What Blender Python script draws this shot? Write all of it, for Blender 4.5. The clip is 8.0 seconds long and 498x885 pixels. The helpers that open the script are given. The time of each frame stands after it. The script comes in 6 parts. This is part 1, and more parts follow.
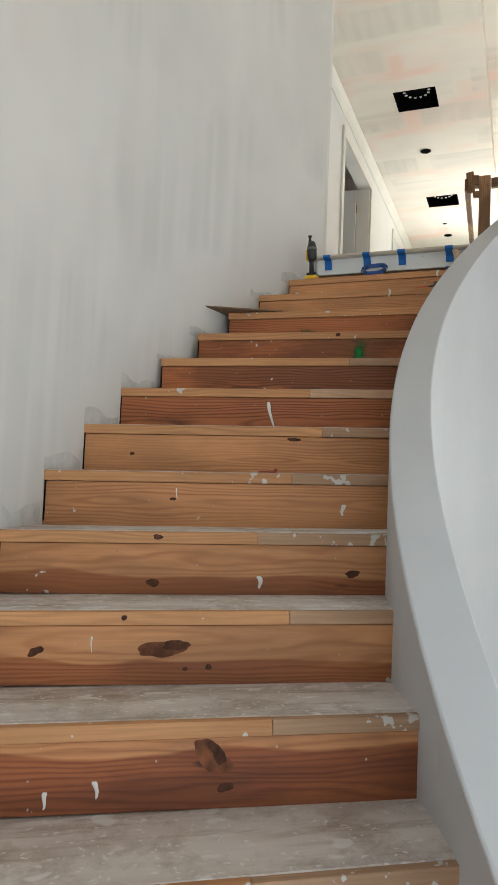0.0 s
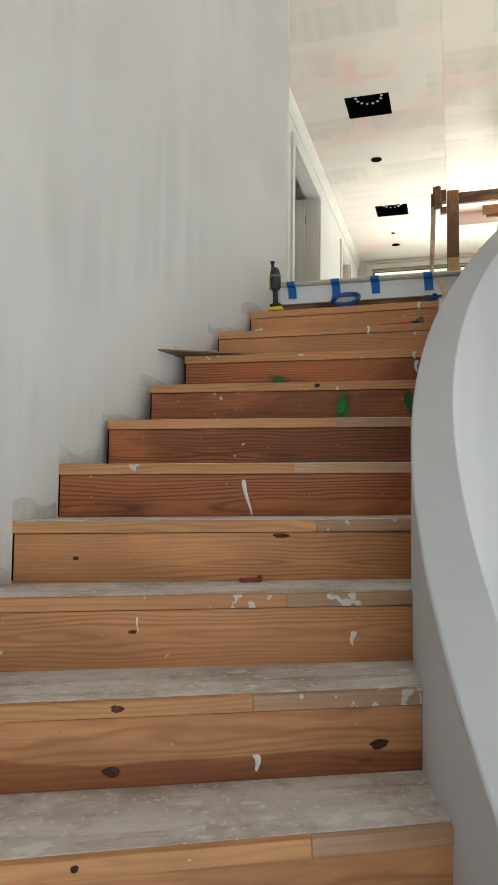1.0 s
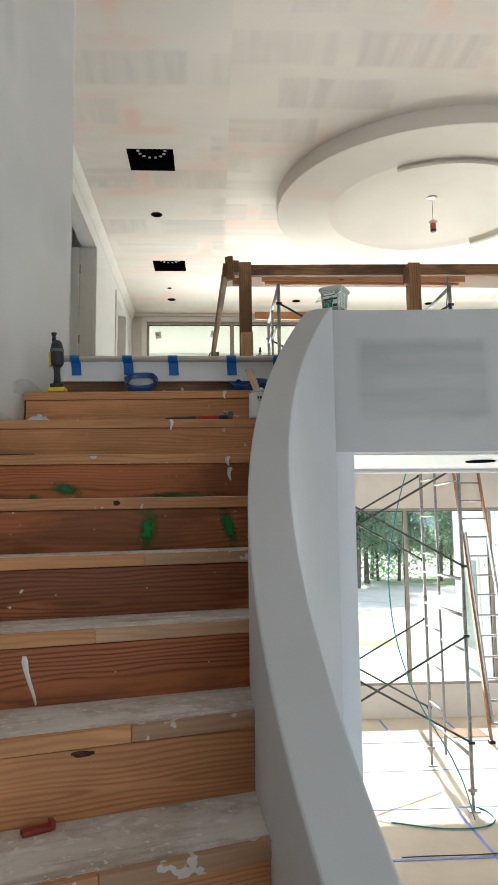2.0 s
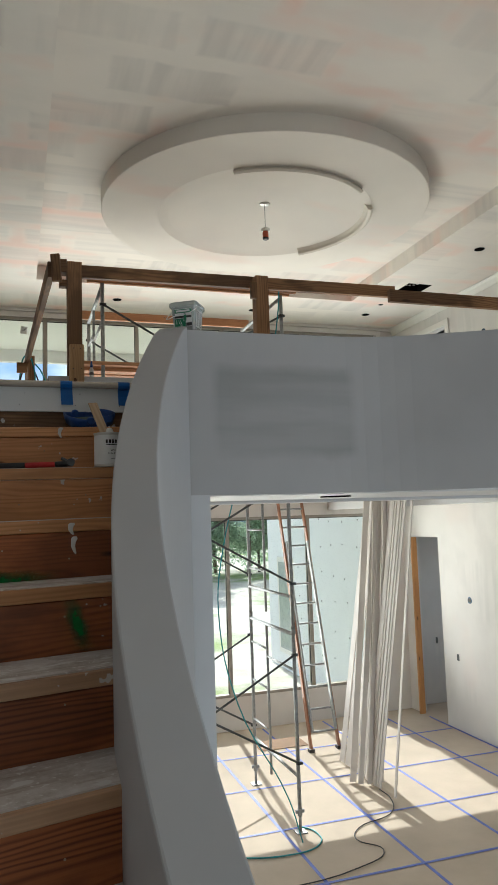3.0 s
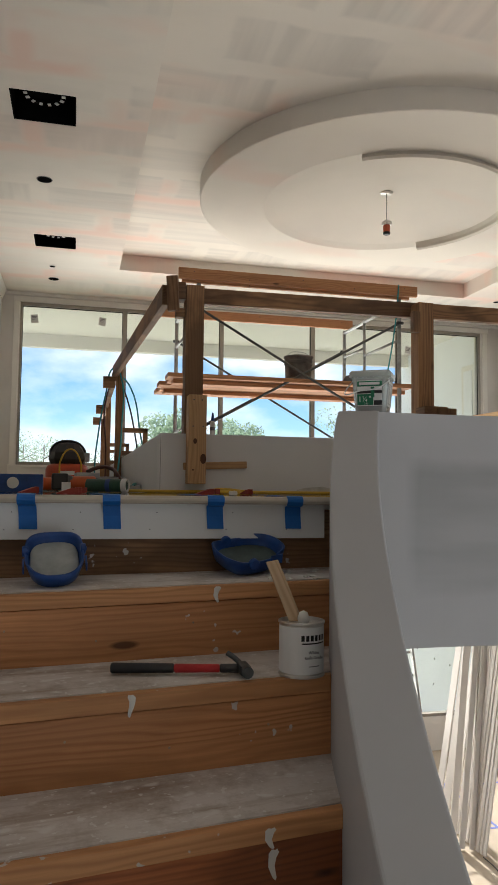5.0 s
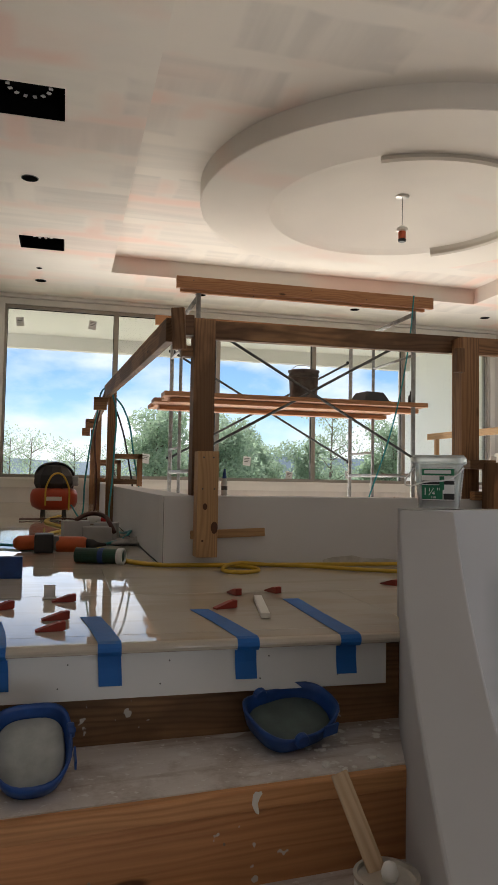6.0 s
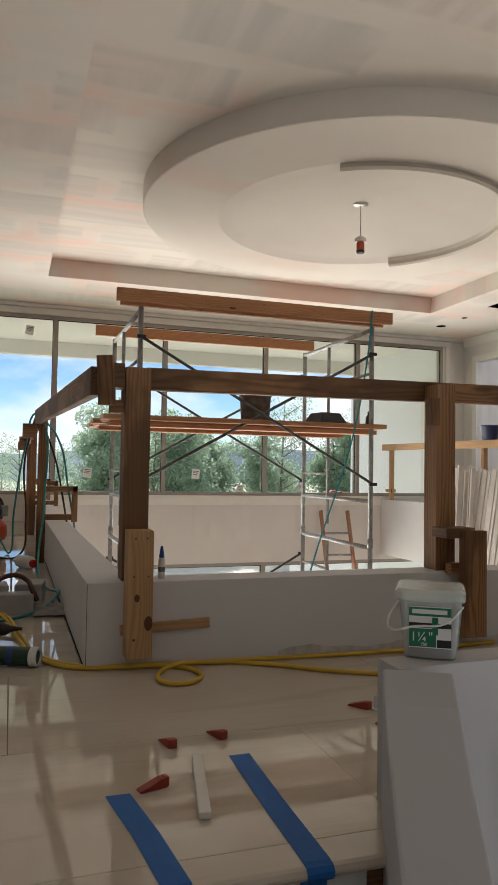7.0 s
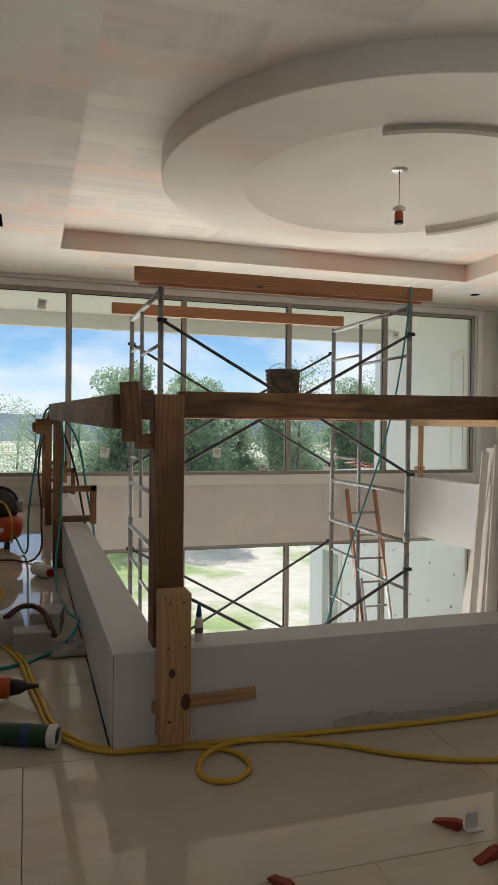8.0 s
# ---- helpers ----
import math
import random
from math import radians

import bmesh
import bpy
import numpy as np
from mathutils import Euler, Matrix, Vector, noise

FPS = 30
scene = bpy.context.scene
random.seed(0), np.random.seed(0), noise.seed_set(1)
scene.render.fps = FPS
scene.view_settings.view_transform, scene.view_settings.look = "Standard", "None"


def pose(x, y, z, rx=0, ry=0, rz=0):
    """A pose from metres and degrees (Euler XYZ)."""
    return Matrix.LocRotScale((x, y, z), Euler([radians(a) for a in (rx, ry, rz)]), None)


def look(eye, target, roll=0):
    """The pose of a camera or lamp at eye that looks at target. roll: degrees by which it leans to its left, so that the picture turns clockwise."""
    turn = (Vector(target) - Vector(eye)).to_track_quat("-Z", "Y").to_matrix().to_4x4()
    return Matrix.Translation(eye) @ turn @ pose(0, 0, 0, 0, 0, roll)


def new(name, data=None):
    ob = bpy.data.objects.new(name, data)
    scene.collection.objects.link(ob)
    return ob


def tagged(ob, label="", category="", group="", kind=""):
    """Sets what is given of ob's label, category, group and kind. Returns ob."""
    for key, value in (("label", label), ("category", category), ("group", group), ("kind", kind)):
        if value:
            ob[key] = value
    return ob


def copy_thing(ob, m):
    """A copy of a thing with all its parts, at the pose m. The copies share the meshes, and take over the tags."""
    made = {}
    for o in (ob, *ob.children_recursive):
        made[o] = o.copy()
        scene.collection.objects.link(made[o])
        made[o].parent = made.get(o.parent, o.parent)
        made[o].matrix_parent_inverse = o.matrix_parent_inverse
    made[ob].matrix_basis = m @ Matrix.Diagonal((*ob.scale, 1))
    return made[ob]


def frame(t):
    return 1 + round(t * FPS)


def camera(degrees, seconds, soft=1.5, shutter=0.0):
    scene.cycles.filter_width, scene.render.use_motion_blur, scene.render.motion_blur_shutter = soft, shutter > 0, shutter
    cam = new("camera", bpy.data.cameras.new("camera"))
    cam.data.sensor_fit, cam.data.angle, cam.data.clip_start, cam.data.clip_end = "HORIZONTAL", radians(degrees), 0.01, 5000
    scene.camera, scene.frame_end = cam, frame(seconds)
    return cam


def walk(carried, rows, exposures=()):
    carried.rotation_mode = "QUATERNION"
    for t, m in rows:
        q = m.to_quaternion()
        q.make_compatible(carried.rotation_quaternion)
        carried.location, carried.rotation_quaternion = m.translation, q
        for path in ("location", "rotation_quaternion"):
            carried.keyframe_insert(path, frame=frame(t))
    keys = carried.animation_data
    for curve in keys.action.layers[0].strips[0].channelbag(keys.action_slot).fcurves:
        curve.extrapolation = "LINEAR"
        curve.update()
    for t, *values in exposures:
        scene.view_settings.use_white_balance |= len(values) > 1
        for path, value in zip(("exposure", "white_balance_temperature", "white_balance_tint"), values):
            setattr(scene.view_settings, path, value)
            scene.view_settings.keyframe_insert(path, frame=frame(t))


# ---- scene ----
cam = camera(38.5, 8.0, soft=1.5)
# seconds, place in metres, turn in degrees
ROWS = [
    (0.0, 0.000, 0.000, -1.606, 93.50, -2.40, 20.80),
    (0.5, -0.225, 0.232, -1.427, 93.89, -0.65, 19.37),
    (1.0, -0.320, 0.493, -1.260, 93.70, -0.65, 16.05),
    (1.5, -0.464, 0.760, -1.087, 95.01, 0.25, 13.46),
    (1.7, -0.520, 0.887, -1.014, 96.20, 1.25, 7.78),
    (1.8, -0.548, 0.939, -0.963, 96.54, 1.57, 3.94),
    (2.0, -0.552, 1.012, -0.895, 96.81, 0.66, -2.75),
    (2.2, -0.596, 1.172, -0.826, 97.11, 1.88, -6.81),
    (3.3, -0.666, 1.666, -0.499, 95.87, 1.28, -19.26),
    (3.5, -0.662, 1.760, -0.410, 95.89, 1.11, -18.91),
    (4.0, -0.771, 2.022, -0.285, 95.22, 0.52, -17.70),
    (4.5, -0.794, 2.286, -0.144, 93.81, 0.02, -16.31),
    (5.0, -0.866, 2.573, 0.021, 93.77, -0.66, -13.64),
    (5.2, -0.881, 2.675, 0.123, 93.74, -1.46, -13.37),
    (6.3, -0.854, 3.231, 0.443, 92.41, -0.75, -15.54),
    (6.5, -0.828, 3.307, 0.522, 92.09, -0.77, -16.51),
    (7.0, -0.730, 3.530, 0.666, 92.33, -0.90, -18.45),
    (7.5, -0.712, 3.738, 0.752, 92.07, -0.14, -18.02),
    (8.0, -0.713, 3.942, 0.920, 89.02, -0.61, -17.26),
]
# seconds, stops, white balance
EXPOSURES = [(0.0, 1.34, 6200, 3), (1.5, 1.34, 6100, 3), (2.2, 0.72, 5950, 3), (3.4, 0.14, 6050, 3), (4.2, 0.18, 6250, 5), (5.0, 0.29, 6350, 8), (6.4, 0.16, 6600, 12), (7.2, 0.12, 6450, 10), (8.0, -0.14, 6350, 8)]
walk(cam, [(t, pose(x, y, z, rx, ry, rz)) for t, x, y, z, rx, ry, rz in ROWS], EXPOSURES)

# ---- world, sun and window light ----
SUN_AZ, SUN_EL = radians(6), radians(38)  # the sun stands beyond the window wall
world = bpy.data.worlds.new("sky")
scene.world = world
world.use_nodes = True
wn, wl = world.node_tree.nodes, world.node_tree.links
sky = wn.new("ShaderNodeTexSky")
sky.sky_type, sky.sun_disc, sky.sun_elevation, sky.sun_rotation = "NISHITA", False, SUN_EL, SUN_AZ
sky.dust_density, sky.ozone_density, sky.air_density = 0.0, 6.0, 0.85
wn["Background"].inputs["Strength"].default_value = 0.1
# broken white cloud drawn over the sky's blue
geo = wn.new("ShaderNodeTexCoord")
stretch = wn.new("ShaderNodeMapping")
stretch.inputs["Scale"].default_value = (2.0, 2.0, 4.2)
cloud = wn.new("ShaderNodeTexNoise")
cloud.inputs["Scale"].default_value, cloud.inputs["Detail"].default_value = 2.6, 8.0
cover = wn.new("ShaderNodeValToRGB")
cover.color_ramp.elements[0].position, cover.color_ramp.elements[1].position = 0.385, 0.60
blend = wn.new("ShaderNodeMix")
blend.data_type = "RGBA"
blend.inputs[7].default_value = (10.2, 10.5, 11.4, 1)
wl.new(geo.outputs["Generated"], stretch.inputs["Vector"])
wl.new(stretch.outputs[0], cloud.inputs["Vector"])
wl.new(cloud.outputs["Fac"], cover.inputs["Fac"])
wl.new(cover.outputs["Color"], blend.inputs[0])
wl.new(sky.outputs[0], blend.inputs[6])
wl.new(blend.outputs[2], wn["Background"].inputs["Color"])
sun_way = Vector((math.sin(SUN_AZ) * math.cos(SUN_EL), math.cos(SUN_AZ) * math.cos(SUN_EL), math.sin(SUN_EL)))
sun = new("sun", bpy.data.lights.new("sun", "SUN"))
sun.data.energy, sun.data.angle, sun.data.color = 5.0, radians(0.5), (1.0, 0.95, 0.88)
sun.matrix_world = look(sun_way * 40, (0, 0, 0))


def window_light(name, eye, target, width, height, watts, colour, spread=180):
    ob = new(name, bpy.data.lights.new(name, "AREA"))
    ob.data.shape, ob.data.size, ob.data.size_y, ob.data.energy, ob.data.color = "RECTANGLE", width, height, watts, colour
    ob.data.spread = radians(spread)
    ob.matrix_world = look(eye, target)
    return ob


WARM = (1.0, 0.945, 0.87)
window_light("window_light_upper", (1.95, 12.5, 1.15), (1.95, 5.5, 6.0), 7.2, 1.5, 42, WARM, 96)
window_light("window_light_lower", (1.95, 12.42, -2.05), (1.95, 5.42, 0.6), 7.2, 2.8, 175, WARM, 150)
# added fill at an invented opening out of view, to brighten the stair wall
window_light("added_side_light", (5.9, 0.3, -2.3), (0.0, 0.6, -1.9), 3.6, 2.9, 52, (0.82, 0.91, 1.0))
# daylight inferred from the lit stairs; this entry opening is never in view
window_light("entry_light", (2.4, -2.25, -2.3), (2.0, 4, -2.1), 3.8, 2.9, 27, (0.82, 0.91, 1.0))


# ---- helpers for building ----
def world_of(ob):
    return world_of(ob.parent) @ ob.matrix_parent_inverse @ ob.matrix_basis if ob.parent else ob.matrix_basis.copy()


def part(name, bm, material, parent=None, label="", m=None, smooth=False):
    """Link a bmesh as one mesh object, under a thing or under a part; m places it in the world."""
    me = bpy.data.meshes.new(name)
    bmesh.ops.recalc_face_normals(bm, faces=bm.faces)
    bm.to_mesh(me)
    bm.free()
    me.materials.append(material)
    if smooth:
        for f in me.polygons:
            f.use_smooth = True
    return place(name, me, parent, label, m)


def place(name, me, parent=None, label="", m=None):
    ob = new(name, me)
    if parent:
        ob.parent = parent
        ob.matrix_parent_inverse = world_of(parent).inverted()
    if m is not None:
        ob.matrix_basis = m
    if label:
        ob["label"] = label
    return ob


def thing(name, at, label, category, group="", kind=""):
    ob = new(name)
    ob.matrix_basis = Matrix.Translation(at)
    ob.empty_display_size = 0.1
    return tagged(ob, label, category, group, kind)


def box(x0, y0, z0, x1, y1, z1, bevel=0.0, bm=None):
    own = bmesh.new()
    vs = [own.verts.new((x, y, z)) for x in (x0, x1) for y in (y0, y1) for z in (z0, z1)]
    for f in ((0, 1, 3, 2), (4, 6, 7, 5), (0, 4, 5, 1), (2, 3, 7, 6), (0, 2, 6, 4), (1, 5, 7, 3)):
        own.faces.new([vs[i] for i in f])
    if bevel:
        bmesh.ops.bevel(own, geom=own.edges[:], offset=bevel, segments=2, affect="EDGES", profile=0.6)
    return own if bm is None else merge(bm, own)


def merge(bm, other, m=None):
    if m is not None:
        other.transform(m)
    me = bpy.data.meshes.new("tmp")
    other.to_mesh(me)
    other.free()
    bm.from_mesh(me)
    bpy.data.meshes.remove(me)
    return bm


def along(p0, p1, up=(0, 0, 1)):
    """A frame at the middle of p0 p1 with x along it and z near up."""
    p0, p1 = Vector(p0), Vector(p1)
    x = (p1 - p0).normalized()
    z = Vector(up)
    if abs(x.dot(z)) > 0.98:
        z = Vector((0, 1, 0)) if abs(x.y) < 0.9 else Vector((1, 0, 0))
    y = z.cross(x).normalized()
    z = x.cross(y)
    m = Matrix((x, y, z)).transposed().to_4x4()
    m.translation = (p0 + p1) / 2
    return m, (p1 - p0).length


def beam(name, p0, p1, w, h, material, parent=None, label="", up=(0, 0, 1), bevel=0.003):
    """A squared timber from p0 to p1, w wide across and h high along up."""
    m, n = along(p0, p1, up)
    return part(name, box(-n / 2, -w / 2, -h / 2, n / 2, w / 2, h / 2, bevel), material, parent, label, m)


def cyl_bm(r, z0, z1, n=16, r1=None, cap=True):
    bm = bmesh.new()
    r1 = r if r1 is None else r1
    a = [bm.verts.new((r * math.cos(2 * math.pi * i / n), r * math.sin(2 * math.pi * i / n), z0)) for i in range(n)]
    b = [bm.verts.new((r1 * math.cos(2 * math.pi * i / n), r1 * math.sin(2 * math.pi * i / n), z1)) for i in range(n)]
    for i in range(n):
        bm.faces.new((a[i], a[(i + 1) % n], b[(i + 1) % n], b[i]))
    if cap:
        bm.faces.new(a[::-1])
        bm.faces.new(b)
    return bm


def lathe(profile, n=24):
    """Turn a profile of (radius, height) round z."""
    bm = bmesh.new()
    rings = [[bm.verts.new((r * math.cos(2 * math.pi * i / n), r * math.sin(2 * math.pi * i / n), z)) for i in range(n)] for r, z in profile]
    for a, b in zip(rings, rings[1:]):
        for i in range(n):
            bm.faces.new((a[i], a[(i + 1) % n], b[(i + 1) % n], b[i]))
    bm.faces.new(rings[0][::-1])
    bm.faces.new(rings[-1])
    return bm


def rod(name, p0, p1, r, material, parent=None, label="", n=10):
    m, length = along(p0, p1)
    bm = cyl_bm(r, -length / 2, length / 2, n)
    bm.transform(Matrix.Rotation(math.pi / 2, 4, "Y"))
    return part(name, bm, material, parent, label, m, smooth=True)


def prism(pts, z0, z1, bm=None):
    bm = bm or bmesh.new()
    a = [bm.verts.new((x, y, z0)) for x, y in pts]
    b = [bm.verts.new((x, y, z1)) for x, y in pts]
    for i in range(len(pts)):
        j = (i + 1) % len(pts)
        bm.faces.new((a[i], a[j], b[j], b[i]))
    bm.faces.new(a[::-1])
    bm.faces.new(b)
    return bm


def strip(inner, outer, bm=None):
    """A closed wall between two curves; each is a list of (x, y, z_low, z_high)."""
    bm = bm or bmesh.new()
    rows = []
    for (ax, ay, a0, a1), (bx, by, b0, b1) in zip(inner, outer):
        rows.append([bm.verts.new(p) for p in ((ax, ay, a0), (ax, ay, a1), (bx, by, b1), (bx, by, b0))])
    for p, q in zip(rows, rows[1:]):
        for i in range(4):
            bm.faces.new((p[i], q[i], q[(i + 1) % 4], p[(i + 1) % 4]))
    bm.faces.new(rows[0])
    bm.faces.new(rows[-1][::-1])
    return bm


def rounded(w, r, z, n=5):
    out = []
    for cx, cy, a0 in ((1, 1, 0), (-1, 1, 90), (-1, -1, 180), (1, -1, 270)):
        for i in range(n + 1):
            a = radians(a0 + 90 * i / n)
            out.append((cx * (w - r) + r * math.cos(a), cy * (w - r) + r * math.sin(a), z))
    return out


def loft(loops):
    bm = bmesh.new()
    rows = [[bm.verts.new(p) for p in l] for l in loops]
    for a, b in zip(rows, rows[1:]):
        for i in range(len(a)):
            j = (i + 1) % len(a)
            bm.faces.new((a[i], a[j], b[j], b[i]))
    bm.faces.new(rows[0][::-1])
    bm.faces.new(rows[-1])
    return bm


def hose(name, pts, r, material, parent=None, label="", res=6):
    """A cable or hose along a smooth line through pts."""
    cu = bpy.data.curves.new(name, "CURVE")
    cu.dimensions, cu.bevel_depth, cu.bevel_resolution, cu.resolution_u = "3D", r, 3, res
    sp = cu.splines.new("BEZIER")
    sp.bezier_points.add(len(pts) - 1)
    for b, p in zip(sp.bezier_points, pts):
        b.co, b.handle_left_type, b.handle_right_type = p, "AUTO", "AUTO"
    cu.materials.append(material)
    return place(name, cu, parent, label)


# ---- materials ----
class Nodes:
    """A short way to write a node material."""

    def __init__(self, name, rough=0.6, metal=0.0):
        self.mat = bpy.data.materials.new(name)
        self.mat.use_nodes = True
        self.t = self.mat.node_tree
        self.bsdf = self.t.nodes["Principled BSDF"]
        self.bsdf.inputs["Roughness"].default_value = rough
        self.bsdf.inputs["Metallic"].default_value = metal

    def add(self, kind, values=None, **props):
        n = self.t.nodes.new("ShaderNode" + kind)
        for k, v in props.items():
            setattr_plain(n, k, v)
        for k, v in (values or {}).items():
            if isinstance(v, bpy.types.NodeSocket):
                self.t.links.new(v, n.inputs[k])
            else:
                n.inputs[k].default_value = v
        return n

    def put(self, socket, out):
        self.t.links.new(out, self.bsdf.inputs[socket])

    def coords(self, scale=(1, 1, 1), kind="Object", shift=True):
        tc = self.add("TexCoord").outputs[kind]
        if shift:
            rnd = self.add("ObjectInfo").outputs["Random"]
            add = self.add("VectorMath", {1: (0, 0, 0)}, operation="ADD")
            off = self.add("MapRange", {"Value": rnd, "To Max": 37.0})
            self.t.links.new(tc, add.inputs[0])
            self.t.links.new(off.outputs[0], add.inputs[1])
            tc = add.outputs[0]
        return self.add("Mapping", {"Vector": tc, "Scale": scale}).outputs[0]

    def noise(self, vec, scale, detail=4.0, rough=0.55):
        return self.add("TexNoise", {"Vector": vec, "Scale": scale, "Detail": detail, "Roughness": rough}).outputs["Fac"]

    def ramp(self, fac, stops):
        r = self.add("ValToRGB", {"Fac": fac})
        el = r.color_ramp.elements
        while len(el) < len(stops):
            el.new(0.5)
        for e, (p, col) in zip(el, stops):
            e.position, e.color = p, (*col, 1) if len(col) == 3 else col
        return r.outputs["Color"]

    def mix(self, fac, a, b, mode="MIX"):
        n = self.add("Mix", data_type="RGBA", blend_type=mode)
        for i, v in ((0, fac), (6, a), (7, b)):
            if isinstance(v, bpy.types.NodeSocket):
                self.t.links.new(v, n.inputs[i])
            elif i == 0:
                n.inputs[0].default_value = v
            else:
                n.inputs[i].default_value = (*v, 1)
        return n.outputs[2]

    def bump(self, height, strength=0.2, dist=0.01):
        b = self.add("Bump", {"Height": height, "Strength": strength, "Distance": dist})
        self.put("Normal", b.outputs[0])


def setattr_plain(node, key, value):
    if key == "operation":
        node.operation = value
    elif key == "data_type":
        node.data_type = value
    elif key == "blend_type":
        node.blend_type = value
    elif key == "wave_type":
        node.wave_type = value
    elif key == "bands_direction":
        node.bands_direction = value
    elif key == "feature":
        node.feature = value


def plain(name, colour, rough=0.6, metal=0.0, vary=0.12, scale=6.0, bump=0.05):
    """A painted, plastic or metal surface with slight wear."""
    m = Nodes(name, rough, metal)
    v = m.coords()
    n = m.noise(v, scale)
    dark = tuple(c * (1 - vary) for c in colour)
    light = tuple(min(1, c * (1 + vary)) for c in colour)
    m.put("Base Color", m.ramp(n, [(0.3, dark), (0.7, light)]))
    fine = m.noise(v, scale * 14)
    r = m.add("MapRange", {"Value": fine, "To Min": max(0.05, rough - 0.1), "To Max": min(1, rough + 0.1)})
    m.put("Roughness", r.outputs[0])
    if bump:
        m.bump(fine, bump, 0.004)
    return m.mat


def wood(name, light, dark, ring=7.0, rough=0.65, stain=0.0, knots=True, splash=0.0, low=0.0, rise=0.0):
    """Sawn softwood: rings cut flat, so that the grain runs along the piece's x in long arches."""
    m = Nodes(name, rough)
    rnd = m.add("ObjectInfo").outputs["Random"]
    far = m.add("MapRange", {"Value": rnd, "To Max": 37.0}).outputs[0]
    near = m.add("MapRange", {"Value": rnd, "To Min": -0.12, "To Max": 0.2}).outputs[0]
    off = m.add("CombineXYZ", {0: far, 1: near, 2: near}).outputs[0]
    base = m.add("VectorMath", {0: m.add("TexCoord").outputs["Object"], 1: off}, operation="ADD").outputs[0]

    def grid(sx, sy, sz):
        return m.add("Mapping", {"Vector": base, "Scale": (sx, sy, sz)}).outputs[0]

    warp = m.noise(grid(0.9, 3.5, 3.5), 1.3, 3.0)
    # growth rings cut nearly flat: close lines that swell into arches here and there
    wv = m.add("TexWave", {"Vector": grid(0.8, 5.0, 5.0), "Scale": ring * 0.72, "Distortion": 14.0, "Detail": 2.0, "Detail Scale": 0.55, "Detail Roughness": 0.4}, wave_type="RINGS")
    grain = m.noise(grid(2.4, 190.0, 190.0), 1.0, 3.0)
    line = m.add("Math", {0: wv.outputs["Fac"], 1: 1.7}, operation="POWER")
    g2 = m.add("MapRange", {"Value": grain, "From Min": 0.25, "From Max": 0.75, "To Min": 0.35, "To Max": 1.2})
    calm = m.ramp(m.noise(grid(0.7, 6.0, 6.0), 1.0, 2.0), [(0.38, (0.4, 0.4, 0.4)), (0.62, (1, 1, 1))])
    f0 = m.add("Math", {0: line.outputs[0], 1: g2.outputs[0]}, operation="MULTIPLY")
    f = m.add("Math", {0: f0.outputs[0], 1: calm}, operation="MULTIPLY")
    col = m.ramp(f.outputs[0], [(0.05, light), (0.95, dark)])
    fib = m.ramp(grain, [(0.35, (0.86, 0.84, 0.82)), (0.7, (1.06, 1.05, 1.04))])
    col = m.mix(0.8, col, fib, "MULTIPLY")
    board = m.add("ObjectInfo").outputs["Random"]
    tint = m.ramp(board, [(0.0, (0.86, 0.83, 0.80)), (1.0, (1.1, 1.09, 1.07))])
    col = m.mix(1.0, col, tint, "MULTIPLY")
    big = m.ramp(warp, [(0.35, (0.84, 0.8, 0.76)), (0.65, (1.06, 1.04, 1.0))])
    col = m.mix(0.8, col, big, "MULTIPLY")
    if knots:
        vo = m.add("TexVoronoi", {"Vector": grid(1.6, 5.5, 5.5), "Scale": 1.25, "Randomness": 1.0})
        k = m.ramp(vo.outputs["Distance"], [(0.05, (1, 1, 1)), (0.085, (0, 0, 0))])
        col = m.mix(k, col, tuple(c * 0.28 for c in dark))
    if stain:
        s = m.ramp(m.noise(grid(0.8, 2.4, 2.4), 1.4, 5.0, 0.6), [(0.47, (0, 0, 0)), (0.56, (stain, stain, stain))])
        col = m.mix(s, col, tuple(c * 0.42 for c in dark))
    if low:
        # a soaked dark stain in the lower part of the board, with a wavering edge
        zz = m.add("SeparateXYZ", {0: m.add("TexCoord").outputs["Object"]}).outputs[2]
        wob = m.noise(grid(1.1, 0.3, 0.3), 1.5, 4.0, 0.42)
        edge = m.add("MapRange", {"Value": wob, "From Min": 0.3, "From Max": 0.7, "To Min": -0.03, "To Max": 0.022})
        lift = m.add("MapRange", {"Value": rnd, "To Min": rise - 0.02, "To Max": rise + 0.025})
        edge = m.add("Math", {0: edge.outputs[0], 1: lift.outputs[0]}, operation="ADD")
        gap = m.add("Math", {0: edge.outputs[0], 1: zz}, operation="SUBTRACT")
        lowf = m.ramp(gap.outputs[0], [(0.0, (0, 0, 0)), (0.006, (low,) * 3)])
        deep = m.ramp(m.noise(grid(1.2, 9.0, 9.0), 1.0, 4.0, 0.6), [(0.35, (0.44, 0.27, 0.2)), (0.65, (0.66, 0.47, 0.37))])
        col = m.mix(lowf, col, deep, "MULTIPLY")
    if splash:
        vs = grid(30, 34, 30)
        n1 = m.noise(vs, 1.0, 2.0, 0.5)
        n2 = m.noise(grid(2.2, 2.2, 2.2), 1.0, 3.0)
        both = m.add("Math", {0: n1, 1: n2}, operation="MULTIPLY")
        sp = m.ramp(both.outputs[0], [(0.5 - splash * 0.1, (0, 0, 0)), (0.515 - splash * 0.1, (0.85, 0.85, 0.85))])
        col = m.mix(sp, col, (0.62, 0.6, 0.56))
    m.put("Base Color", col)
    m.bump(f.outputs[0], 0.25, 0.003)
    return m.mat


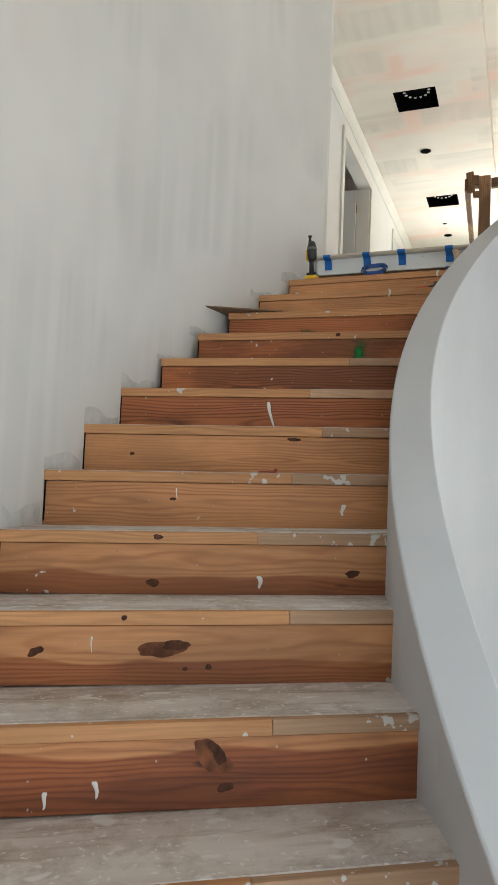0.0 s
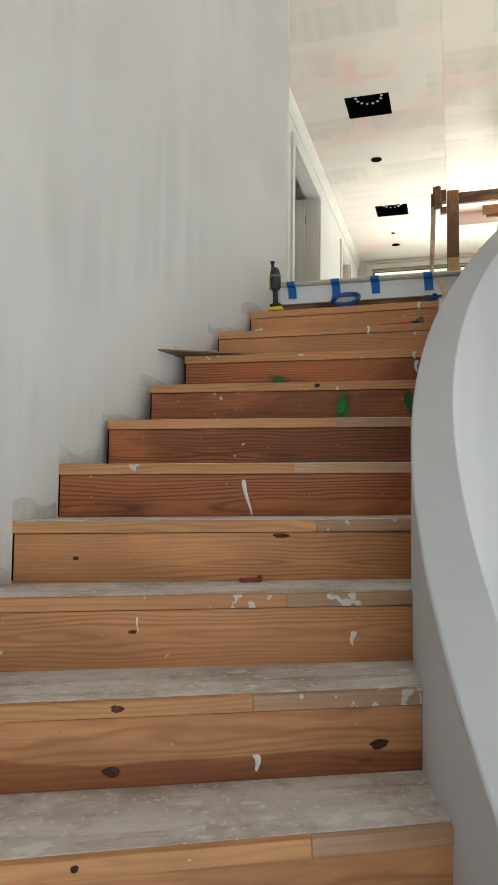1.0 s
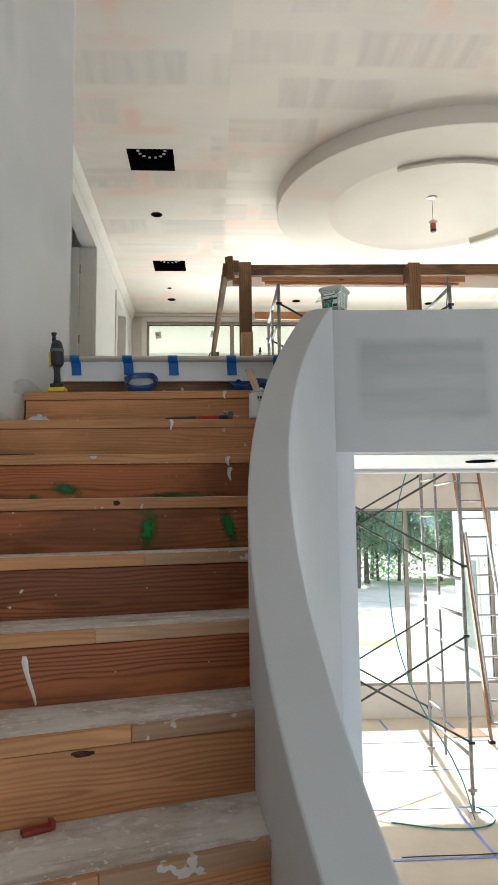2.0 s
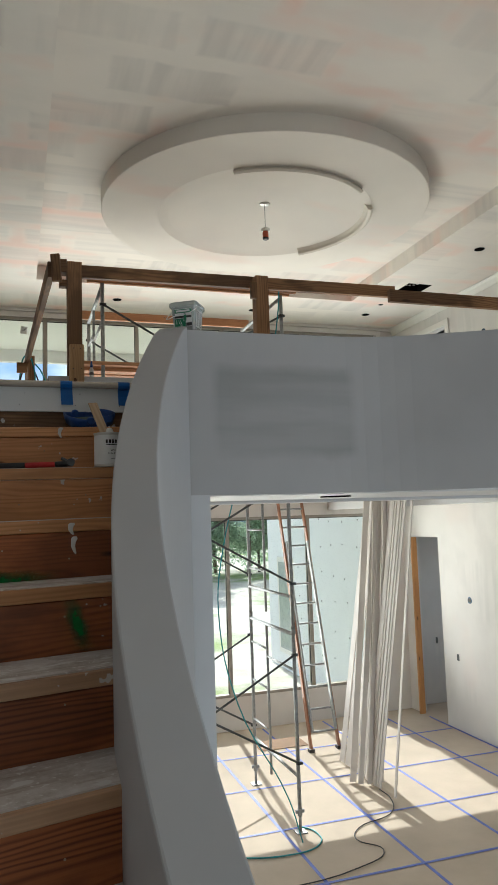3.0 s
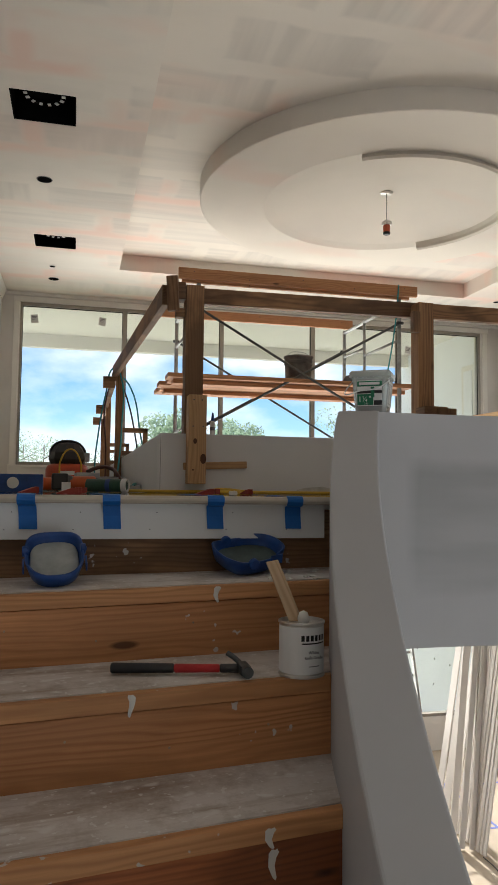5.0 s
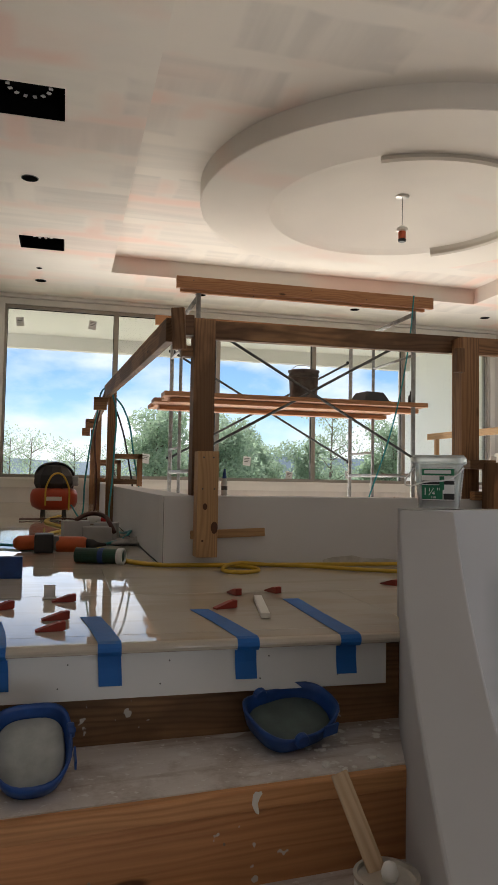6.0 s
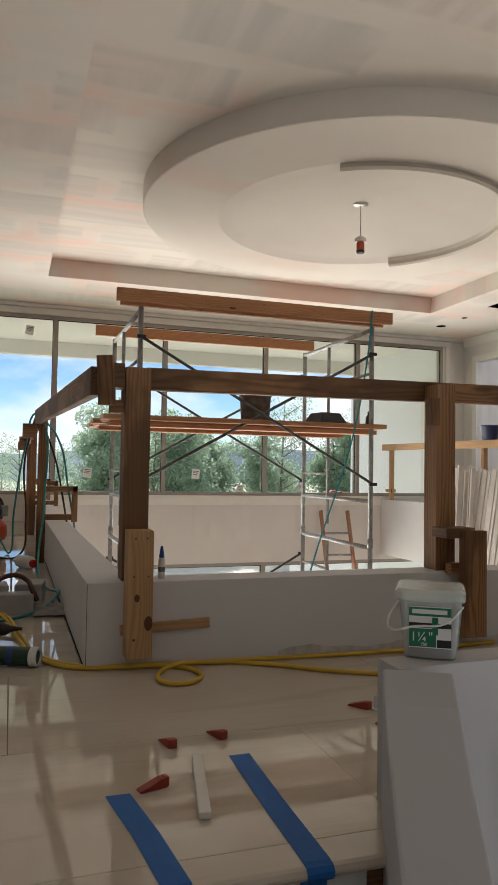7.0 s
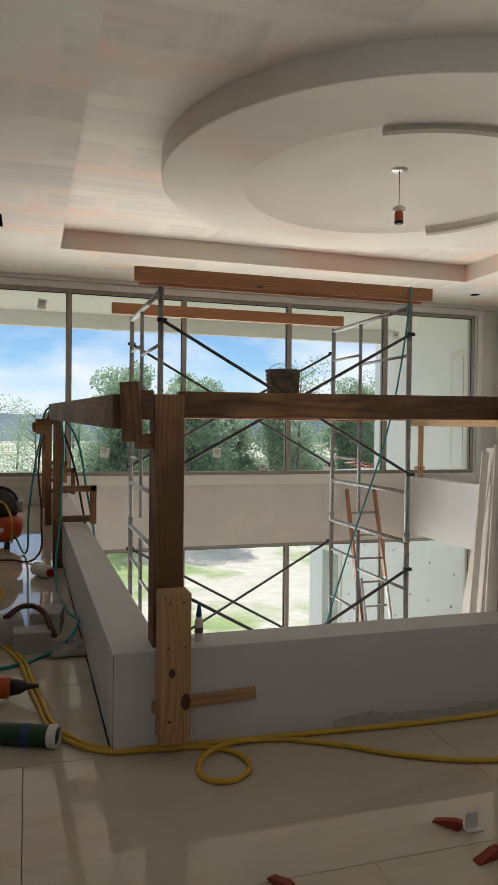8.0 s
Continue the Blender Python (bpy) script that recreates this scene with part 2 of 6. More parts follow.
def plaster(name, base, patch, tint, amount=0.5, streaks=True):
    """Skimmed drywall: pale fields, broad trowelled patches, sanding streaks and traces of filler."""
    m = Nodes(name, 0.85)
    v = m.coords((1, 1, 1), shift=False)
    n = m.noise(v, 0.9, 3.0, 0.5)
    col = m.ramp(n, [(0.38, base), (0.62, patch)])
    if streaks:
        # broad trowelled fields, and patches of upright strokes left by the knife's edge
        s = m.noise(m.coords((0.9, 0.9, 0.55), shift=False), 1.3, 4.0, 0.55)
        col = m.mix(m.ramp(s, [(0.5, (0, 0, 0)), (0.62, (0.45, 0.45, 0.45))]), col, tuple(c * 0.9 for c in patch))
        bars = m.ramp(m.noise(m.coords((9.0, 9.0, 0.5), shift=False), 1.0, 1.0, 0.4), [(0.44, (0, 0, 0)), (0.6, (1, 1, 1))])
        zone = m.ramp(m.noise(m.coords((1.0, 1.0, 1.5), shift=False), 1.0, 1.5, 0.4), [(0.52, (0, 0, 0)), (0.62, (0.45, 0.45, 0.45))])
        both = m.add("Math", {0: bars, 1: zone}, operation="MULTIPLY").outputs[0]
        col = m.mix(both, col, (patch[0] * 0.84, patch[1] * 0.855, patch[2] * 0.85))
    n2 = m.noise(m.coords((0.7, 1.3, 1.0), shift=False), 1.0, 2.0, 0.5)
    col = m.mix(m.ramp(n2, [(0.56, (0, 0, 0)), (0.68, (amount,) * 3)]), col, tint)
    m.put("Base Color", col)
    f = m.noise(v, 60.0, 4.0)
    m.bump(f, 0.06, 0.004)
    return m.mat


def dusty(name, base, dark, splat):
    """Trodden plaster dust on boards, with scuffs and splats of dried compound."""
    m = Nodes(name, 0.85)
    v = m.coords((1.2, 5.0, 5.0))
    col = m.ramp(m.noise(v, 2.0, 5.0, 0.65), [(0.3, dark), (0.62, base)])
    v2 = m.coords((1, 1, 1))
    scuff = m.ramp(m.noise(v2, 5.0, 6.0, 0.75), [(0.46, (0, 0, 0)), (0.66, (0.8, 0.8, 0.8))])
    col = m.mix(scuff, col, (dark[0] * 0.62, dark[1] * 0.55, dark[2] * 0.48))
    bare = m.ramp(m.noise(m.coords((1.6, 14.0, 14.0)), 1.0, 5.0, 0.7), [(0.52, (0, 0, 0)), (0.66, (0.55, 0.55, 0.55))])
    col = m.mix(bare, col, (0.30, 0.20, 0.13))
    speck = m.ramp(m.noise(v2, 55.0, 2.0, 0.5), [(0.64, (0, 0, 0)), (0.68, (0.7, 0.7, 0.7))])
    col = m.mix(speck, col, splat)
    n = m.noise(m.coords((12, 19, 16)), 1.0, 1.5, 0.4)
    spots = m.ramp(n, [(0.655, (0, 0, 0)), (0.70, (0.7, 0.7, 0.7))])
    col = m.mix(spots, col, splat)
    m.put("Base Color", col)
    m.bump(m.noise(v2, 40.0, 4.0), 0.25, 0.004)
    return m.mat


def polished(name, a, b):
    """Polished stone with soft clouding and a thin film of dust."""
    m = Nodes(name, 0.05)
    v = m.coords((1, 1, 1))
    col = m.ramp(m.noise(v, 1.6, 5.0, 0.6), [(0.35, b), (0.65, a)])
    vein = m.ramp(m.noise(m.coords((0.8, 5.0, 1.0)), 1.2, 6.0, 0.65), [(0.5, (1, 1, 1)), (0.56, (0.9, 0.88, 0.84))])
    m.put("Base Color", m.mix(0.7, col, vein, "MULTIPLY"))
    m.bsdf.inputs["Specular IOR Level"].default_value = 0.36
    r = m.add("MapRange", {"Value": m.noise(v, 3.0, 6.0, 0.7), "From Min": 0.35, "From Max": 0.75, "To Min": 0.015, "To Max": 0.06})
    m.put("Roughness", r.outputs[0])
    return m.mat


def sheet_ceiling(name):
    """Skimmed ceiling: warm white joints, greyer board fields brushed one way, and pink filler along the joints."""
    m = Nodes(name, 0.8)
    v = m.coords((1, 1, 1), shift=False)
    col = m.ramp(m.noise(v, 0.6, 2.0, 0.4), [(0.4, (0.77, 0.715, 0.645)), (0.6, (0.73, 0.685, 0.625))])
    warp = m.add("VectorMath", {0: m.add("TexNoise", {"Vector": v, "Scale": 2.2, "Detail": 2.0}).outputs["Color"], 1: (0.09, 0.09, 0.0)}, operation="MULTIPLY")
    at = m.add("VectorMath", {0: v, 1: warp.outputs[0]}, operation="ADD").outputs[0]
    br = m.add("TexBrick", {"Vector": at, "Color1": (1, 1, 1, 1), "Color2": (0, 0, 0, 1), "Mortar": (0, 0, 0, 1), "Scale": 1.0, "Mortar Size": 0.13, "Mortar Smooth": 0.8, "Brick Width": 1.22, "Row Height": 0.61})
    lone = m.ramp(br.outputs["Color"], [(0.3, (0, 0, 0)), (0.75, (1, 1, 1))])
    across = m.ramp(m.noise(m.coords((0.7, 9.0, 1.0), shift=False), 1.0, 2.0, 0.5), [(0.38, (0.3, 0.3, 0.3)), (0.62, (1, 1, 1))])
    lengthwise = m.ramp(m.noise(m.coords((8.0, 0.8, 1.0), shift=False), 1.0, 2.0, 0.5), [(0.38, (0.3, 0.3, 0.3)), (0.62, (1, 1, 1))])
    turn = m.ramp(m.noise(v, 0.55, 1.0), [(0.48, (0, 0, 0)), (0.52, (1, 1, 1))])
    stroke = m.mix(turn, across, lengthwise)
    field = m.add("Math", {0: lone, 1: stroke}, operation="MULTIPLY")
    amt = m.add("Math", {0: field.outputs[0], 1: 0.5}, operation="MULTIPLY")
    col = m.mix(amt.outputs[0], col, (0.50, 0.475, 0.445))
    haze = m.ramp(m.noise(m.coords((0.8, 1.6, 1.0), shift=False), 1.4, 3.0, 0.5), [(0.45, (0, 0, 0)), (0.65, (0.3, 0.3, 0.3))])
    col = m.mix(haze, col, (0.60, 0.565, 0.52))
    pk = m.ramp(m.noise(m.coords((0.6, 1.1, 1.0), shift=False), 1.2, 3.0, 0.5), [(0.48, (0, 0, 0)), (0.61, (0.95, 0.95, 0.95))])
    side = m.add("MapRange", {"Value": br.outputs["Fac"], "To Min": 0.3, "To Max": 1.0})
    pink = m.add("Math", {0: pk, 1: side.outputs[0]}, operation="MULTIPLY")
    col = m.mix(pink.outputs[0], col, (0.77, 0.58, 0.505))
    m.put("Base Color", col)
    m.bump(m.noise(v, 50.0, 4.0), 0.06, 0.004)
    return m.mat


def skim_patch(name):
    """Smooth plaster with one oblong of darker filler brushed on in level strokes."""
    m = Nodes(name, 0.75)
    v = m.coords((1, 1, 1), shift=False)
    col = m.ramp(m.noise(v, 1.6, 3.0), [(0.4, (0.52, 0.51, 0.505)), (0.6, (0.48, 0.47, 0.465))])
    tc = m.add("TexCoord").outputs["Object"]
    wob = m.add("TexNoise", {"Vector": v, "Scale": 6.0, "Detail": 3.0}).outputs["Color"]
    soft = m.add("VectorMath", {0: wob, 1: (0.05, 0.0, 0.05)}, operation="MULTIPLY")
    xyz = m.add("SeparateXYZ", {0: m.add("VectorMath", {0: tc, 1: soft.outputs[0]}, operation="ADD").outputs[0]})
    inside = None
    for axis, mid, half in ((0, 0.61, 0.36), (2, -0.075, 0.22)):
        d = m.add("Math", {0: m.add("Math", {0: xyz.outputs[axis], 1: mid}, operation="SUBTRACT").outputs[0]}, operation="ABSOLUTE")
        e = m.add("MapRange", {"Value": d.outputs[0], "From Min": half - 0.035, "From Max": half + 0.02, "To Min": 1.0, "To Max": 0.0}).outputs[0]
        inside = e if inside is None else m.add("Math", {0: inside, 1: e}, operation="MULTIPLY").outputs[0]
    stroke = m.ramp(m.noise(m.coords((0.9, 1.0, 6.5), shift=False), 1.0, 3.0, 0.5), [(0.35, (0.35, 0.35, 0.35)), (0.62, (1, 1, 1))])
    amt = m.add("Math", {0: inside, 1: stroke}, operation="MULTIPLY").outputs[0]
    col = m.mix(amt, col, (0.36, 0.355, 0.345))
    m.put("Base Color", col)
    m.bump(m.noise(v, 60.0, 4.0), 0.05, 0.004)
    return m.mat


def glass(name, tint=(0.95, 0.98, 0.97)):
    m = Nodes(name, 0.0)
    m.bsdf.inputs["Base Color"].default_value = (*tint, 1)
    m.bsdf.inputs["Transmission Weight"].default_value = 1.0
    m.bsdf.inputs["IOR"].default_value = 1.02
    return m.mat


def clear_plastic(name):
    m = Nodes(name, 0.25)
    m.bsdf.inputs["Base Color"].default_value = (0.88, 0.93, 0.92, 1)
    m.bsdf.inputs["Transmission Weight"].default_value = 0.72
    m.bsdf.inputs["IOR"].default_value = 1.2
    m.bump(m.noise(m.coords(), 30.0), 0.05, 0.002)
    return m.mat


def leaves(name, a, b):
    """Leaves that also let light through."""
    m = Nodes(name, 0.7)
    isl = m.add("NewGeometry").outputs["Random Per Island"]
    col = m.ramp(isl, [(0.0, a), (1.0, b)])
    m.put("Base Color", col)
    tr = m.add("BsdfTranslucent", {"Color": col})
    mx = m.add("MixShader", {0: 0.7})
    m.t.links.new(m.bsdf.outputs[0], mx.inputs[1])
    m.t.links.new(tr.outputs[0], mx.inputs[2])
    m.t.links.new(mx.outputs[0], m.t.nodes["Material Output"].inputs["Surface"])
    return m.mat


def meadow(name):
    m = Nodes(name, 0.95)
    v = m.coords((1, 1, 1), shift=False)
    g = m.ramp(m.noise(v, 0.9, 5.0), [(0.35, (0.26, 0.35, 0.12)), (0.65, (0.36, 0.44, 0.18))])
    d = m.ramp(m.noise(v, 1.6, 6.0), [(0.3, (0.6, 0.55, 0.46)), (0.7, (0.74, 0.70, 0.62))])
    f = m.ramp(m.noise(v, 0.16, 5.0, 0.6), [(0.40, (0, 0, 0)), (0.50, (1, 1, 1))])
    m.put("Base Color", m.mix(f, g, d))
    m.bump(m.noise(v, 6.0, 6.0), 0.5, 0.1)
    return m.mat


M_WALL = plaster("skimmed_plaster", (0.73, 0.70, 0.66), (0.67, 0.645, 0.61), (0.69, 0.62, 0.58), 0.5)
M_FASCIA = skim_patch("patched_plaster")
M_CEIL = sheet_ceiling("ceiling_plaster")
M_RING = plaster("medallion_plaster", (0.74, 0.69, 0.62), (0.69, 0.645, 0.585), (0.74, 0.59, 0.52), 0.6, False)
M_ARC = plain("primed_moulding", (0.60, 0.55, 0.47), 0.6, vary=0.05, scale=3.0)
M_WHITE = plain("white_paint", (0.78, 0.78, 0.77), 0.55, vary=0.03, scale=1.5)
M_PALE = plain("smooth_white_plaster", (0.69, 0.69, 0.70), 0.75, vary=0.035, scale=1.6)
# base colour dimmed below M_PALE to offset the strong entry lamps
M_BALUSTRADE = plain("dimmed_balustrade_plaster", (0.52, 0.52, 0.53), 0.75, vary=0.05, scale=1.3)
M_TRIM = plain("white_trim", (0.77, 0.75, 0.70), 0.45, vary=0.04, scale=3.0)
M_TILE = polished("polished_cream_tile", (0.62, 0.56, 0.47), (0.54, 0.48, 0.39))
M_GROUT = plain("tile_grout", (0.30, 0.27, 0.23), 0.9)
M_STEP = wood("orange_pine", (0.64, 0.315, 0.14), (0.42, 0.17, 0.066), stain=0.25, splash=0.5)
M_STEP_LOW = wood("stained_pine", (0.64, 0.315, 0.14), (0.44, 0.185, 0.07), stain=0.3, splash=0.7, low=0.9)
M_STEP_SOAKED = wood("soaked_pine", (0.56, 0.26, 0.11), (0.34, 0.13, 0.05), stain=0.4, splash=0.7, low=1.0, rise=0.042)
M_STEP_DARK = wood("red_brown_pine", (0.47, 0.16, 0.055), (0.15, 0.042, 0.017), stain=0.5, splash=0.7)
M_STEP_OLD = wood("old_brown_pine", (0.33, 0.19, 0.095), (0.17, 0.085, 0.038), stain=0.6, splash=0.8)
M_BOARD = plain("primed_moulding_board", (0.67, 0.63, 0.59), 0.55, vary=0.08, scale=2.0)
M_CARTON = plain("grey_carton", (0.44, 0.43, 0.43), 0.8, vary=0.1, scale=8)
M_NOSE = wood("pale_nosing_pine", (0.64, 0.335, 0.15), (0.48, 0.225, 0.095), stain=0.2, splash=1.1)
M_NOSE_GREY = wood("greyed_nosing_pine", (0.54, 0.35, 0.22), (0.44, 0.27, 0.165), stain=0.2, splash=1.35)
M_TREAD = dusty("dusty_tread", (0.72, 0.67, 0.63), (0.58, 0.52, 0.475), (0.80, 0.785, 0.75))
M_TIMBER = wood("rail_timber", (0.41, 0.225, 0.105), (0.17, 0.08, 0.034), stain=0.65)
M_PLANK = wood("scaffold_plank", (0.60, 0.31, 0.155), (0.44, 0.20, 0.09))
M_PINE = wood("raw_pine", (0.58, 0.38, 0.20), (0.44, 0.26, 0.13))
M_STUD = wood("orange_stud", (0.55, 0.28, 0.10), (0.40, 0.19, 0.07))
M_STEEL = plain("galvanised_steel", (0.33, 0.34, 0.34), 0.5, 0.6, vary=0.25, scale=25)
M_BRACE = plain("dark_brace_steel", (0.10, 0.105, 0.105), 0.5, 0.5, vary=0.3, scale=25)
M_ALU = plain("bronze_window_frame", (0.32, 0.29, 0.25), 0.4, 0.3, vary=0.08)
M_GASKET = plain("black_gasket", (0.025, 0.025, 0.025), 0.6)
M_GLASS = glass("window_glass")
M_VOID = plain("dark_void", (0.006, 0.006, 0.006), 1.0, bump=0.0)
M_VOID.node_tree.nodes["Principled BSDF"].inputs["Specular IOR Level"].default_value = 0.0
M_BLACK = plain("black_plastic", (0.02, 0.02, 0.022), 0.45, vary=0.2)
M_GREY = plain("grey_plastic", (0.16, 0.16, 0.16), 0.5, vary=0.15)
M_MUD = plain("mud_splashed_bucket", (0.13, 0.13, 0.125), 0.7, vary=0.6, scale=9)
M_PAPER = plain("floor_paper", (0.47, 0.395, 0.31), 0.9, vary=0.08, scale=2.0)
M_BLUETAPE = plain("blue_masking_tape", (0.006, 0.125, 0.44), 0.6, vary=0.12, scale=12)
M_LINETAPE = plain("blue_floor_tape", (0.10, 0.15, 0.50), 0.6, vary=0.1)
M_PAD = plain("blue_kneepad_shell", (0.012, 0.06, 0.24), 0.4, vary=0.3, scale=18)
M_PADIN = plain("grey_foam", (0.10, 0.13, 0.12), 0.9, vary=0.2, scale=18)
M_PADPALE = plain("pale_dusty_foam", (0.42, 0.44, 0.42), 0.9, vary=0.2, scale=18)
M_RED = plain("red_plastic", (0.30, 0.035, 0.022), 0.5, vary=0.2)
M_BRIGHTRED = plain("red_rubber", (0.50, 0.018, 0.02), 0.5, vary=0.2)
M_ORANGE = plain("orange_tool_plastic", (0.55, 0.10, 0.02), 0.45, vary=0.1)
M_TANK = plain("red_tank_enamel", (0.48, 0.06, 0.02), 0.35, vary=0.1)
M_YELLOW = plain("yellow_tool_plastic", (0.75, 0.48, 0.02), 0.45, vary=0.1)
M_CORD = plain("yellow_cord", (0.62, 0.40, 0.04), 0.55, vary=0.1)
M_TEAL = plain("teal_hose", (0.02, 0.28, 0.31), 0.45, vary=0.1)
M_DARKHOSE = plain("dark_red_hose", (0.07, 0.02, 0.015), 0.5, vary=0.1)
M_GREEN = plain("dark_green_label", (0.01, 0.05, 0.03), 0.45, vary=0.2)
M_LABELGREEN = plain("green_label", (0.01, 0.16, 0.075), 0.5, vary=0.08)


def spray_paint():
    """Marking paint that thins out into a mist of fine dots round each mark."""
    m = Nodes("green_spray_paint", 0.75)
    v = m.coords()
    m.put("Base Color", m.ramp(m.noise(v, 30), [(0.3, (0.006, 0.13, 0.03)), (0.7, (0.012, 0.22, 0.045))]))
    mid = m.add("VectorMath", {0: m.add("TexCoord").outputs["Generated"], 1: (0.5, 0.5, 0.5)}, operation="SUBTRACT").outputs[0]
    flat = m.add("VectorMath", {0: mid, 1: (2.0, 0.0, 2.0)}, operation="MULTIPLY").outputs[0]
    far = m.add("VectorMath", {0: flat}, operation="LENGTH").outputs["Value"]
    mist = m.add("Math", {0: m.noise(v, 55, 6.0, 0.75), 1: 1.1}, operation="MULTIPLY").outputs[0]
    edge = m.add("Math", {0: far, 1: mist}, operation="ADD").outputs[0]
    fade = m.add("MapRange", {"Value": edge, "From Min": 0.75, "From Max": 1.4, "To Min": 0.92, "To Max": 0.0})
    m.put("Alpha", fade.outputs[0])
    return m.mat


M_SPRAY = spray_paint()
M_STICK = wood("pale_stirring_wood", (0.74, 0.58, 0.40), (0.62, 0.45, 0.29), knots=False)
M_SCREWHEAD = plain("dull_brass_screw", (0.42, 0.33, 0.22), 0.5, 0.6, vary=0.5, scale=1.5)
M_TIN = plain("bright_tin", (0.62, 0.60, 0.56), 0.32, 0.85, vary=0.15, scale=14)
M_LABEL = plain("white_label", (0.78, 0.78, 0.76), 0.5, vary=0.03)
M_INK = plain("black_ink", (0.02, 0.02, 0.02), 0.6)
M_WHITEPLASTIC = plain("white_plastic", (0.74, 0.74, 0.73), 0.4, vary=0.04)
M_CLEAR = clear_plastic("clear_tub_plastic")
M_SCREWS = plain("zinc_red_screws", (0.32, 0.10, 0.08), 0.5, 0.3, vary=0.6, scale=70, bump=0.8)
M_DRIP = plain("dried_compound", (0.74, 0.72, 0.67), 0.75, vary=0.05, scale=30)
M_CARD = plain("brown_cardboard", (0.24, 0.145, 0.08), 0.85, vary=0.12)
M_CLOTH = plain("dusty_grey_cloth", (0.30, 0.29, 0.27), 0.95, vary=0.2, scale=14, bump=0.4)
M_BAG = plain("clouded_plastic_bag", (0.60, 0.64, 0.64), 0.35, vary=0.15, scale=20, bump=0.4)
M_BULB = plain("orange_lamp_socket", (0.50, 0.09, 0.03), 0.4)
M_SOFFIT = plain("cream_render", (0.80, 0.78, 0.73), 0.85, vary=0.03, scale=1.0)
M_OUTWALL = plain("white_sheathing", (0.84, 0.85, 0.86), 0.7, vary=0.03, scale=1.0)
M_GROUND = meadow("grass_and_dirt")
M_BARK = plain("grey_bark", (0.16, 0.13, 0.10), 0.9, vary=0.3, scale=12, bump=0.6)
# leaf colours raised pale, standing in for haze over the far trees
M_LEAF = leaves("broad_leaves", (0.26, 0.37, 0.25), (0.42, 0.53, 0.37))
M_LEAF_PALE = leaves("pale_leaves", (0.30, 0.40, 0.29), (0.44, 0.54, 0.40))


# ---- the staircase and its walls ----
TOP = 14         # the upper floor is step 14
LOW = -4.02      # lower floor
CEIL = 2.77      # ceiling over the upper floor
WALL_C, WALL_R = (2.5, 3.02), 4.228
SOUTH = -2.3


def rail_edge(a):
    """Inner top edge of the curved balustrade at the angle a (radians)."""
    r = 3.6617 + 0.1634 * a * a
    return 3.2056 - r * math.cos(a), 2.9813 + r * math.sin(a), -0.9624 + 2.4274 * a + 0.1028 * a * a


def on_wall(a, out=0.0):
    r = WALL_R + out
    return WALL_C[0] - r * math.cos(a), WALL_C[1] + r * math.sin(a)


def step_z(k, x):
    """Height of step k at the place x along it: the rough steps lie a little out of level."""
    u = k - 8
    za, zb = -1.173 + 0.1946 * u - 0.00185 * u * u, -1.159 + 0.1916 * u - 0.00115 * u * u
    if k < 2:  # the lowest steps run on evenly to the floor
        za = zb = -2.41 - 0.2 * (2 - k)
    return za + (zb - za) * (x + 1.4) / 0.9


# the upper steps stop short of the plaster by this much
SHORT = {9: 0.037, 10: 0.064, 11: 0.066, 12: 0.066, 13: 0.063}


def nosing(k, back=0.0):
    """Ends of step k, back behind its front edge: at the outer wall, and inside the balustrade."""
    left = -SHORT[k] if k in SHORT else 0.06
    u = k - 8
    ya = 2.904 + 0.302 * u - 0.00441 * u * u + 0.00059 * u ** 3
    yb = 3.115 + 0.2638 * u - 0.00328 * u * u + 0.00059 * u ** 3
    if k < 2:
        ya, yb = 0.807 - 0.36 * (2 - k), 1.287 - 0.28 * (2 - k)
    way = Vector((0.9, yb - ya)).normalized()
    side = Vector((-way.y, way.x))
    # out to the curved wall
    p = Vector((-1.4, ya))
    while (p - Vector(WALL_C)).length < WALL_R:
        p -= way * 0.004
    while (p - Vector(WALL_C)).length > WALL_R + 0.004:
        p += way * 0.004
    # run on to the balustrade's face, and 5 cm into it
    n = 0.6
    while n < 2.6:
        e = p + way * n
        c = e - Vector((3.2056, 2.9813))
        a2 = math.atan2(c.y, -c.x)
        if c.length < 3.6617 + 0.1634 * a2 * a2 - min(0.07, 1.5 * max(0.0, -a2 - 0.15) ** 2):
            break
        n += 0.01
    return p - way * left + side * back, p + way * (n + 0.05) + side * back


def at_step(k, v, dz=0.0):
    return v.x, v.y, step_z(k, v.x) + dz


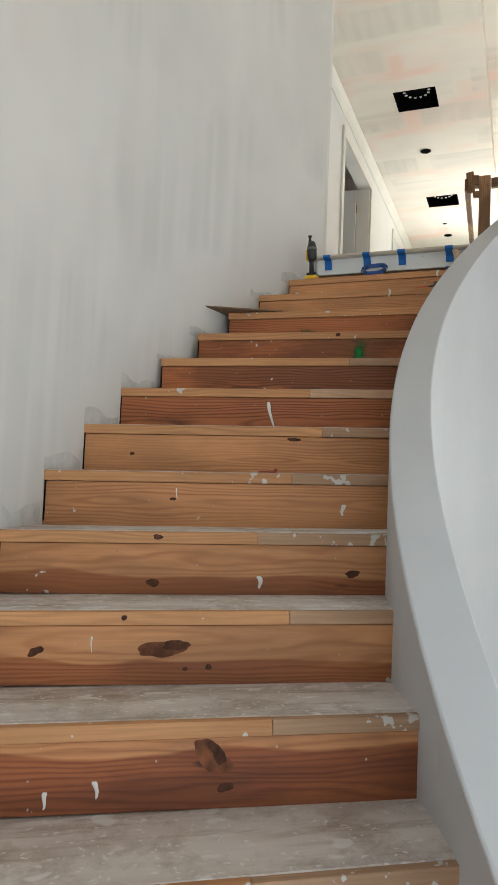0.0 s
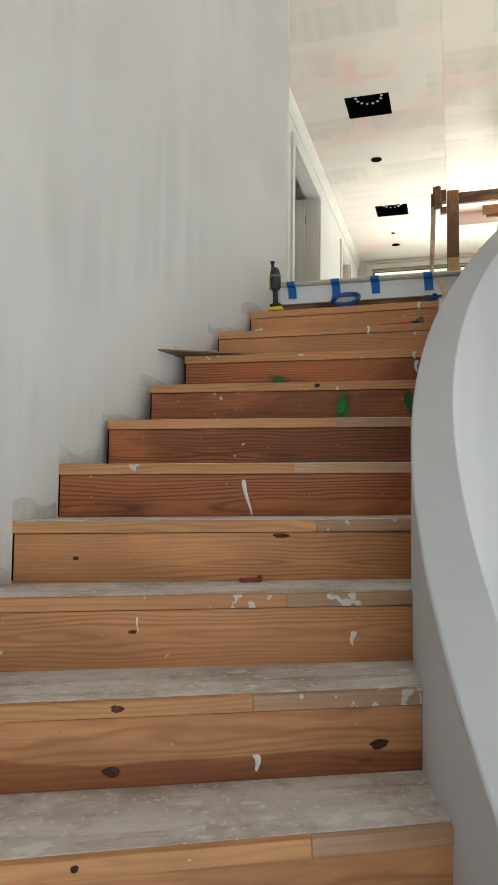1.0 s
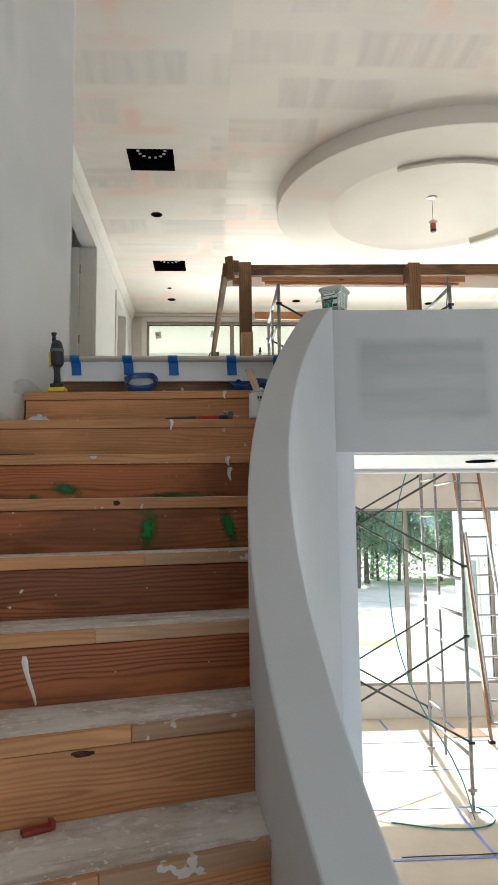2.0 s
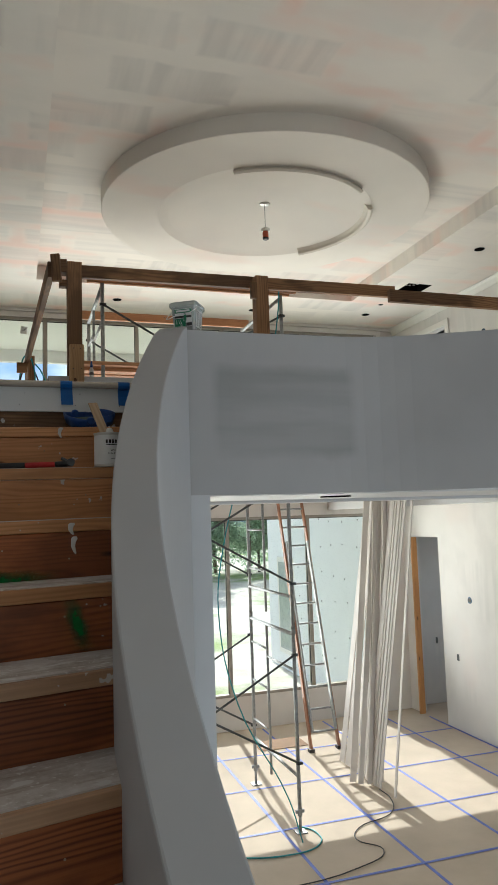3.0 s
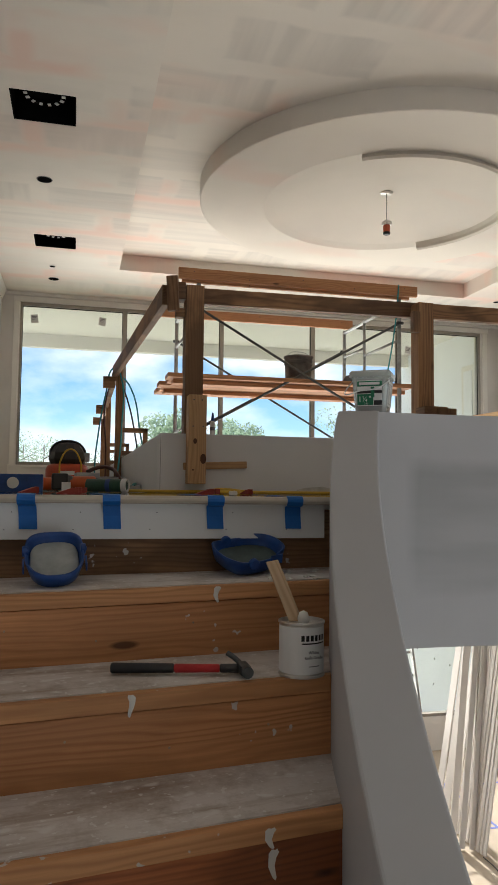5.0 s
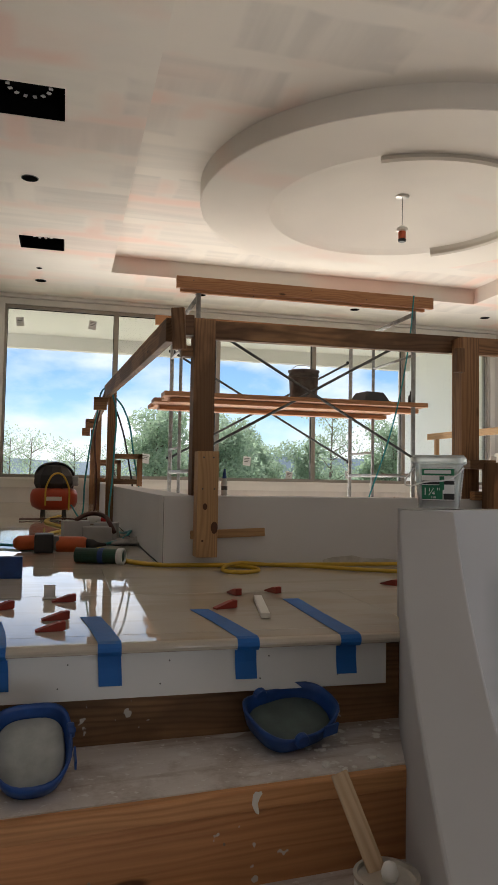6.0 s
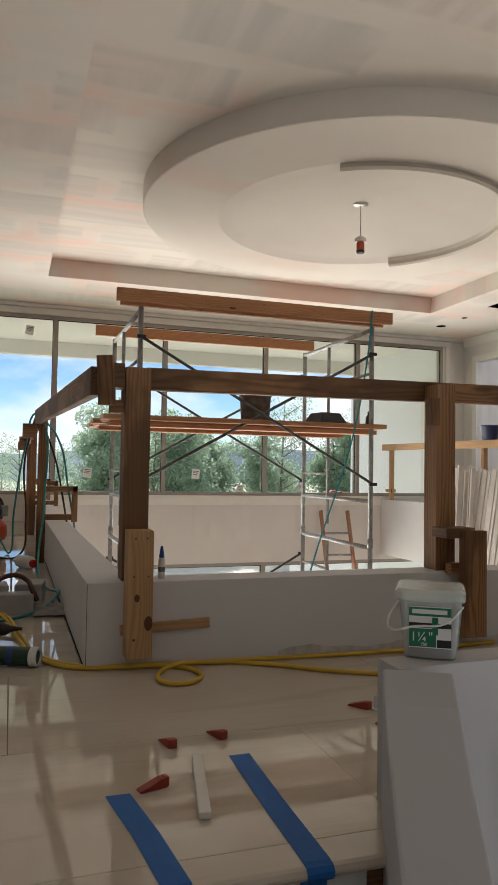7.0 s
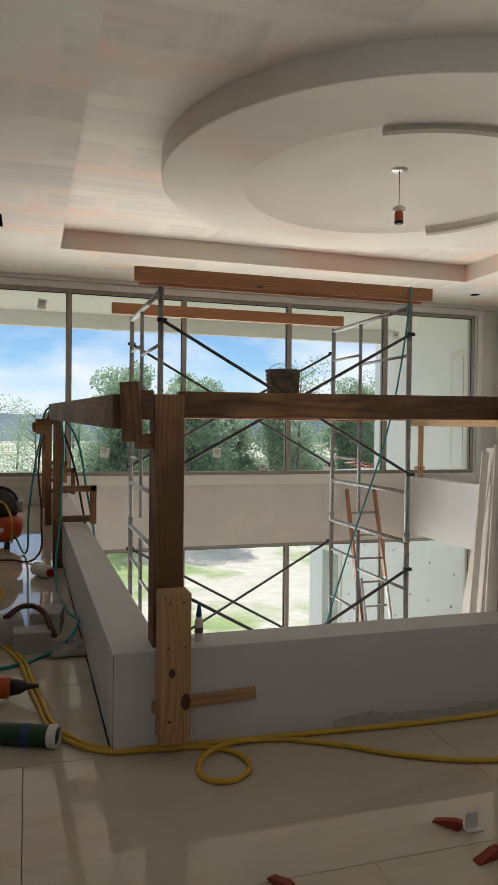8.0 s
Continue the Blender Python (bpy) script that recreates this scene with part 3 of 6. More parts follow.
stairs = thing("staircase", (*on_wall(radians(-60)), LOW), "curved rough pine staircase with dusty plaster-stained treads", "staircase", kind="structure")
DARK = {8, 9, 10, 11}
STAINED = {2, 3, 4, 5}
screw_me = None
NOSE_H, NOSE_OUT = 0.038, 0.007   # nosing face, and how far it stands proud of the riser
for k in range(-5, TOP):
    p, q = nosing(k, 0.02)
    n = (q - p).length
    n0, n1 = nosing(k, 0.023)
    t0, t1 = nosing(k + 1, 0.03)
    if k == TOP - 1:
        t0, t1 = Vector((-1.42, 4.735)), Vector((0.02, 4.735))
    m, _ = along(at_step(k, n0), at_step(k, n1))
    bm = bmesh.new()
    low = [bm.verts.new(at_step(k, v, -0.012)) for v in (n0, n1, t1, t0)]
    top = [bm.verts.new(at_step(k, v, 0.002)) for v in (n0, n1, t1, t0)]
    bm.faces.new(low[::-1])
    bm.faces.new(top)
    for i in range(4):
        bm.faces.new((low[i], low[(i + 1) % 4], top[(i + 1) % 4], top[i]))
    bm.transform(m.inverted())
    part("tread", bm, M_TREAD, stairs, m=m)
    cut = p + (q - p) * (0.70 + 0.05 * math.sin(k * 2.1))
    way = (q - p).normalized() * 0.0002
    dz = -NOSE_H / 2 - 0.001
    if k in (2, 3, 4, 5, 6, 7, 8, 9):
        beam("nosing", at_step(k, p, dz), at_step(k, cut - way, dz), 0.04, NOSE_H, M_NOSE, stairs)
        beam("nosing", at_step(k, cut + way, dz - 0.0005), at_step(k, q, dz - 0.0005), 0.0396, NOSE_H - 0.001, M_NOSE_GREY, stairs, "greyed worn pine nosing")
    else:
        beam("nosing", at_step(k, p, dz), at_step(k, q, dz), 0.04, NOSE_H, M_NOSE, stairs)
    r0, r1 = nosing(k, NOSE_OUT + 0.011)
    # open joints where the plaster stops short of the steps
    f0, f1 = nosing(k, NOSE_OUT)
    f0 = f0.lerp(f1, (0.004 if k in SHORT else 0.066) / n)
    beam("joint_gap", at_step(k, f0, -0.19), at_step(k, f0, -0.02), 0.005, 0.009, M_VOID, stairs, up=(0, 1, 0))
    mat = M_STEP_SOAKED if k == 3 else M_STEP_DARK if k in DARK else M_STEP_LOW if k in STAINED else M_STEP
    mid = -NOSE_H - 0.003 - 0.081
    beam("riser", at_step(k, r0, mid), at_step(k, r1, mid), 0.022, 0.162, mat, stairs)
    for u in (0.12, 0.31, 0.5, 0.69, 0.86):
        at = r0 + (r1 - r0) * (u + 0.02 * math.sin(7 * u + k))
        m, _ = along((*r0, 0), (*r1, 0))
        m.translation = at_step(k, at, -0.095 - 0.03 * math.sin(k * 1.7 + u * 9))
        if screw_me is None:
            bm = cyl_bm(0.0028, 0.0, 0.0125, 8)
            bm.transform(Matrix.Rotation(math.pi / 2, 4, "X"))
            screw_me = part("screw", bm, M_SCREWHEAD, stairs, "", m).data
        else:
            place("screw", screw_me, stairs, "", m)
ks = range(-4, 14)
core_a = [(*nosing(k, 0.05)[0], LOW, max(LOW + 0.01, step_z(k, -1.4) - 0.26)) for k in ks]
core_b = [(*nosing(k, 0.05)[1], LOW, max(LOW + 0.01, step_z(k, -1.4) - 0.26)) for k in ks]
part("stringer", strip(core_a, core_b), M_PINE, stairs)

angles = [radians(-64 + i * 93.2 / 70) for i in range(71)]


def inward(a, w):
    x, y, z = rail_edge(a)
    d = Vector((3.2056 - x, 2.9813 - y)).normalized() * w
    return x + d.x, y + d.y


def cap_z(a):
    return min(0.283, max(LOW + 0.3, rail_edge(a)[2]))


CAPW = 0.135
bm = bmesh.new()
rows = []
for a in angles:
    z = cap_z(a)
    foot = min(0.07, 1.5 * max(0.0, -a - 0.15) ** 2)  # the face steps back under the cap lower down
    pts = [(*inward(a, w), zz) for w, zz in ((foot, LOW), (foot, z - 0.1), (0, z - 0.006), (0.002, z - 0.002), (0.006, z), (CAPW - 0.006, z), (CAPW - 0.002, z - 0.002), (CAPW, z - 0.006), (CAPW, LOW))]
    rows.append([bm.verts.new(p) for p in pts])
for r, s in zip(rows, rows[1:]):
    for i in range(9):
        bm.faces.new((r[i], s[i], s[(i + 1) % 9], r[(i + 1) % 9]))
bm.faces.new(rows[0])
bm.faces.new(rows[-1][::-1])
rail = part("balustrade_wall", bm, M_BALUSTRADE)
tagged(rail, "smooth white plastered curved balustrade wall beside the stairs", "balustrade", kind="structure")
arc = [radians(-46 + i * 70.9 / 80) for i in range(81)]
bm = strip([(*on_wall(a), LOW, CEIL) for a in arc], [(*on_wall(a, 0.12), LOW, CEIL) for a in arc])
wall_stair = tagged(part("wall_stair", bm, M_WALL), "skimmed unpainted curved plaster wall beside the stairs", "wall", kind="structure")

# strips of bare grey board where the plaster stops short above the steps
M_BARE = plain("bare_grey_board", (0.57, 0.55, 0.52), 0.9, vary=0.14, scale=14)
rnd = random.Random(31)
for k in range(1, 14):
    a0 = math.asin((nosing(k, 0.01)[0].y - WALL_C[1]) / WALL_R)
    a1 = math.asin((min(4.7, nosing(k + 1, 0.0)[0].y if k < 13 else 4.7) - WALL_C[1]) / WALL_R)
    bm = bmesh.new()
    n = 6
    peak = rnd.uniform(0.02, 0.09)
    rows = []
    for i in range(n + 1):
        a = a0 + (a1 - a0) * i / n
        x, y = on_wall(a, -0.0015)
        z = step_z(k, x)
        h = 0.015 + peak * (0.35 + 0.65 * abs(math.sin(i * 0.55 + k))) * rnd.uniform(0.8, 1.0)
        rows.append((bm.verts.new((x, y, z)), bm.verts.new((x, y, z + h))))
    for r, t in zip(rows, rows[1:]):
        bm.faces.new((r[0], t[0], t[1], r[1]))
    part("bare_patch", bm, M_BARE, wall_stair, "bare grey board")

tagged(part("wall_foyer_west", box(-1.15, SOUTH, LOW, -1.0, 0.6, CEIL), M_WALL), "plain plaster wall of the entry", "wall", kind="structure")

# ---- upper floor, its edges and half walls ----
def catmull(pts, n=6):
    out = []
    for i in range(len(pts) - 1):
        p = [Vector(pts[max(0, min(len(pts) - 1, i + j))]) for j in (-1, 0, 1, 2)]
        for s in range(n):
            u = s / n
            out.append(0.5 * ((2 * p[1]) + (p[2] - p[0]) * u + (2 * p[0] - 5 * p[1] + 4 * p[2] - p[3]) * u * u + (3 * p[1] - p[0] - 3 * p[2] + p[3]) * u ** 3))
    return out + [Vector(pts[-1])]


FASCIA = catmull([(0.0, 4.772), (0.3, 4.785), (0.6, 4.77), (1.08, 4.73), (1.55, 4.51), (2.1, 4.22), (3.0, 4.02), (5.95, 3.95)])
bm = strip([(x, y, -0.5, 0.285) for x, y in FASCIA], [(x, y + 0.085, -0.5, 0.285) for x, y in FASCIA])
tagged(part("wall_gallery_front", bm, M_FASCIA, smooth=False), "smooth white plastered low gallery wall above the opening", "half wall", kind="structure")
tagged(part("wall_pier", box(0.0, 4.776, LOW, 0.195, 4.855, -0.498), M_PALE), "white plastered pier below the gallery", "wall", kind="structure")
bm = prism([(-1.95, 4.735), (-0.02, 4.735), (-0.02, 4.95), (5.95, 4.95), (5.95, 5.99), (-0.36, 5.99), (-0.36, 13.0), (-1.95, 13.0)], -0.5, -0.014)
tagged(part("upper_slab", bm, M_WHITE), "white plastered underside of the upper floor", "floor slab", kind="structure")
tagged(part("gallery_slab", box(4.6, 5.99, -0.5, 5.95, 13.0, -0.004), M_WHITE), "bare white side gallery floor", "floor slab", kind="structure")
wall_void = tagged(part("wall_void_front", box(-0.48, 5.96, -0.52, 4.64, 6.10, 0.285, 0.003), M_PALE), "white plastered half wall round the open well", "half wall", kind="structure")
tagged(part("wall_void_side", box(-0.48, 6.098, -0.52, -0.33, 12.99, 0.284, 0.003), M_PALE), "white plastered half wall along the upper hall", "half wall", kind="structure")
tagged(part("wall_void_right", box(4.5, 6.098, -0.52, 4.64, 12.99, 0.284, 0.003), M_PALE), "white plastered half wall of the side gallery", "half wall", kind="structure")
edge = thing("floor_edge_board", (-0.66, 4.7, -0.13), "white painted board below the tiled floor edge", "edge board")
part("board", box(-1.345, 4.70, -0.128, -0.105, 4.718, -0.022, 0.002), M_WHITE, edge)
for x in (-1.25, -1.02, -0.83, -0.61, -0.38, -0.19):
    for z in (-0.05, -0.1):
        bm = cyl_bm(0.0017, 0, 0.003, 8)
        part("nail", bm, M_BRACE, edge, m=Matrix.Translation((x + 0.4 * z, 4.701, z)) @ Matrix.Rotation(math.pi / 2, 4, "X"))
beam("riser", (-1.345, 4.729, -0.145), (-0.02, 4.729, -0.145), 0.014, 0.21, M_STEP_OLD, stairs, up=(0, 0, 1))

# ---- ceiling with a tray and a round medallion ----
TRAY = (-0.4, 5.2, 4.42, 11.56)
HOLES = [(-1.39, 7.59, -0.935, 8.02), (-1.385, 10.51, -0.937, 10.92), (4.87, 10.56, 5.27, 11.0), (-1.39, 5.0, -0.935, 5.43)]


def slab_with_holes(x0, y0, x1, y1, z0, z1, holes):
    xs = sorted({x0, x1, *[h[i] for h in holes for i in (0, 2)]})
    ys = sorted({y0, y1, *[h[i] for h in holes for i in (1, 3)]})
    bm = bmesh.new()
    for a, b in zip(xs, xs[1:]):
        for c, d in zip(ys, ys[1:]):
            if not any(h[0] <= a and b <= h[2] and h[1] <= c and d <= h[3] for h in holes):
                box(a, c, z0, b, d, z1, bm=bm)
    return bm


bm = slab_with_holes(-4.2, SOUTH - 0.2, 6.1, 13.2, CEIL, CEIL + 0.27, HOLES + [TRAY])
box(TRAY[0] - 0.05, TRAY[1] - 0.05, 2.97, TRAY[2] + 0.05, TRAY[3] + 0.05, 3.2, bm=bm)
tagged(part("ceiling", bm, M_CEIL), "unpainted skimmed plaster ceiling with a recessed tray", "ceiling", kind="structure")
tagged(part("roof_deck", box(-4.4, SOUTH - 0.4, 3.2, 6.3, 13.2, 3.3), M_SOFFIT), "plain roof deck over the ceiling", "roof", kind="structure")
RC = Vector((2.03, 8.91, 0.02))
bm = bmesh.new()
N = 128
prof = [(1.2 * (1 - i / 12) + 0.002, 2.772 + 0.168 * math.cos(math.pi / 2 * (1 - i / 12)) ** 0.85) for i in range(12, 0, -1)] + [(1.2, 2.772), (1.206, 2.77), (1.822, 2.77), (1.83, 2.777), (1.83, 2.96)]
rings = [[bm.verts.new((r * math.cos(2 * math.pi * i / N), r * math.sin(2 * math.pi * i / N), z)) for i in range(N)] for r, z in prof]
for a, b in zip(rings, rings[1:]):
    for i in range(N):
        bm.faces.new((a[i], a[(i + 1) % N], b[(i + 1) % N], b[i]))
bm.faces.new(rings[0])
medallion = tagged(part("ceiling_medallion", bm, M_RING, m=Matrix.Translation(RC)), "round plaster ceiling medallion with a recessed centre", "ceiling medallion", kind="structure")


def arc_mould(name, a0, a1, parent):
    """A length of curved crown moulding that hangs in the corner of the recess."""
    bm = bmesh.new()
    prof = [(1.20, 2.765), (1.215, 2.735), (1.19, 2.72), (1.16, 2.735), (1.15, 2.765), (1.12, 2.80), (1.10, 2.84), (1.105, 2.87), (1.195, 2.87)]
    n = 40
    rows = []
    for i in range(n + 1):
        a = radians(a0 + (a1 - a0) * i / n)
        rows.append([bm.verts.new((r * math.cos(a), r * math.sin(a), z)) for r, z in prof])
    for r, s in zip(rows, rows[1:]):
        for i in range(len(prof)):
            j = (i + 1) % len(prof)
            bm.faces.new((r[i], s[i], s[j], r[j]))
    bm.faces.new(rows[0])
    bm.faces.new(rows[-1][::-1])
    ob = part(name, bm, M_ARC, parent, m=Matrix.Translation(RC))
    return ob


tagged(arc_mould("curved_moulding", 236, 309, None), "length of white curved crown moulding fixed in the medallion", "moulding", "medallion mouldings")
tagged(arc_mould("curved_moulding", 331, 409, None), "length of white curved crown moulding fixed in the medallion", "moulding", "medallion mouldings")

# ---- outer walls and windows ----
MULL = [-1.69, -0.23, 1.22, 2.67, 4.12, 5.57]
bm = bmesh.new()
for x0, x1, z0, z1 in ((-1.95, 5.95, 2.64, CEIL), (-1.95, 5.95, -0.6, 0.33), (-1.95, 5.95, LOW, -3.5), (-1.95, MULL[0], 0.33, 2.64), (MULL[-1], 5.95, 0.33, 2.64), (-1.95, MULL[0], -3.5, -0.6), (MULL[-1], 5.95, -3.5, -0.6)):
    box(x0, 13.0, z0, x1, 13.2, z1, bm=bm)
tagged(part("wall_north", bm, M_WALL), "plastered window wall with two storeys of glazing", "wall", kind="structure")
# side wall with a lower doorway near the corner and a door at the gallery
# the opening at y -1.6 to 2.2 is invented for the side lamp
bm = bmesh.new()
for y0, y1, z0, z1 in ((SOUTH, -1.6, LOW, 2.39), (2.2, 11.2, LOW, 2.39), (-1.6, 2.2, LOW, -3.8), (-1.6, 2.2, -0.8, 2.39), (SOUTH, 13.2, 2.39, CEIL), (12.75, 13.2, LOW, 2.39), (11.2, 12.75, -1.03, 0.0), (11.2, 11.89, LOW, -1.03)):
    box(5.95, y0, z0, 6.1, y1, z1, bm=bm)
tagged(part("wall_east", bm, M_WALL), "skimmed plaster side wall with two door openings and an added unseen opening", "wall", kind="structure")
bm = bmesh.new()
for y0, y1, z0, z1 in ((4.9, 7.72, -0.5, CEIL), (9.22, 11.05, -0.5, CEIL), (12.0, 13.2, -0.5, CEIL), (7.72, 9.22, 2.42, CEIL), (11.05, 12.0, 2.42, CEIL)):
    box(-2.1, y0, z0, -1.95, y1, z1, bm=bm)
box(-2.1, 4.9, LOW, -1.95, 13.2, -0.5, bm=bm)
tagged(part("wall_west", bm, M_WHITE), "white hall wall with two door openings", "wall", kind="structure")
tagged(part("wall_return", box(-2.1, 4.80, LOW, -1.345, 4.9, CEIL), M_WALL), "plaster wall return at the stair head", "wall", kind="structure")
bm = bmesh.new()
for x0, x1, z0, z1 in ((-4.2, 0.4, LOW, CEIL), (4.4, 6.1, LOW, CEIL), (0.4, 4.4, -0.8, CEIL), (0.4, 4.4, LOW, -3.8)):
    box(x0, SOUTH - 0.15, z0, x1, SOUTH, z1, bm=bm)
tagged(part("wall_south", bm, M_WALL), "entry wall with a tall glazed opening", "wall", kind="structure")
# these openings are assumed, out of view, and let daylight brighten the side rooms
bm = bmesh.new()
for y0, y1, z0, z1 in ((10.0, 10.9, LOW, CEIL), (12.7, 13.2, LOW, CEIL), (10.9, 12.7, LOW, -3.1), (10.9, 12.7, -1.2, 0.9), (10.9, 12.7, 2.3, CEIL)):
    box(7.6, y0, z0, 7.7, y1, z1, bm=bm)
tagged(part("wall_side_room", bm, M_WALL), "plain wall of the side rooms with openings added for daylight", "wall", kind="structure")
tagged(part("wall_side_room_back", box(6.1, 13.1, LOW, 7.7, 13.2, CEIL), M_WALL), "plain end wall of the side rooms", "wall", kind="structure")
tagged(part("wall_side_room_front", box(6.1, 10.0, LOW, 7.7, 10.1, CEIL), M_WALL), "plain front wall of the side rooms", "wall", kind="structure")
tagged(part("side_room_floor", box(5.95, 10.0, -0.5, 7.7, 13.2, -0.01), M_WHITE), "floor of the upper side room", "floor", kind="structure")
bm = bmesh.new()
for x0, y0, x1, y1 in ((-3.6, 7.0, -3.5, 12.6), (-3.6, 6.9, -2.1, 7.0), (-3.6, 12.5, -2.1, 12.6)):
    box(x0, y0, -0.5, x1, y1, CEIL, bm=bm)
tagged(part("wall_west_room", bm, M_WALL), "walls of the rooms beyond the hall", "wall", kind="structure")
tagged(part("west_room_floor", box(-3.6, 6.9, -0.5, -2.1, 12.6, -0.01), M_WHITE), "floor of the rooms beyond the hall", "floor", kind="structure")
tagged(part("lower_floor", box(-4.2, SOUTH - 0.2, LOW - 0.1, 7.7, 13.2, LOW), M_PAPER), "lower floor covered with tan protection paper", "floor", kind="structure")

for row, (z0, z1) in enumerate(((0.33, 2.64), (-3.5, -0.6)), 1):
    w = thing("window_%d" % row, (1.95, 13.05, z0), "row of tall fixed panes in bronze frames", "window", kind="structure")
    for x in MULL:
        part("window_frame", box(x - 0.028, 13.01, z0, x + 0.028, 13.12, z1, 0.003), M_ALU, w)
        part("gasket", box(x - 0.036, 13.05, z0 + 0.04, x + 0.036, 13.06, z1 - 0.04), M_GASKET, w)
    for za, zb in ((z0, z0 + 0.045), (z1 - 0.045, z1)):
        part("window_frame", box(MULL[0], 13.013, za, MULL[-1], 13.117, zb, 0.003), M_ALU, w)
    part("gasket", box(MULL[0], 13.048, z1 - 0.056, MULL[-1], 13.058, z1 - 0.044), M_GASKET, w)
    for a, b in zip(MULL, MULL[1:]):
        g = part("pane", box(a + 0.03, 13.07, z0 + 0.045, b - 0.03, 13.076, z1 - 0.045), M_GLASS, w)
        g.visible_shadow = False
# casing and crown along the window wall and the hall wall
trim = thing("trim_window_wall", (1.95, 13.0, 2.64), "white moulded casing and crown over the windows", "trim", kind="structure")
part("casing", box(-1.78, 12.975, 2.64, 5.7, 12.999, 2.715, 0.004), M_TRIM, trim)
part("casing", box(-1.78, 12.975, 0.2, -1.70, 12.999, 2.64, 0.004), M_TRIM, trim)
part("casing", box(5.60, 12.975, 0.2, 5.68, 12.999, 2.64, 0.004), M_TRIM, trim)
part("sill", box(-1.8, 12.955, 0.295, 5.7, 12.999, 0.33, 0.004), M_TRIM, trim)
part("casing", box(-1.8, 12.98, 0.20, 5.7, 12.998, 0.295, 0.004), M_TRIM, trim)
part("crown", box(-1.95, 12.94, 2.725, 5.95, 12.998, 2.768, 0.006), M_TRIM, trim)
crown = thing("trim_hall", (-1.95, 9.0, 2.7), "white crown moulding and door casings along the hall", "trim", kind="structure")


def crown_bm(y0, y1, x, side, z):
    """A crown moulding along y: side is the way from the wall into the room."""
    prof = [(0, -0.12), (0.010, -0.12), (0.014, -0.1), (0.036, -0.05), (0.058, -0.022), (0.068, -0.014), (0.068, 0), (0, 0)]
    bm = bmesh.new()
    a = [bm.verts.new((x + side * u, y0, z + v)) for u, v in prof]
    b = [bm.verts.new((x + side * u, y1, z + v)) for u, v in prof]
    for i in range(len(prof)):
        j = (i + 1) % len(prof)
        bm.faces.new((a[i], a[j], b[j], b[i]))
    bm.faces.new(a[::-1])
    bm.faces.new(b)
    return bm


part("crown", crown_bm(4.9, 12.99, -1.949, 1, CEIL - 0.002), M_TRIM, crown)
part("crown", crown_bm(6.2, 12.99, 5.949, -1, CEIL - 0.002), M_TRIM, crown)
for y0, y1 in ((7.72, 9.22), (11.05, 12.0)):
    part("casing", box(-1.949, y0 - 0.09, 0, -1.925, y0 + 0.005, 2.51, 0.004), M_TRIM, crown)
    part("casing", box(-1.949, y1 - 0.005, 0, -1.925, y1 + 0.09, 2.51, 0.004), M_TRIM, crown)
    part("casing", box(-1.949, y0 + 0.006, 2.415, -1.926, y1 - 0.006, 2.505, 0.004), M_TRIM, crown)
    part("jamb", box(-2.12, y1 - 0.022, 0, -1.951, y1 + 0.001, 2.42, 0.003), M_TRIM, crown)
    part("jamb", box(-2.12, y0 - 0.001, 0, -1.951, y0 + 0.022, 2.42, 0.003), M_TRIM, crown)
for yy in (11.19, 12.66):
    part("casing", box(5.925, yy, 0, 5.949, yy + 0.1, 2.48, 0.004), M_TRIM, crown)
part("casing", box(5.926, 11.29, 2.385, 5.949, 12.66, 2.478, 0.004), M_TRIM, crown)
for n, y in enumerate((9.2, 11.98), 1):
    d = thing("door_%d" % n, (-2.13, y, 0), "white panelled hall door standing open", "door", kind="structure")
    part("leaf", box(-2.82, y - 0.06, 0.01, -2.12, y - 0.02, 2.4, 0.003), M_WHITE, d)
    for z in (0.35, 1.25, 2.1):
        part("hinge", box(-2.125, y - 0.03, z, -2.105, y - 0.012, z + 0.1, 0.002), plain("brass", (0.45, 0.33, 0.12), 0.35, 0.8), d, "brass hinge")

# ---- outside: porch roof, wing, ground, trees ----
tagged(part("ground", box(-300, 13.2, LOW - 0.6, 300, 500, LOW - 0.35), M_GROUND), "patchy grass and bare dirt", "ground", kind="structure")
bm = box(-8, 13.2, 2.80, 8, 15.9, 3.0)
porch = thing("porch_roof", (0, 15.9, 2.6), "cream rendered roof overhang outside the windows", "roof overhang", kind="structure")
part("soffit", bm, M_SOFFIT, porch)
part("fascia", box(-8, 15.9, 2.56, 8, 16.05, 3.05, 0.01), M_SOFFIT, porch)
wing = thing("house_wing", (5.7, 16.4, LOW), "white sheathed wing of the house with doors", "house wing")
part("wall", box(5.7, 13.2, LOW - 0.4, 9.0, 19.6, -0.12), M_OUTWALL, wing)
part("upper_wall", box(5.7, 13.2, -0.118, 9.0, 16.4, 3.2), M_OUTWALL, wing)
bm = bmesh.new()
ends = [[bm.verts.new((x, y, z)) for y, z in ((16.402, -0.116), (19.8, -0.116), (19.8, -0.04), (16.402, 0.22))] for x in (5.62, 9.05)]
for i in range(4):
    j = (i + 1) % 4
    bm.faces.new((ends[0][i], ends[0][j], ends[1][j], ends[1][i]))
bm.faces.new(ends[0][::-1])
bm.faces.new(ends[1])
part("low_roof", bm, M_OUTWALL, wing, "white low roof slope")
d = part("door_frame", box(5.66, 17.8, LOW + 0.05, 5.70, 18.85, -1.62, 0.004), M_SOFFIT, wing)
part("pane", box(5.65, 17.92, LOW + 0.17, 5.662, 18.73, -1.74), plain("grey_door_glass", (0.35, 0.38, 0.38), 0.15), d)
M_ROOFTILE = plain("red_clay_roof_tile", (0.36, 0.17, 0.12), 0.85, vary=0.25, scale=9)
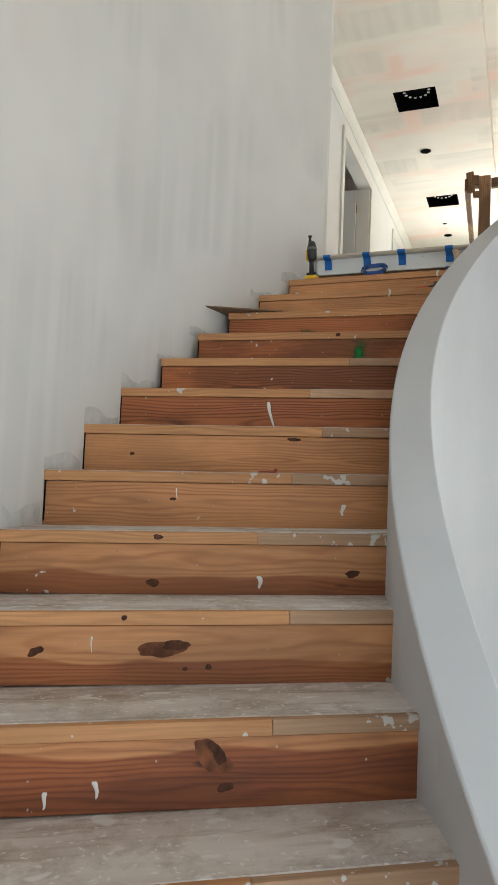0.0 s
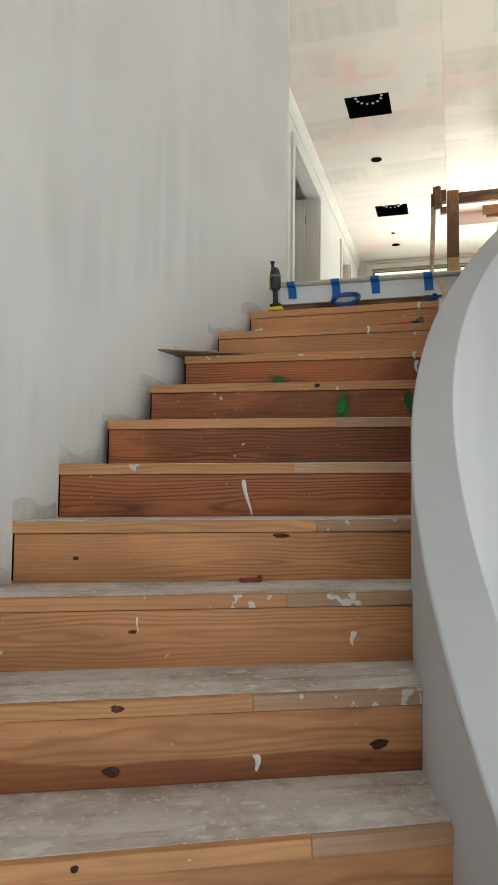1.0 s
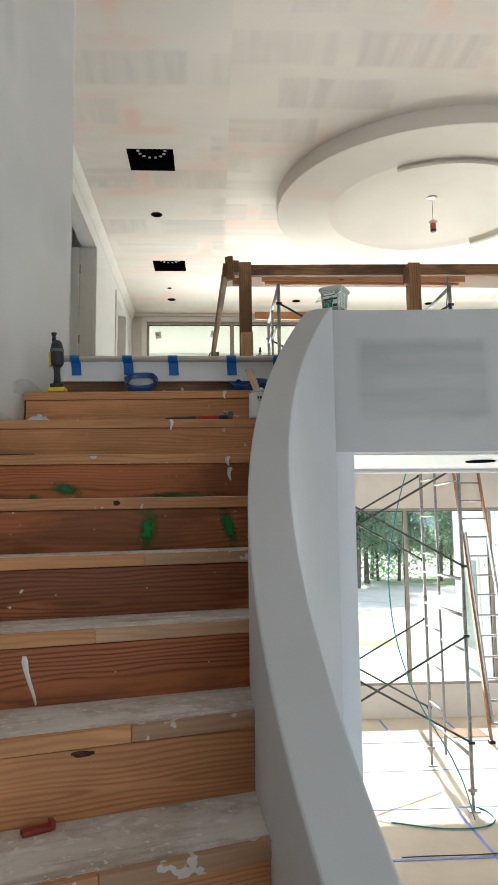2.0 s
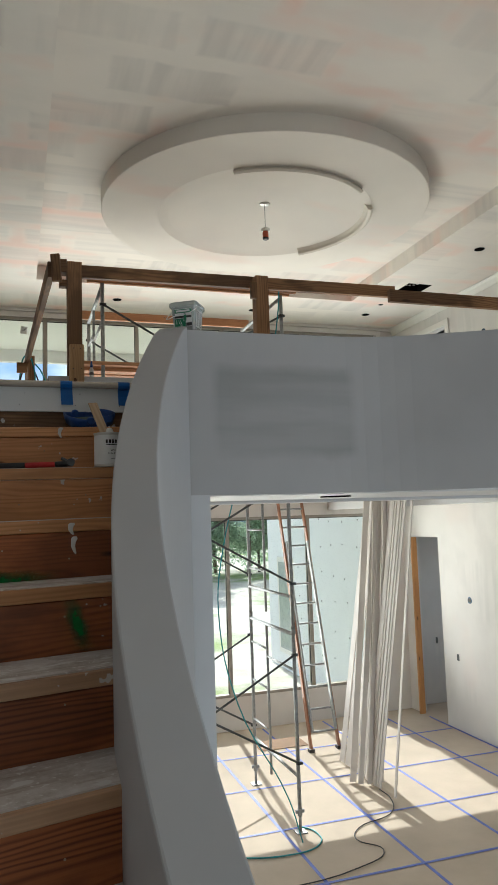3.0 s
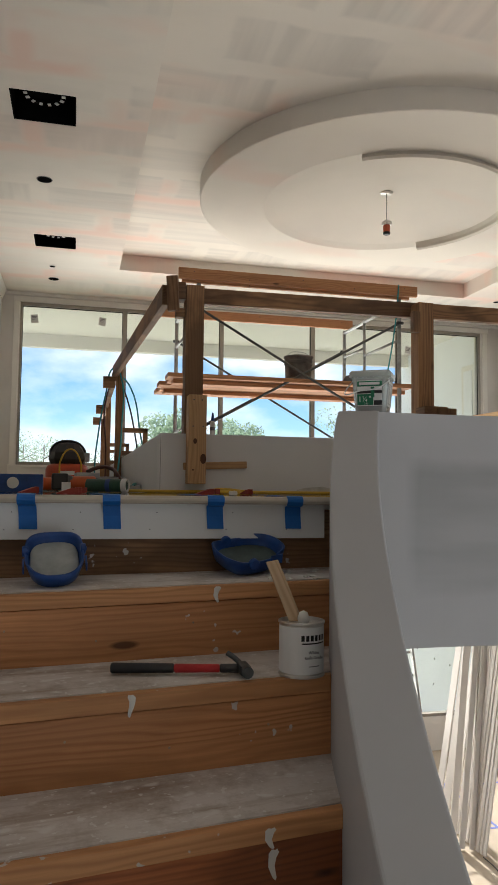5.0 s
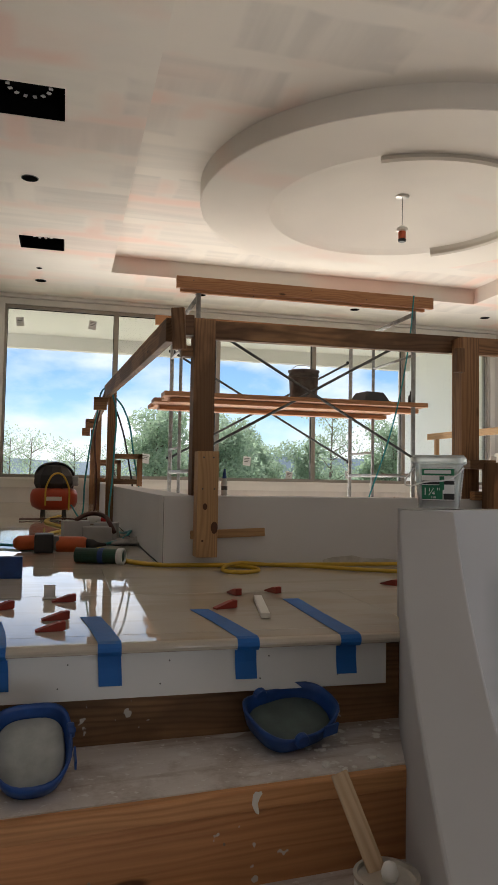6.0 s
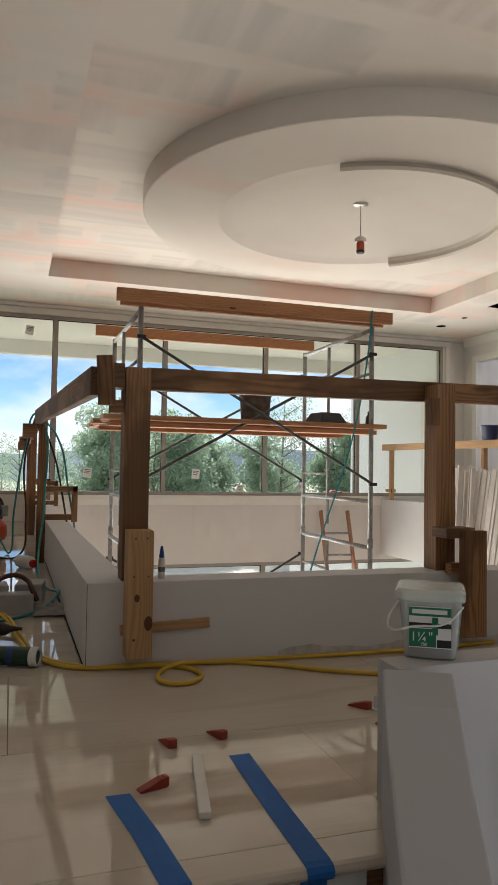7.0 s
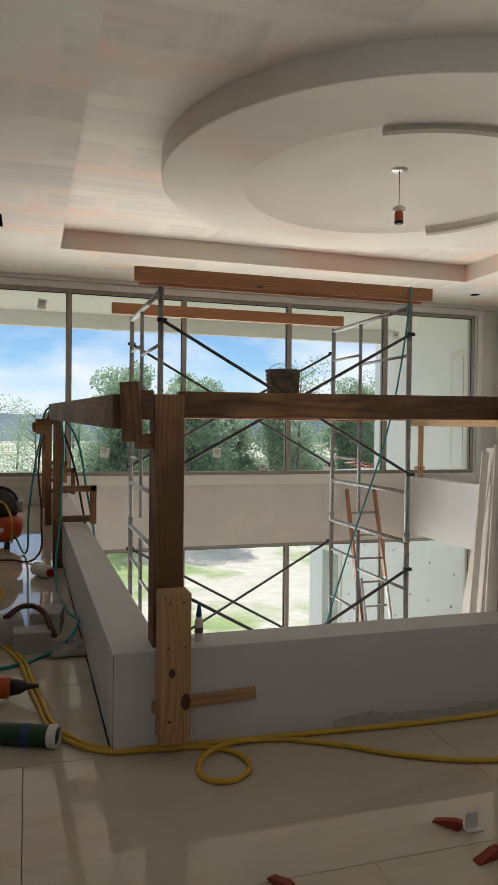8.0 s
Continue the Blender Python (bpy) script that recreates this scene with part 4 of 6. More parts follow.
for i in range(9):
    m = Matrix.Translation((5.95 + 0.16 * (i % 3), 17.3 + 0.22 * ((i // 3) % 3), 0.16 + 0.045 * (i // 3) - 0.02 * (i % 3))) @ Matrix.Rotation(radians(8 * math.sin(i * 2.1)), 4, "Z") @ Matrix.Rotation(radians(-4.5), 4, "X")
    bm = strip([(-0.16 + 0.04 * u, -0.2, 0.03 * math.sin(u * math.pi / 4) - 0.012, 0.03 * math.sin(u * math.pi / 4)) for u in range(9)], [(-0.16 + 0.04 * u, 0.2, 0.03 * math.sin(u * math.pi / 4) - 0.012, 0.03 * math.sin(u * math.pi / 4)) for u in range(9)])
    tagged(part("roof_tile", bm, M_ROOFTILE, m=m), "curved red clay roof tile stacked on the low roof", "roof tile", "stacked roof tiles")
d = part("door_frame", box(5.655, 13.32, 0.3, 5.70, 13.75, 2.2, 0.004), M_SOFFIT, wing)
part("pane", box(5.645, 13.4, 0.4, 5.657, 13.67, 2.1), M_OUTWALL, d)
fast = cyl_bm(0.018, 0, 0.006, 8)
fast.transform(Matrix.Rotation(-math.pi / 2, 4, "Y"))
fme = None
for i in range(7):
    for j in range(6):
        m = Matrix.Translation((5.70, 13.7 + i * 0.62 + 0.08 * math.sin(i * 5 + j), -3.6 + j * 0.58 + 0.06 * math.sin(j * 3 + i)))
        if fme is None:
            fme = part("fastener", fast, M_BRACE, wing, m=m).data
        else:
            place("fastener", fme, wing, m=m)


def leaf_cloud(bm, centre, spread, count, size, rnd):
    for _ in range(count):
        while True:
            v = Vector((rnd.uniform(-1, 1), rnd.uniform(-1, 1), rnd.uniform(-1, 1)))
            if 0.15 < v.length < 1:
                break
        c = Vector(centre) + Vector((v.x * spread[0], v.y * spread[1], v.z * spread[2]))
        a = Vector((rnd.uniform(-1, 1), rnd.uniform(-1, 1), rnd.uniform(-1, 1))).normalized()
        b = a.cross(Vector((rnd.uniform(-1, 1), rnd.uniform(-1, 1), rnd.uniform(-0.3, 1)))).normalized()
        s = size * rnd.uniform(0.6, 1.4)
        bm.faces.new([bm.verts.new(c + a * s), bm.verts.new(c + b * s * 0.55), bm.verts.new(c - a * s), bm.verts.new(c - b * s * 0.55)])


def tree(at, height, seed, leaf, dense):
    rnd = random.Random(seed)
    t = thing("tree", at, "tall leafy green tree beyond the lawn", "tree", "trees beyond the lawn")
    base = Vector(at)
    bm = bmesh.new()

    def limb(p, q, r0, r1):
        m, n = along(p, q)
        c = cyl_bm(r0, -n / 2, n / 2, 7, r1)
        c.transform(Matrix.Rotation(math.pi / 2, 4, "Y"))
        merge(bm, c, m)

    top = base + Vector((rnd.uniform(-0.4, 0.4), rnd.uniform(-0.4, 0.4), height * 0.93))
    limb(base, base.lerp(top, 0.5), 0.13, 0.08)
    limb(base.lerp(top, 0.5), top, 0.08, 0.02)
    crown_bmesh = bmesh.new()
    for i in range(13):
        u = 0.28 + 0.7 * i / 13
        p = base.lerp(top, u)
        a = rnd.uniform(0, 6.28)
        r = height * (0.26 - 0.17 * u) * rnd.uniform(0.7, 1.25)
        q = p + Vector((math.cos(a) * r, math.sin(a) * r, height * 0.07))
        limb(p, q, 0.04, 0.012)
        leaf_cloud(crown_bmesh, q, (r * 0.75 + 0.25, r * 0.75 + 0.25, height * 0.07 + 0.15), dense, 0.078, rnd)
        leaf_cloud(crown_bmesh, p.lerp(q, 0.4), (r * 0.5 + 0.2, r * 0.5 + 0.2, height * 0.06 + 0.1), dense // 2, 0.07, rnd)
    part("trunk", bm, M_BARK, t)
    me = bpy.data.meshes.new("crown")
    crown_bmesh.to_mesh(me)
    crown_bmesh.free()
    me.materials.append(leaf)
    place("crown", me, t)
    return t


GZ = LOW - 0.35
kinds = [tree((-60, 40, GZ), 7.4, 3, M_LEAF, 520), tree((-52, 40, GZ), 9.6, 8, M_LEAF_PALE, 130), tree((-66, 43, GZ), 6.4, 21, M_LEAF_PALE, 520)]
rnd = random.Random(5)
for i in range(66):
    x = -20 + i * 0.95 + rnd.uniform(-0.5, 0.5)
    y, pick, grow, spin = 45 + rnd.uniform(-4, 7), rnd.randrange(2), rnd.uniform(0.8, 1.25), rnd.uniform(0, 6.28)
    near = x > 3
    if not near and i % 3 == 1:
        continue
    k = kinds[(0, 2)[pick]] if near and i % 4 else kinds[1]
    copy_thing(k, Matrix.Translation((x, y, GZ)) @ Matrix.Rotation(spin, 4, "Z") @ Matrix.Scale(grow * (0.82 if not near or k is kinds[1] else 1.12 if x < 10 else 0.95), 4))
bm = bmesh.new()
for i in range(120):
    x = -30 + i * 0.65
    tall = rnd.uniform(0.6, 2.6) if x > 3 else rnd.uniform(0.3, 2.2)
    leaf_cloud(bm, (x, 48 + rnd.uniform(-3, 5), GZ + tall), (1.3, 1.3, 1.5), 190, 0.12, rnd)
me = bpy.data.meshes.new("shrubs")
bm.to_mesh(me)
bm.free()
me.materials.append(M_LEAF)
tagged(new("shrubs", me), "dense green undergrowth below the trees", "shrubs", kind="stuff")


# far ridge, with the blue of distance haze painted into its colour
bm = bmesh.new()
crest = [(-260 + 13 * i, 9.0 + 5.0 * noise.noise(Vector((i * 0.21, 0.4, 0.0))) + 1.6 * noise.noise(Vector((i * 0.9, 2.0, 0.0)))) for i in range(48)]
low = [bm.verts.new((x, 300, GZ - 1)) for x, _ in crest]
high = [bm.verts.new((x, 330, z)) for x, z in crest]
back = [bm.verts.new((x, 420, GZ - 1)) for x, _ in crest]
for i in range(47):
    bm.faces.new((low[i], low[i + 1], high[i + 1], high[i]))
    bm.faces.new((high[i], high[i + 1], back[i + 1], back[i]))
tagged(part("far_ridge", bm, plain("haze_tinted_ridge", (0.20, 0.27, 0.33), 0.95, vary=0.18, scale=0.05, bump=0.0)), "low wooded ridge with distance haze tinted into its colour", "ridge", kind="structure")

# ---- scaffold tower in the open well ----
XL, XR, YF, YB = 0.22, 2.28, 9.16, 10.68
scaffold = thing("scaffold", (1.25, 9.9, LOW), "galvanised steel frame scaffold tower with cross braces", "scaffold")
LIFT = 1.93
for x in (XL, XR):
    for y in (YF, YB):
        jack = rod("screw_jack", (x, y, LOW + 0.012), (x, y, LOW + 0.32), 0.016, M_STEEL, scaffold)
        part("base_plate", box(x - 0.06, y - 0.06, LOW, x + 0.06, y + 0.06, LOW + 0.012, 0.002), M_STEEL, jack)
        part("wing_nut", box(x - 0.05, y - 0.012, LOW + 0.2, x + 0.05, y + 0.012, LOW + 0.235, 0.004), M_STEEL, jack)
for lift in range(3):
    z0 = 1.97 - LIFT * (3 - lift)
    z1 = z0 + LIFT
    for x in (XL, XR):
        for y in (YF, YB):
            rod("leg", (x, y, z0 + 0.004), (x, y, z1 - 0.004), 0.0215, M_STEEL, scaffold)
            rod("coupling", (x, y, z0 - 0.03), (x, y, z0 + 0.05), 0.026, M_STEEL, scaffold)
        ym = YB - 0.62
        rod("ladder_tube", (x, ym, z0 + 0.12), (x, ym, z1 - 0.02), 0.0165, M_STEEL, scaffold)
        rod("top_bar", (x, YF, z1 - 0.03), (x, YB, z1 - 0.03), 0.0205, M_STEEL, scaffold)
        rod("cross_bar", (x, YF, z0 + 0.38), (x, YB, z0 + 0.38), 0.0185, M_STEEL, scaffold)
        for z in (z0 + 0.62, z0 + 1.12, z0 + 1.6):
            rod("rung", (x, ym, z), (x, YB, z), 0.0135, M_STEEL, scaffold)
        rod("knee_tube", (x, YF + 0.02, z1 - 0.42), (x, ym, z1 - 0.42), 0.0135, M_STEEL, scaffold)
    for y in (YF - 0.03, YB + 0.03):
        for n, (za, zb) in enumerate(((z1 - 0.25, z1 - 1.4), (z1 - 1.4, z1 - 0.25))):
            off = 0.012 * (1 if n else -1)
            b = rod("cross_brace", (XL, y + off, za), (XR, y + off, zb), 0.0125, M_BRACE, scaffold)
            for x, z in ((XL, za), (XR, zb)):
                part("brace_lock", box(x - 0.035, y + off - 0.016, z - 0.014, x + 0.035, y + off + 0.016, z + 0.014, 0.004), M_BLACK, b)
for n, (y, z, x0, x1) in enumerate(((9.25, 1.08, -0.06, 2.42), (9.52, 1.085, -0.02, 2.46), (9.8, 1.08, -0.08, 2.40), (10.08, 1.082, -0.03, 2.44), (10.36, 1.083, -0.05, 2.4))):
    b = beam("scaffold_plank", (x0, y, z), (x1, y, z), 0.24, 0.04, M_PLANK)
    tagged(b, "reddish sawn timber plank lying across the scaffold", "plank", "scaffold planks")
for y in (9.3, 10.0):
    b = beam("scaffold_plank", (0.0, y, 1.035), (2.4, y + 0.05, 1.035), 0.14, 0.038, M_PLANK)
    tagged(b, "reddish timber plank under the scaffold platform", "plank", "scaffold planks")
for y, x0, x1, z in ((YF - 0.03, 0.02, 2.46, 2.045), (YF + 0.03, 0.06, 2.40, 2.005), (YB, 0.03, 2.38, 2.045)):
    b = beam("scaffold_timber", (x0, y, z), (x1, y, z), 0.04, 0.105 if z > 2.02 else 0.06, M_PLANK)
    for i in range(5):
        u = x0 + (x1 - x0) * (0.06 + 0.22 * i)
        nail = part("nail", cyl_bm(0.005, 0.0, 0.002, 8), M_BRACE, b, m=Matrix.Translation((u, y - 0.0202, z + 0.02 * (-1) ** i)) @ Matrix.Rotation(math.pi / 2, 4, "X"))
    tagged(b, "reddish timber laid on top of the scaffold", "timber", "scaffold timbers")


def bucket(at, label):
    t = thing("bucket", at, label, "bucket")
    m = Matrix.Translation(at)
    part("body", lathe([(0.128, 0), (0.132, 0.004), (0.15, 0.33), (0.158, 0.335), (0.158, 0.35), (0.144, 0.352), (0.142, 0.30), (0.126, 0.02)], 32), M_MUD, t, m=m, smooth=True)
    for z in (0.262, 0.292):
        part("rib", lathe([(0.145, z), (0.155, z + 0.003), (0.155, z + 0.01), (0.146, z + 0.013)], 32), M_MUD, t, m=m)
    x, y, z = at
    hose("handle", [(x - 0.155, y, z + 0.3), (x - 0.1, y - 0.02, z + 0.385), (x, y - 0.03, z + 0.4), (x + 0.1, y - 0.02, z + 0.375), (x + 0.155, y, z + 0.3)], 0.003, M_STEEL, t)
    return t


bucket((1.43, 9.85, 1.102), "mud-splashed dark grey plastic bucket on the scaffold")
pan = thing("mortar_pan", (1.9, 9.3, 1.102), "shallow black mixing pan upside down on planks", "mortar pan")
part("pan", loft([rounded(0.14, 0.02, 0.0), rounded(0.138, 0.02, 0.01), rounded(0.1, 0.018, 0.085), rounded(0.094, 0.016, 0.09)]), M_BLACK, pan, m=Matrix.Translation((1.9, 9.3, 1.102)) @ Matrix.Rotation(radians(12), 4, "Z"))
part("rim", loft([rounded(0.147, 0.022, 0.0), rounded(0.149, 0.022, 0.003), rounded(0.147, 0.022, 0.008), rounded(0.139, 0.02, 0.009)]), M_BLACK, pan, m=Matrix.Translation((1.9, 9.3, 1.102)) @ Matrix.Rotation(radians(12), 4, "Z"))
bottle = thing("bottle", (2.3, 9.25, 1.1), "small dark bottle on the scaffold planks", "bottle")
part("body", lathe([(0.025, 0), (0.027, 0.01), (0.024, 0.07), (0.008, 0.09), (0.008, 0.12)], 12), M_BLACK, bottle, m=Matrix.Translation((2.3, 9.25, 1.1)), smooth=True)
rope = hose("rope", [(2.25, 9.1, 2.1), (2.22, 9.12, 1.7), (2.05, 9.1, 0.9), (1.75, 9.12, 0.0), (1.5, 9.15, -0.9), (1.42, 9.15, -1.6), (1.6, 9.1, -2.6), (2.1, 9.0, -3.6), (2.2, 8.9, LOW + 0.01)], 0.007, M_TEAL)
tagged(rope, "teal air hose hanging down the scaffold", "hose")

# ---- temporary guard rails on the half wall ----
def guard_post(x, y, z0, z1, parent):
    return beam("post", (x, y, z0), (x, y, z1), 0.089, 0.089, M_TIMBER, parent, up=(0, 1, 0))


rail_a = thing("guard_rail", (-0.3, 6.03, 0.285), "weathered timber guard rail fixed on the half wall", "guard rail", "temporary guard rails")
guard_post(-0.318, 6.035, 0.285, 1.022, rail_a)
guard_post(0.925, 6.04, 0.285, 1.028, rail_a)
beam("rail", (-0.272, 6.104, 0.996), (2.0, 6.104, 1.018), 0.038, 0.082, M_TIMBER, rail_a)
beam("rail", (1.9, 6.01, 0.955), (4.5, 6.01, 0.955), 0.038, 0.09, M_TIMBER, rail_a)
guard_post(3.1, 6.06, 0.285, 0.95, rail_a)
beam("block", (-0.316, 5.918, 0.045), (-0.316, 5.918, 0.465), 0.085, 0.084, M_PINE, rail_a, up=(0, 1, 0), label="pale knotty pine block")
beam("lath", (-0.37, 5.95, 0.128), (-0.06, 5.95, 0.14), 0.014, 0.034, M_PINE, rail_a)
beam("block", (0.93, 5.90, 0.44), (0.93, 6.0, 0.44), 0.13, 0.04, M_TIMBER, rail_a)
beam("block", (0.985, 5.90, 0.04), (0.985, 5.90, 0.45), 0.1, 0.04, M_TIMBER, rail_a, up=(0, 1, 0))
beam("block", (0.9, 5.94, 0.3), (1.03, 5.94, 0.3), 0.04, 0.04, M_TIMBER, rail_a)
beam("cleat", (0.86, 5.99, 0.86), (0.86, 5.99, 0.97), 0.04, 0.04, M_TIMBER, rail_a, up=(0, 1, 0))
beam("block", (-0.425, 5.99, 0.885), (-0.435, 5.985, 1.055), 0.055, 0.036, M_TIMBER, rail_a, up=(0.3, 1, 0))
beam("block", (-0.41, 6.03, 0.99), (-0.365, 6.03, 0.99), 0.08, 0.085, M_TIMBER, rail_a)
beam("block", (-0.41, 6.035, 0.885), (-0.364, 6.035, 0.885), 0.05, 0.045, M_TIMBER, rail_a)
M_RESIN = plain("dark_knot", (0.10, 0.04, 0.018), 0.7, vary=0.5, scale=60)
for x, z, rx, rz in ((-0.327, 0.245, 0.009, 0.013), (-0.288, 0.162, 0.014, 0.024), (-0.335, 0.11, 0.005, 0.004)):
    bm = cyl_bm(1.0, 0, 0.0012, 14)
    part("knot", bm, M_RESIN, rail_a, m=Matrix.Translation((x, 5.8762, z)) @ Matrix.Rotation(math.pi / 2, 4, "X") @ Matrix.Diagonal((rx, rz, 1, 1)))
for x, z in ((-0.335, 0.44), (-0.296, 0.44), (-0.338, 0.315), (-0.29, 0.315)):
    part("screw", cyl_bm(0.0035, 0, 0.0012, 8), M_BRACE, rail_a, m=Matrix.Translation((x, 5.8762, z)) @ Matrix.Rotation(math.pi / 2, 4, "X"))
# smear of grey compound at the foot of the half wall, and its corner joint
rnd = random.Random(14)
M_SMEAR = plain("grey_compound_smear", (0.56, 0.545, 0.51), 0.85, vary=0.2, scale=20)
bm = bmesh.new()
tops = [(0.2 + i * 0.045, 0.02 + 0.008 * math.sin(i * 0.6) + rnd.uniform(0, 0.012)) for i in range(40)]
lo = [bm.verts.new((x, 5.9588, 0.001)) for x, _ in tops]
hi = [bm.verts.new((x, 5.9588, z)) for x, z in tops]
for i in range(39):
    bm.faces.new((lo[i], lo[i + 1], hi[i + 1], hi[i]))
part("compound_smear", bm, M_SMEAR, wall_void, "thin grey compound smear")
part("corner_joint", box(-0.4795, 5.9585, 0.0, -0.478, 5.9595, 0.282), M_BRACE, wall_void)
part("foot_gap", box(-0.4825, 5.97, 0.0005, -0.4802, 9.5, 0.0042), M_VOID, wall_void)
rail_b = thing("guard_rail", (-0.53, 8.8, 0), "weathered timber guard rail along the upper hall", "guard rail", "temporary guard rails")
beam("rail", (-0.46, 6.02, 0.97), (-0.56, 8.85, 1.03), 0.038, 0.1, M_TIMBER, rail_b)
beam("rail", (-0.56, 8.8, 0.99), (-0.53, 12.6, 1.0), 0.038, 0.09, M_TIMBER, rail_b)
for y in (8.8, 11.0, 12.5):
    beam("post", (-0.52, y, 0.0), (-0.52, y, 1.05), 0.06, 0.05, M_TIMBER, rail_b, up=(0, 1, 0))
    beam("strut", (-0.50, y, 0.52), (-0.27, y, 0.52), 0.04, 0.04, M_TIMBER, rail_b)
    beam("strut", (-0.50, y, 0.32), (-0.31, y, 0.32), 0.04, 0.04, M_TIMBER, rail_b)
    beam("strut", (-0.29, y, 0.285), (-0.29, y, 0.54), 0.04, 0.04, M_TIMBER, rail_b, up=(0, 1, 0))
    beam("block", (-0.56, y, 0.93), (-0.66, y, 0.93), 0.04, 0.1, M_TIMBER, rail_b)
rail_c = thing("guard_rail", (4.55, 11.6, 0.285), "raw pine guard rail along the side gallery", "guard rail", "temporary guard rails")
beam("rail", (4.48, 7.5, 1.0), (4.48, 12.9, 1.05), 0.038, 0.09, M_PINE, rail_c)
for y in (8.0, 10.6, 12.75):
    beam("post", (4.54, y, 0.2), (4.54, y, 1.08), 0.06, 0.05, M_PINE, rail_c, up=(0, 1, 0))
    beam("strut", (4.45, y, 0.42), (4.6, y, 0.42), 0.04, 0.04, M_PINE, rail_c)

# ---- ladder, leaning mouldings, stud and floor tape downstairs ----
ladder = thing("extension_ladder", (3.6, 11.6, LOW), "worn orange and aluminium extension ladder leaning upright", "ladder")
M_LADDER = plain("orange_fibreglass", (0.35, 0.165, 0.095), 0.5, vary=0.2)
f0, f1, t0, t1 = Vector((3.42, 11.55, LOW)), Vector((3.86, 11.55, LOW)), Vector((3.50, 12.93, 0.12)), Vector((3.92, 12.93, 0.12))
for a, b in ((f0, t0), (f1, t1)):
    r = beam("stile", a + Vector((0, 0, 0.03)), b, 0.028, 0.075, M_LADDER, ladder, up=(0, 1, 0))
    part("rubber_foot", box(a.x - 0.04, a.y - 0.05, LOW, a.x + 0.04, a.y + 0.05, LOW + 0.045, 0.006), M_BLACK, r)
for a, b in ((f0, t0), (f1, t1)):
    d = Vector((0.03 if a is f0 else -0.03, -0.06, 0.02))
    beam("stile", a.lerp(b, 0.06) + d, a.lerp(b, 0.72) + d, 0.026, 0.07, M_STEEL, ladder, up=(0, 1, 0))
for i in range(13):
    u = 0.06 + i * 0.072
    rod("rung", f0.lerp(t0, u), f1.lerp(t1, u), 0.016, M_STEEL, ladder)
for i, (dx, dy, w, s) in enumerate(((0.1, -0.02, 0.07, 0.05), (0.2, -0.06, 0.05, 0.09), (0.26, -0.02, 0.06, 0.12), (0.32, -0.1, 0.035, 0.17), (0.38, -0.05, 0.05, 0.2), (0.05, 0.1, 0.09, 0.02), (0.28, 0.06, 0.07, 0.1))):
    p, q = (3.38 + dx, 10.12 + dy, LOW + 0.02), (4.44 - 0.02 * i, 11.05 - 0.75 * dx - s, 0.78 - 0.04 * (i % 3))
    m, n = along(p, q, up=(0, 1, 0))
    bm = bmesh.new()
    box(-n / 2, -w / 2, -0.009, n / 2, w / 2, 0.009, 0.003, bm)
    box(-n / 2, w * 0.18, 0.008, n / 2, w * 0.42, 0.016, 0.003, bm)
    tagged(part("moulding_board", bm, M_BOARD, m=m), "long white primed moulding board leaning on the gallery", "moulding", "leaning moulding boards")
tagged(beam("moulding_board", (3.66, 9.55, LOW + 0.02), (4.42, 9.9, 0.35), 0.012, 0.05, M_BOARD, up=(0, 1, 0)), "single thin white primed batten leaning on the gallery", "moulding", "leaning moulding boards")
# a wide bundle of primed boards beyond, with fluted edges
for i in range(15):
    w = 0.14 if i < 3 else 0.05
    y = 11.06 - 0.17 * i if i < 3 else 10.62 - 0.055 * (i - 3)
    p, q = (3.62 + 0.012 * (i % 4), y - 0.12, LOW + 0.02), (4.46 + 0.008 * (i % 3), y, 0.745 - 0.012 * (i % 4))
    m, n = along(p, q, up=(1, 0, 0))
    bm = bmesh.new()
    box(-n / 2, -w / 2, -0.008, n / 2, w / 2, 0.008, 0.003, bm)
    box(-n / 2, -w * 0.42, 0.007, n / 2, -w * 0.2, 0.014, 0.003, bm)
    tagged(part("moulding_board", bm, M_BOARD, m=m @ Matrix.Rotation(radians(8 * math.sin(i * 2.3)), 4, "X")), "long white primed moulding board leaning on the gallery", "moulding", "leaning moulding boards")
tub = thing("paint_tub", (4.62, 10.42, 1.04), "dark blue round tub standing on the side gallery rail", "tub")
part("body", lathe([(0.07, 0), (0.085, 0.005), (0.1, 0.15), (0.106, 0.155), (0.106, 0.165), (0.094, 0.166), (0.088, 0.02)], 24), plain("dark_blue_plastic", (0.012, 0.025, 0.09), 0.4), tub, m=Matrix.Translation((4.48, 10.42, 1.073)), smooth=True)
tagged(beam("door_stud", (5.93, 12.62, LOW), (5.93, 12.62, -1.04), 0.10, 0.04, M_STUD, up=(0, 1, 0)), "bare orange stud at the lower door opening", "stud")
floor_tape = thing("floor_tape", (3.6, 10.3, LOW), "blue masking tape over the floor paper joints", "tape", kind="stuff")
for x in (2.1, 3.14, 4.2, 5.24):
    part("strip", box(x - 0.017, 6.4, LOW + 0.001, x + 0.017, 12.9, LOW + 0.003), M_LINETAPE, floor_tape)
for y in (6.85, 8.06, 9.27, 10.5, 11.7):
    part("strip", box(0.3, y - 0.017, LOW + 0.0032, 5.9, y + 0.017, LOW + 0.005), M_LINETAPE, floor_tape)
part("strip", box(5.905, 9.0, LOW + 0.0055, 5.94, 12.4, LOW + 0.007), M_LINETAPE, floor_tape)
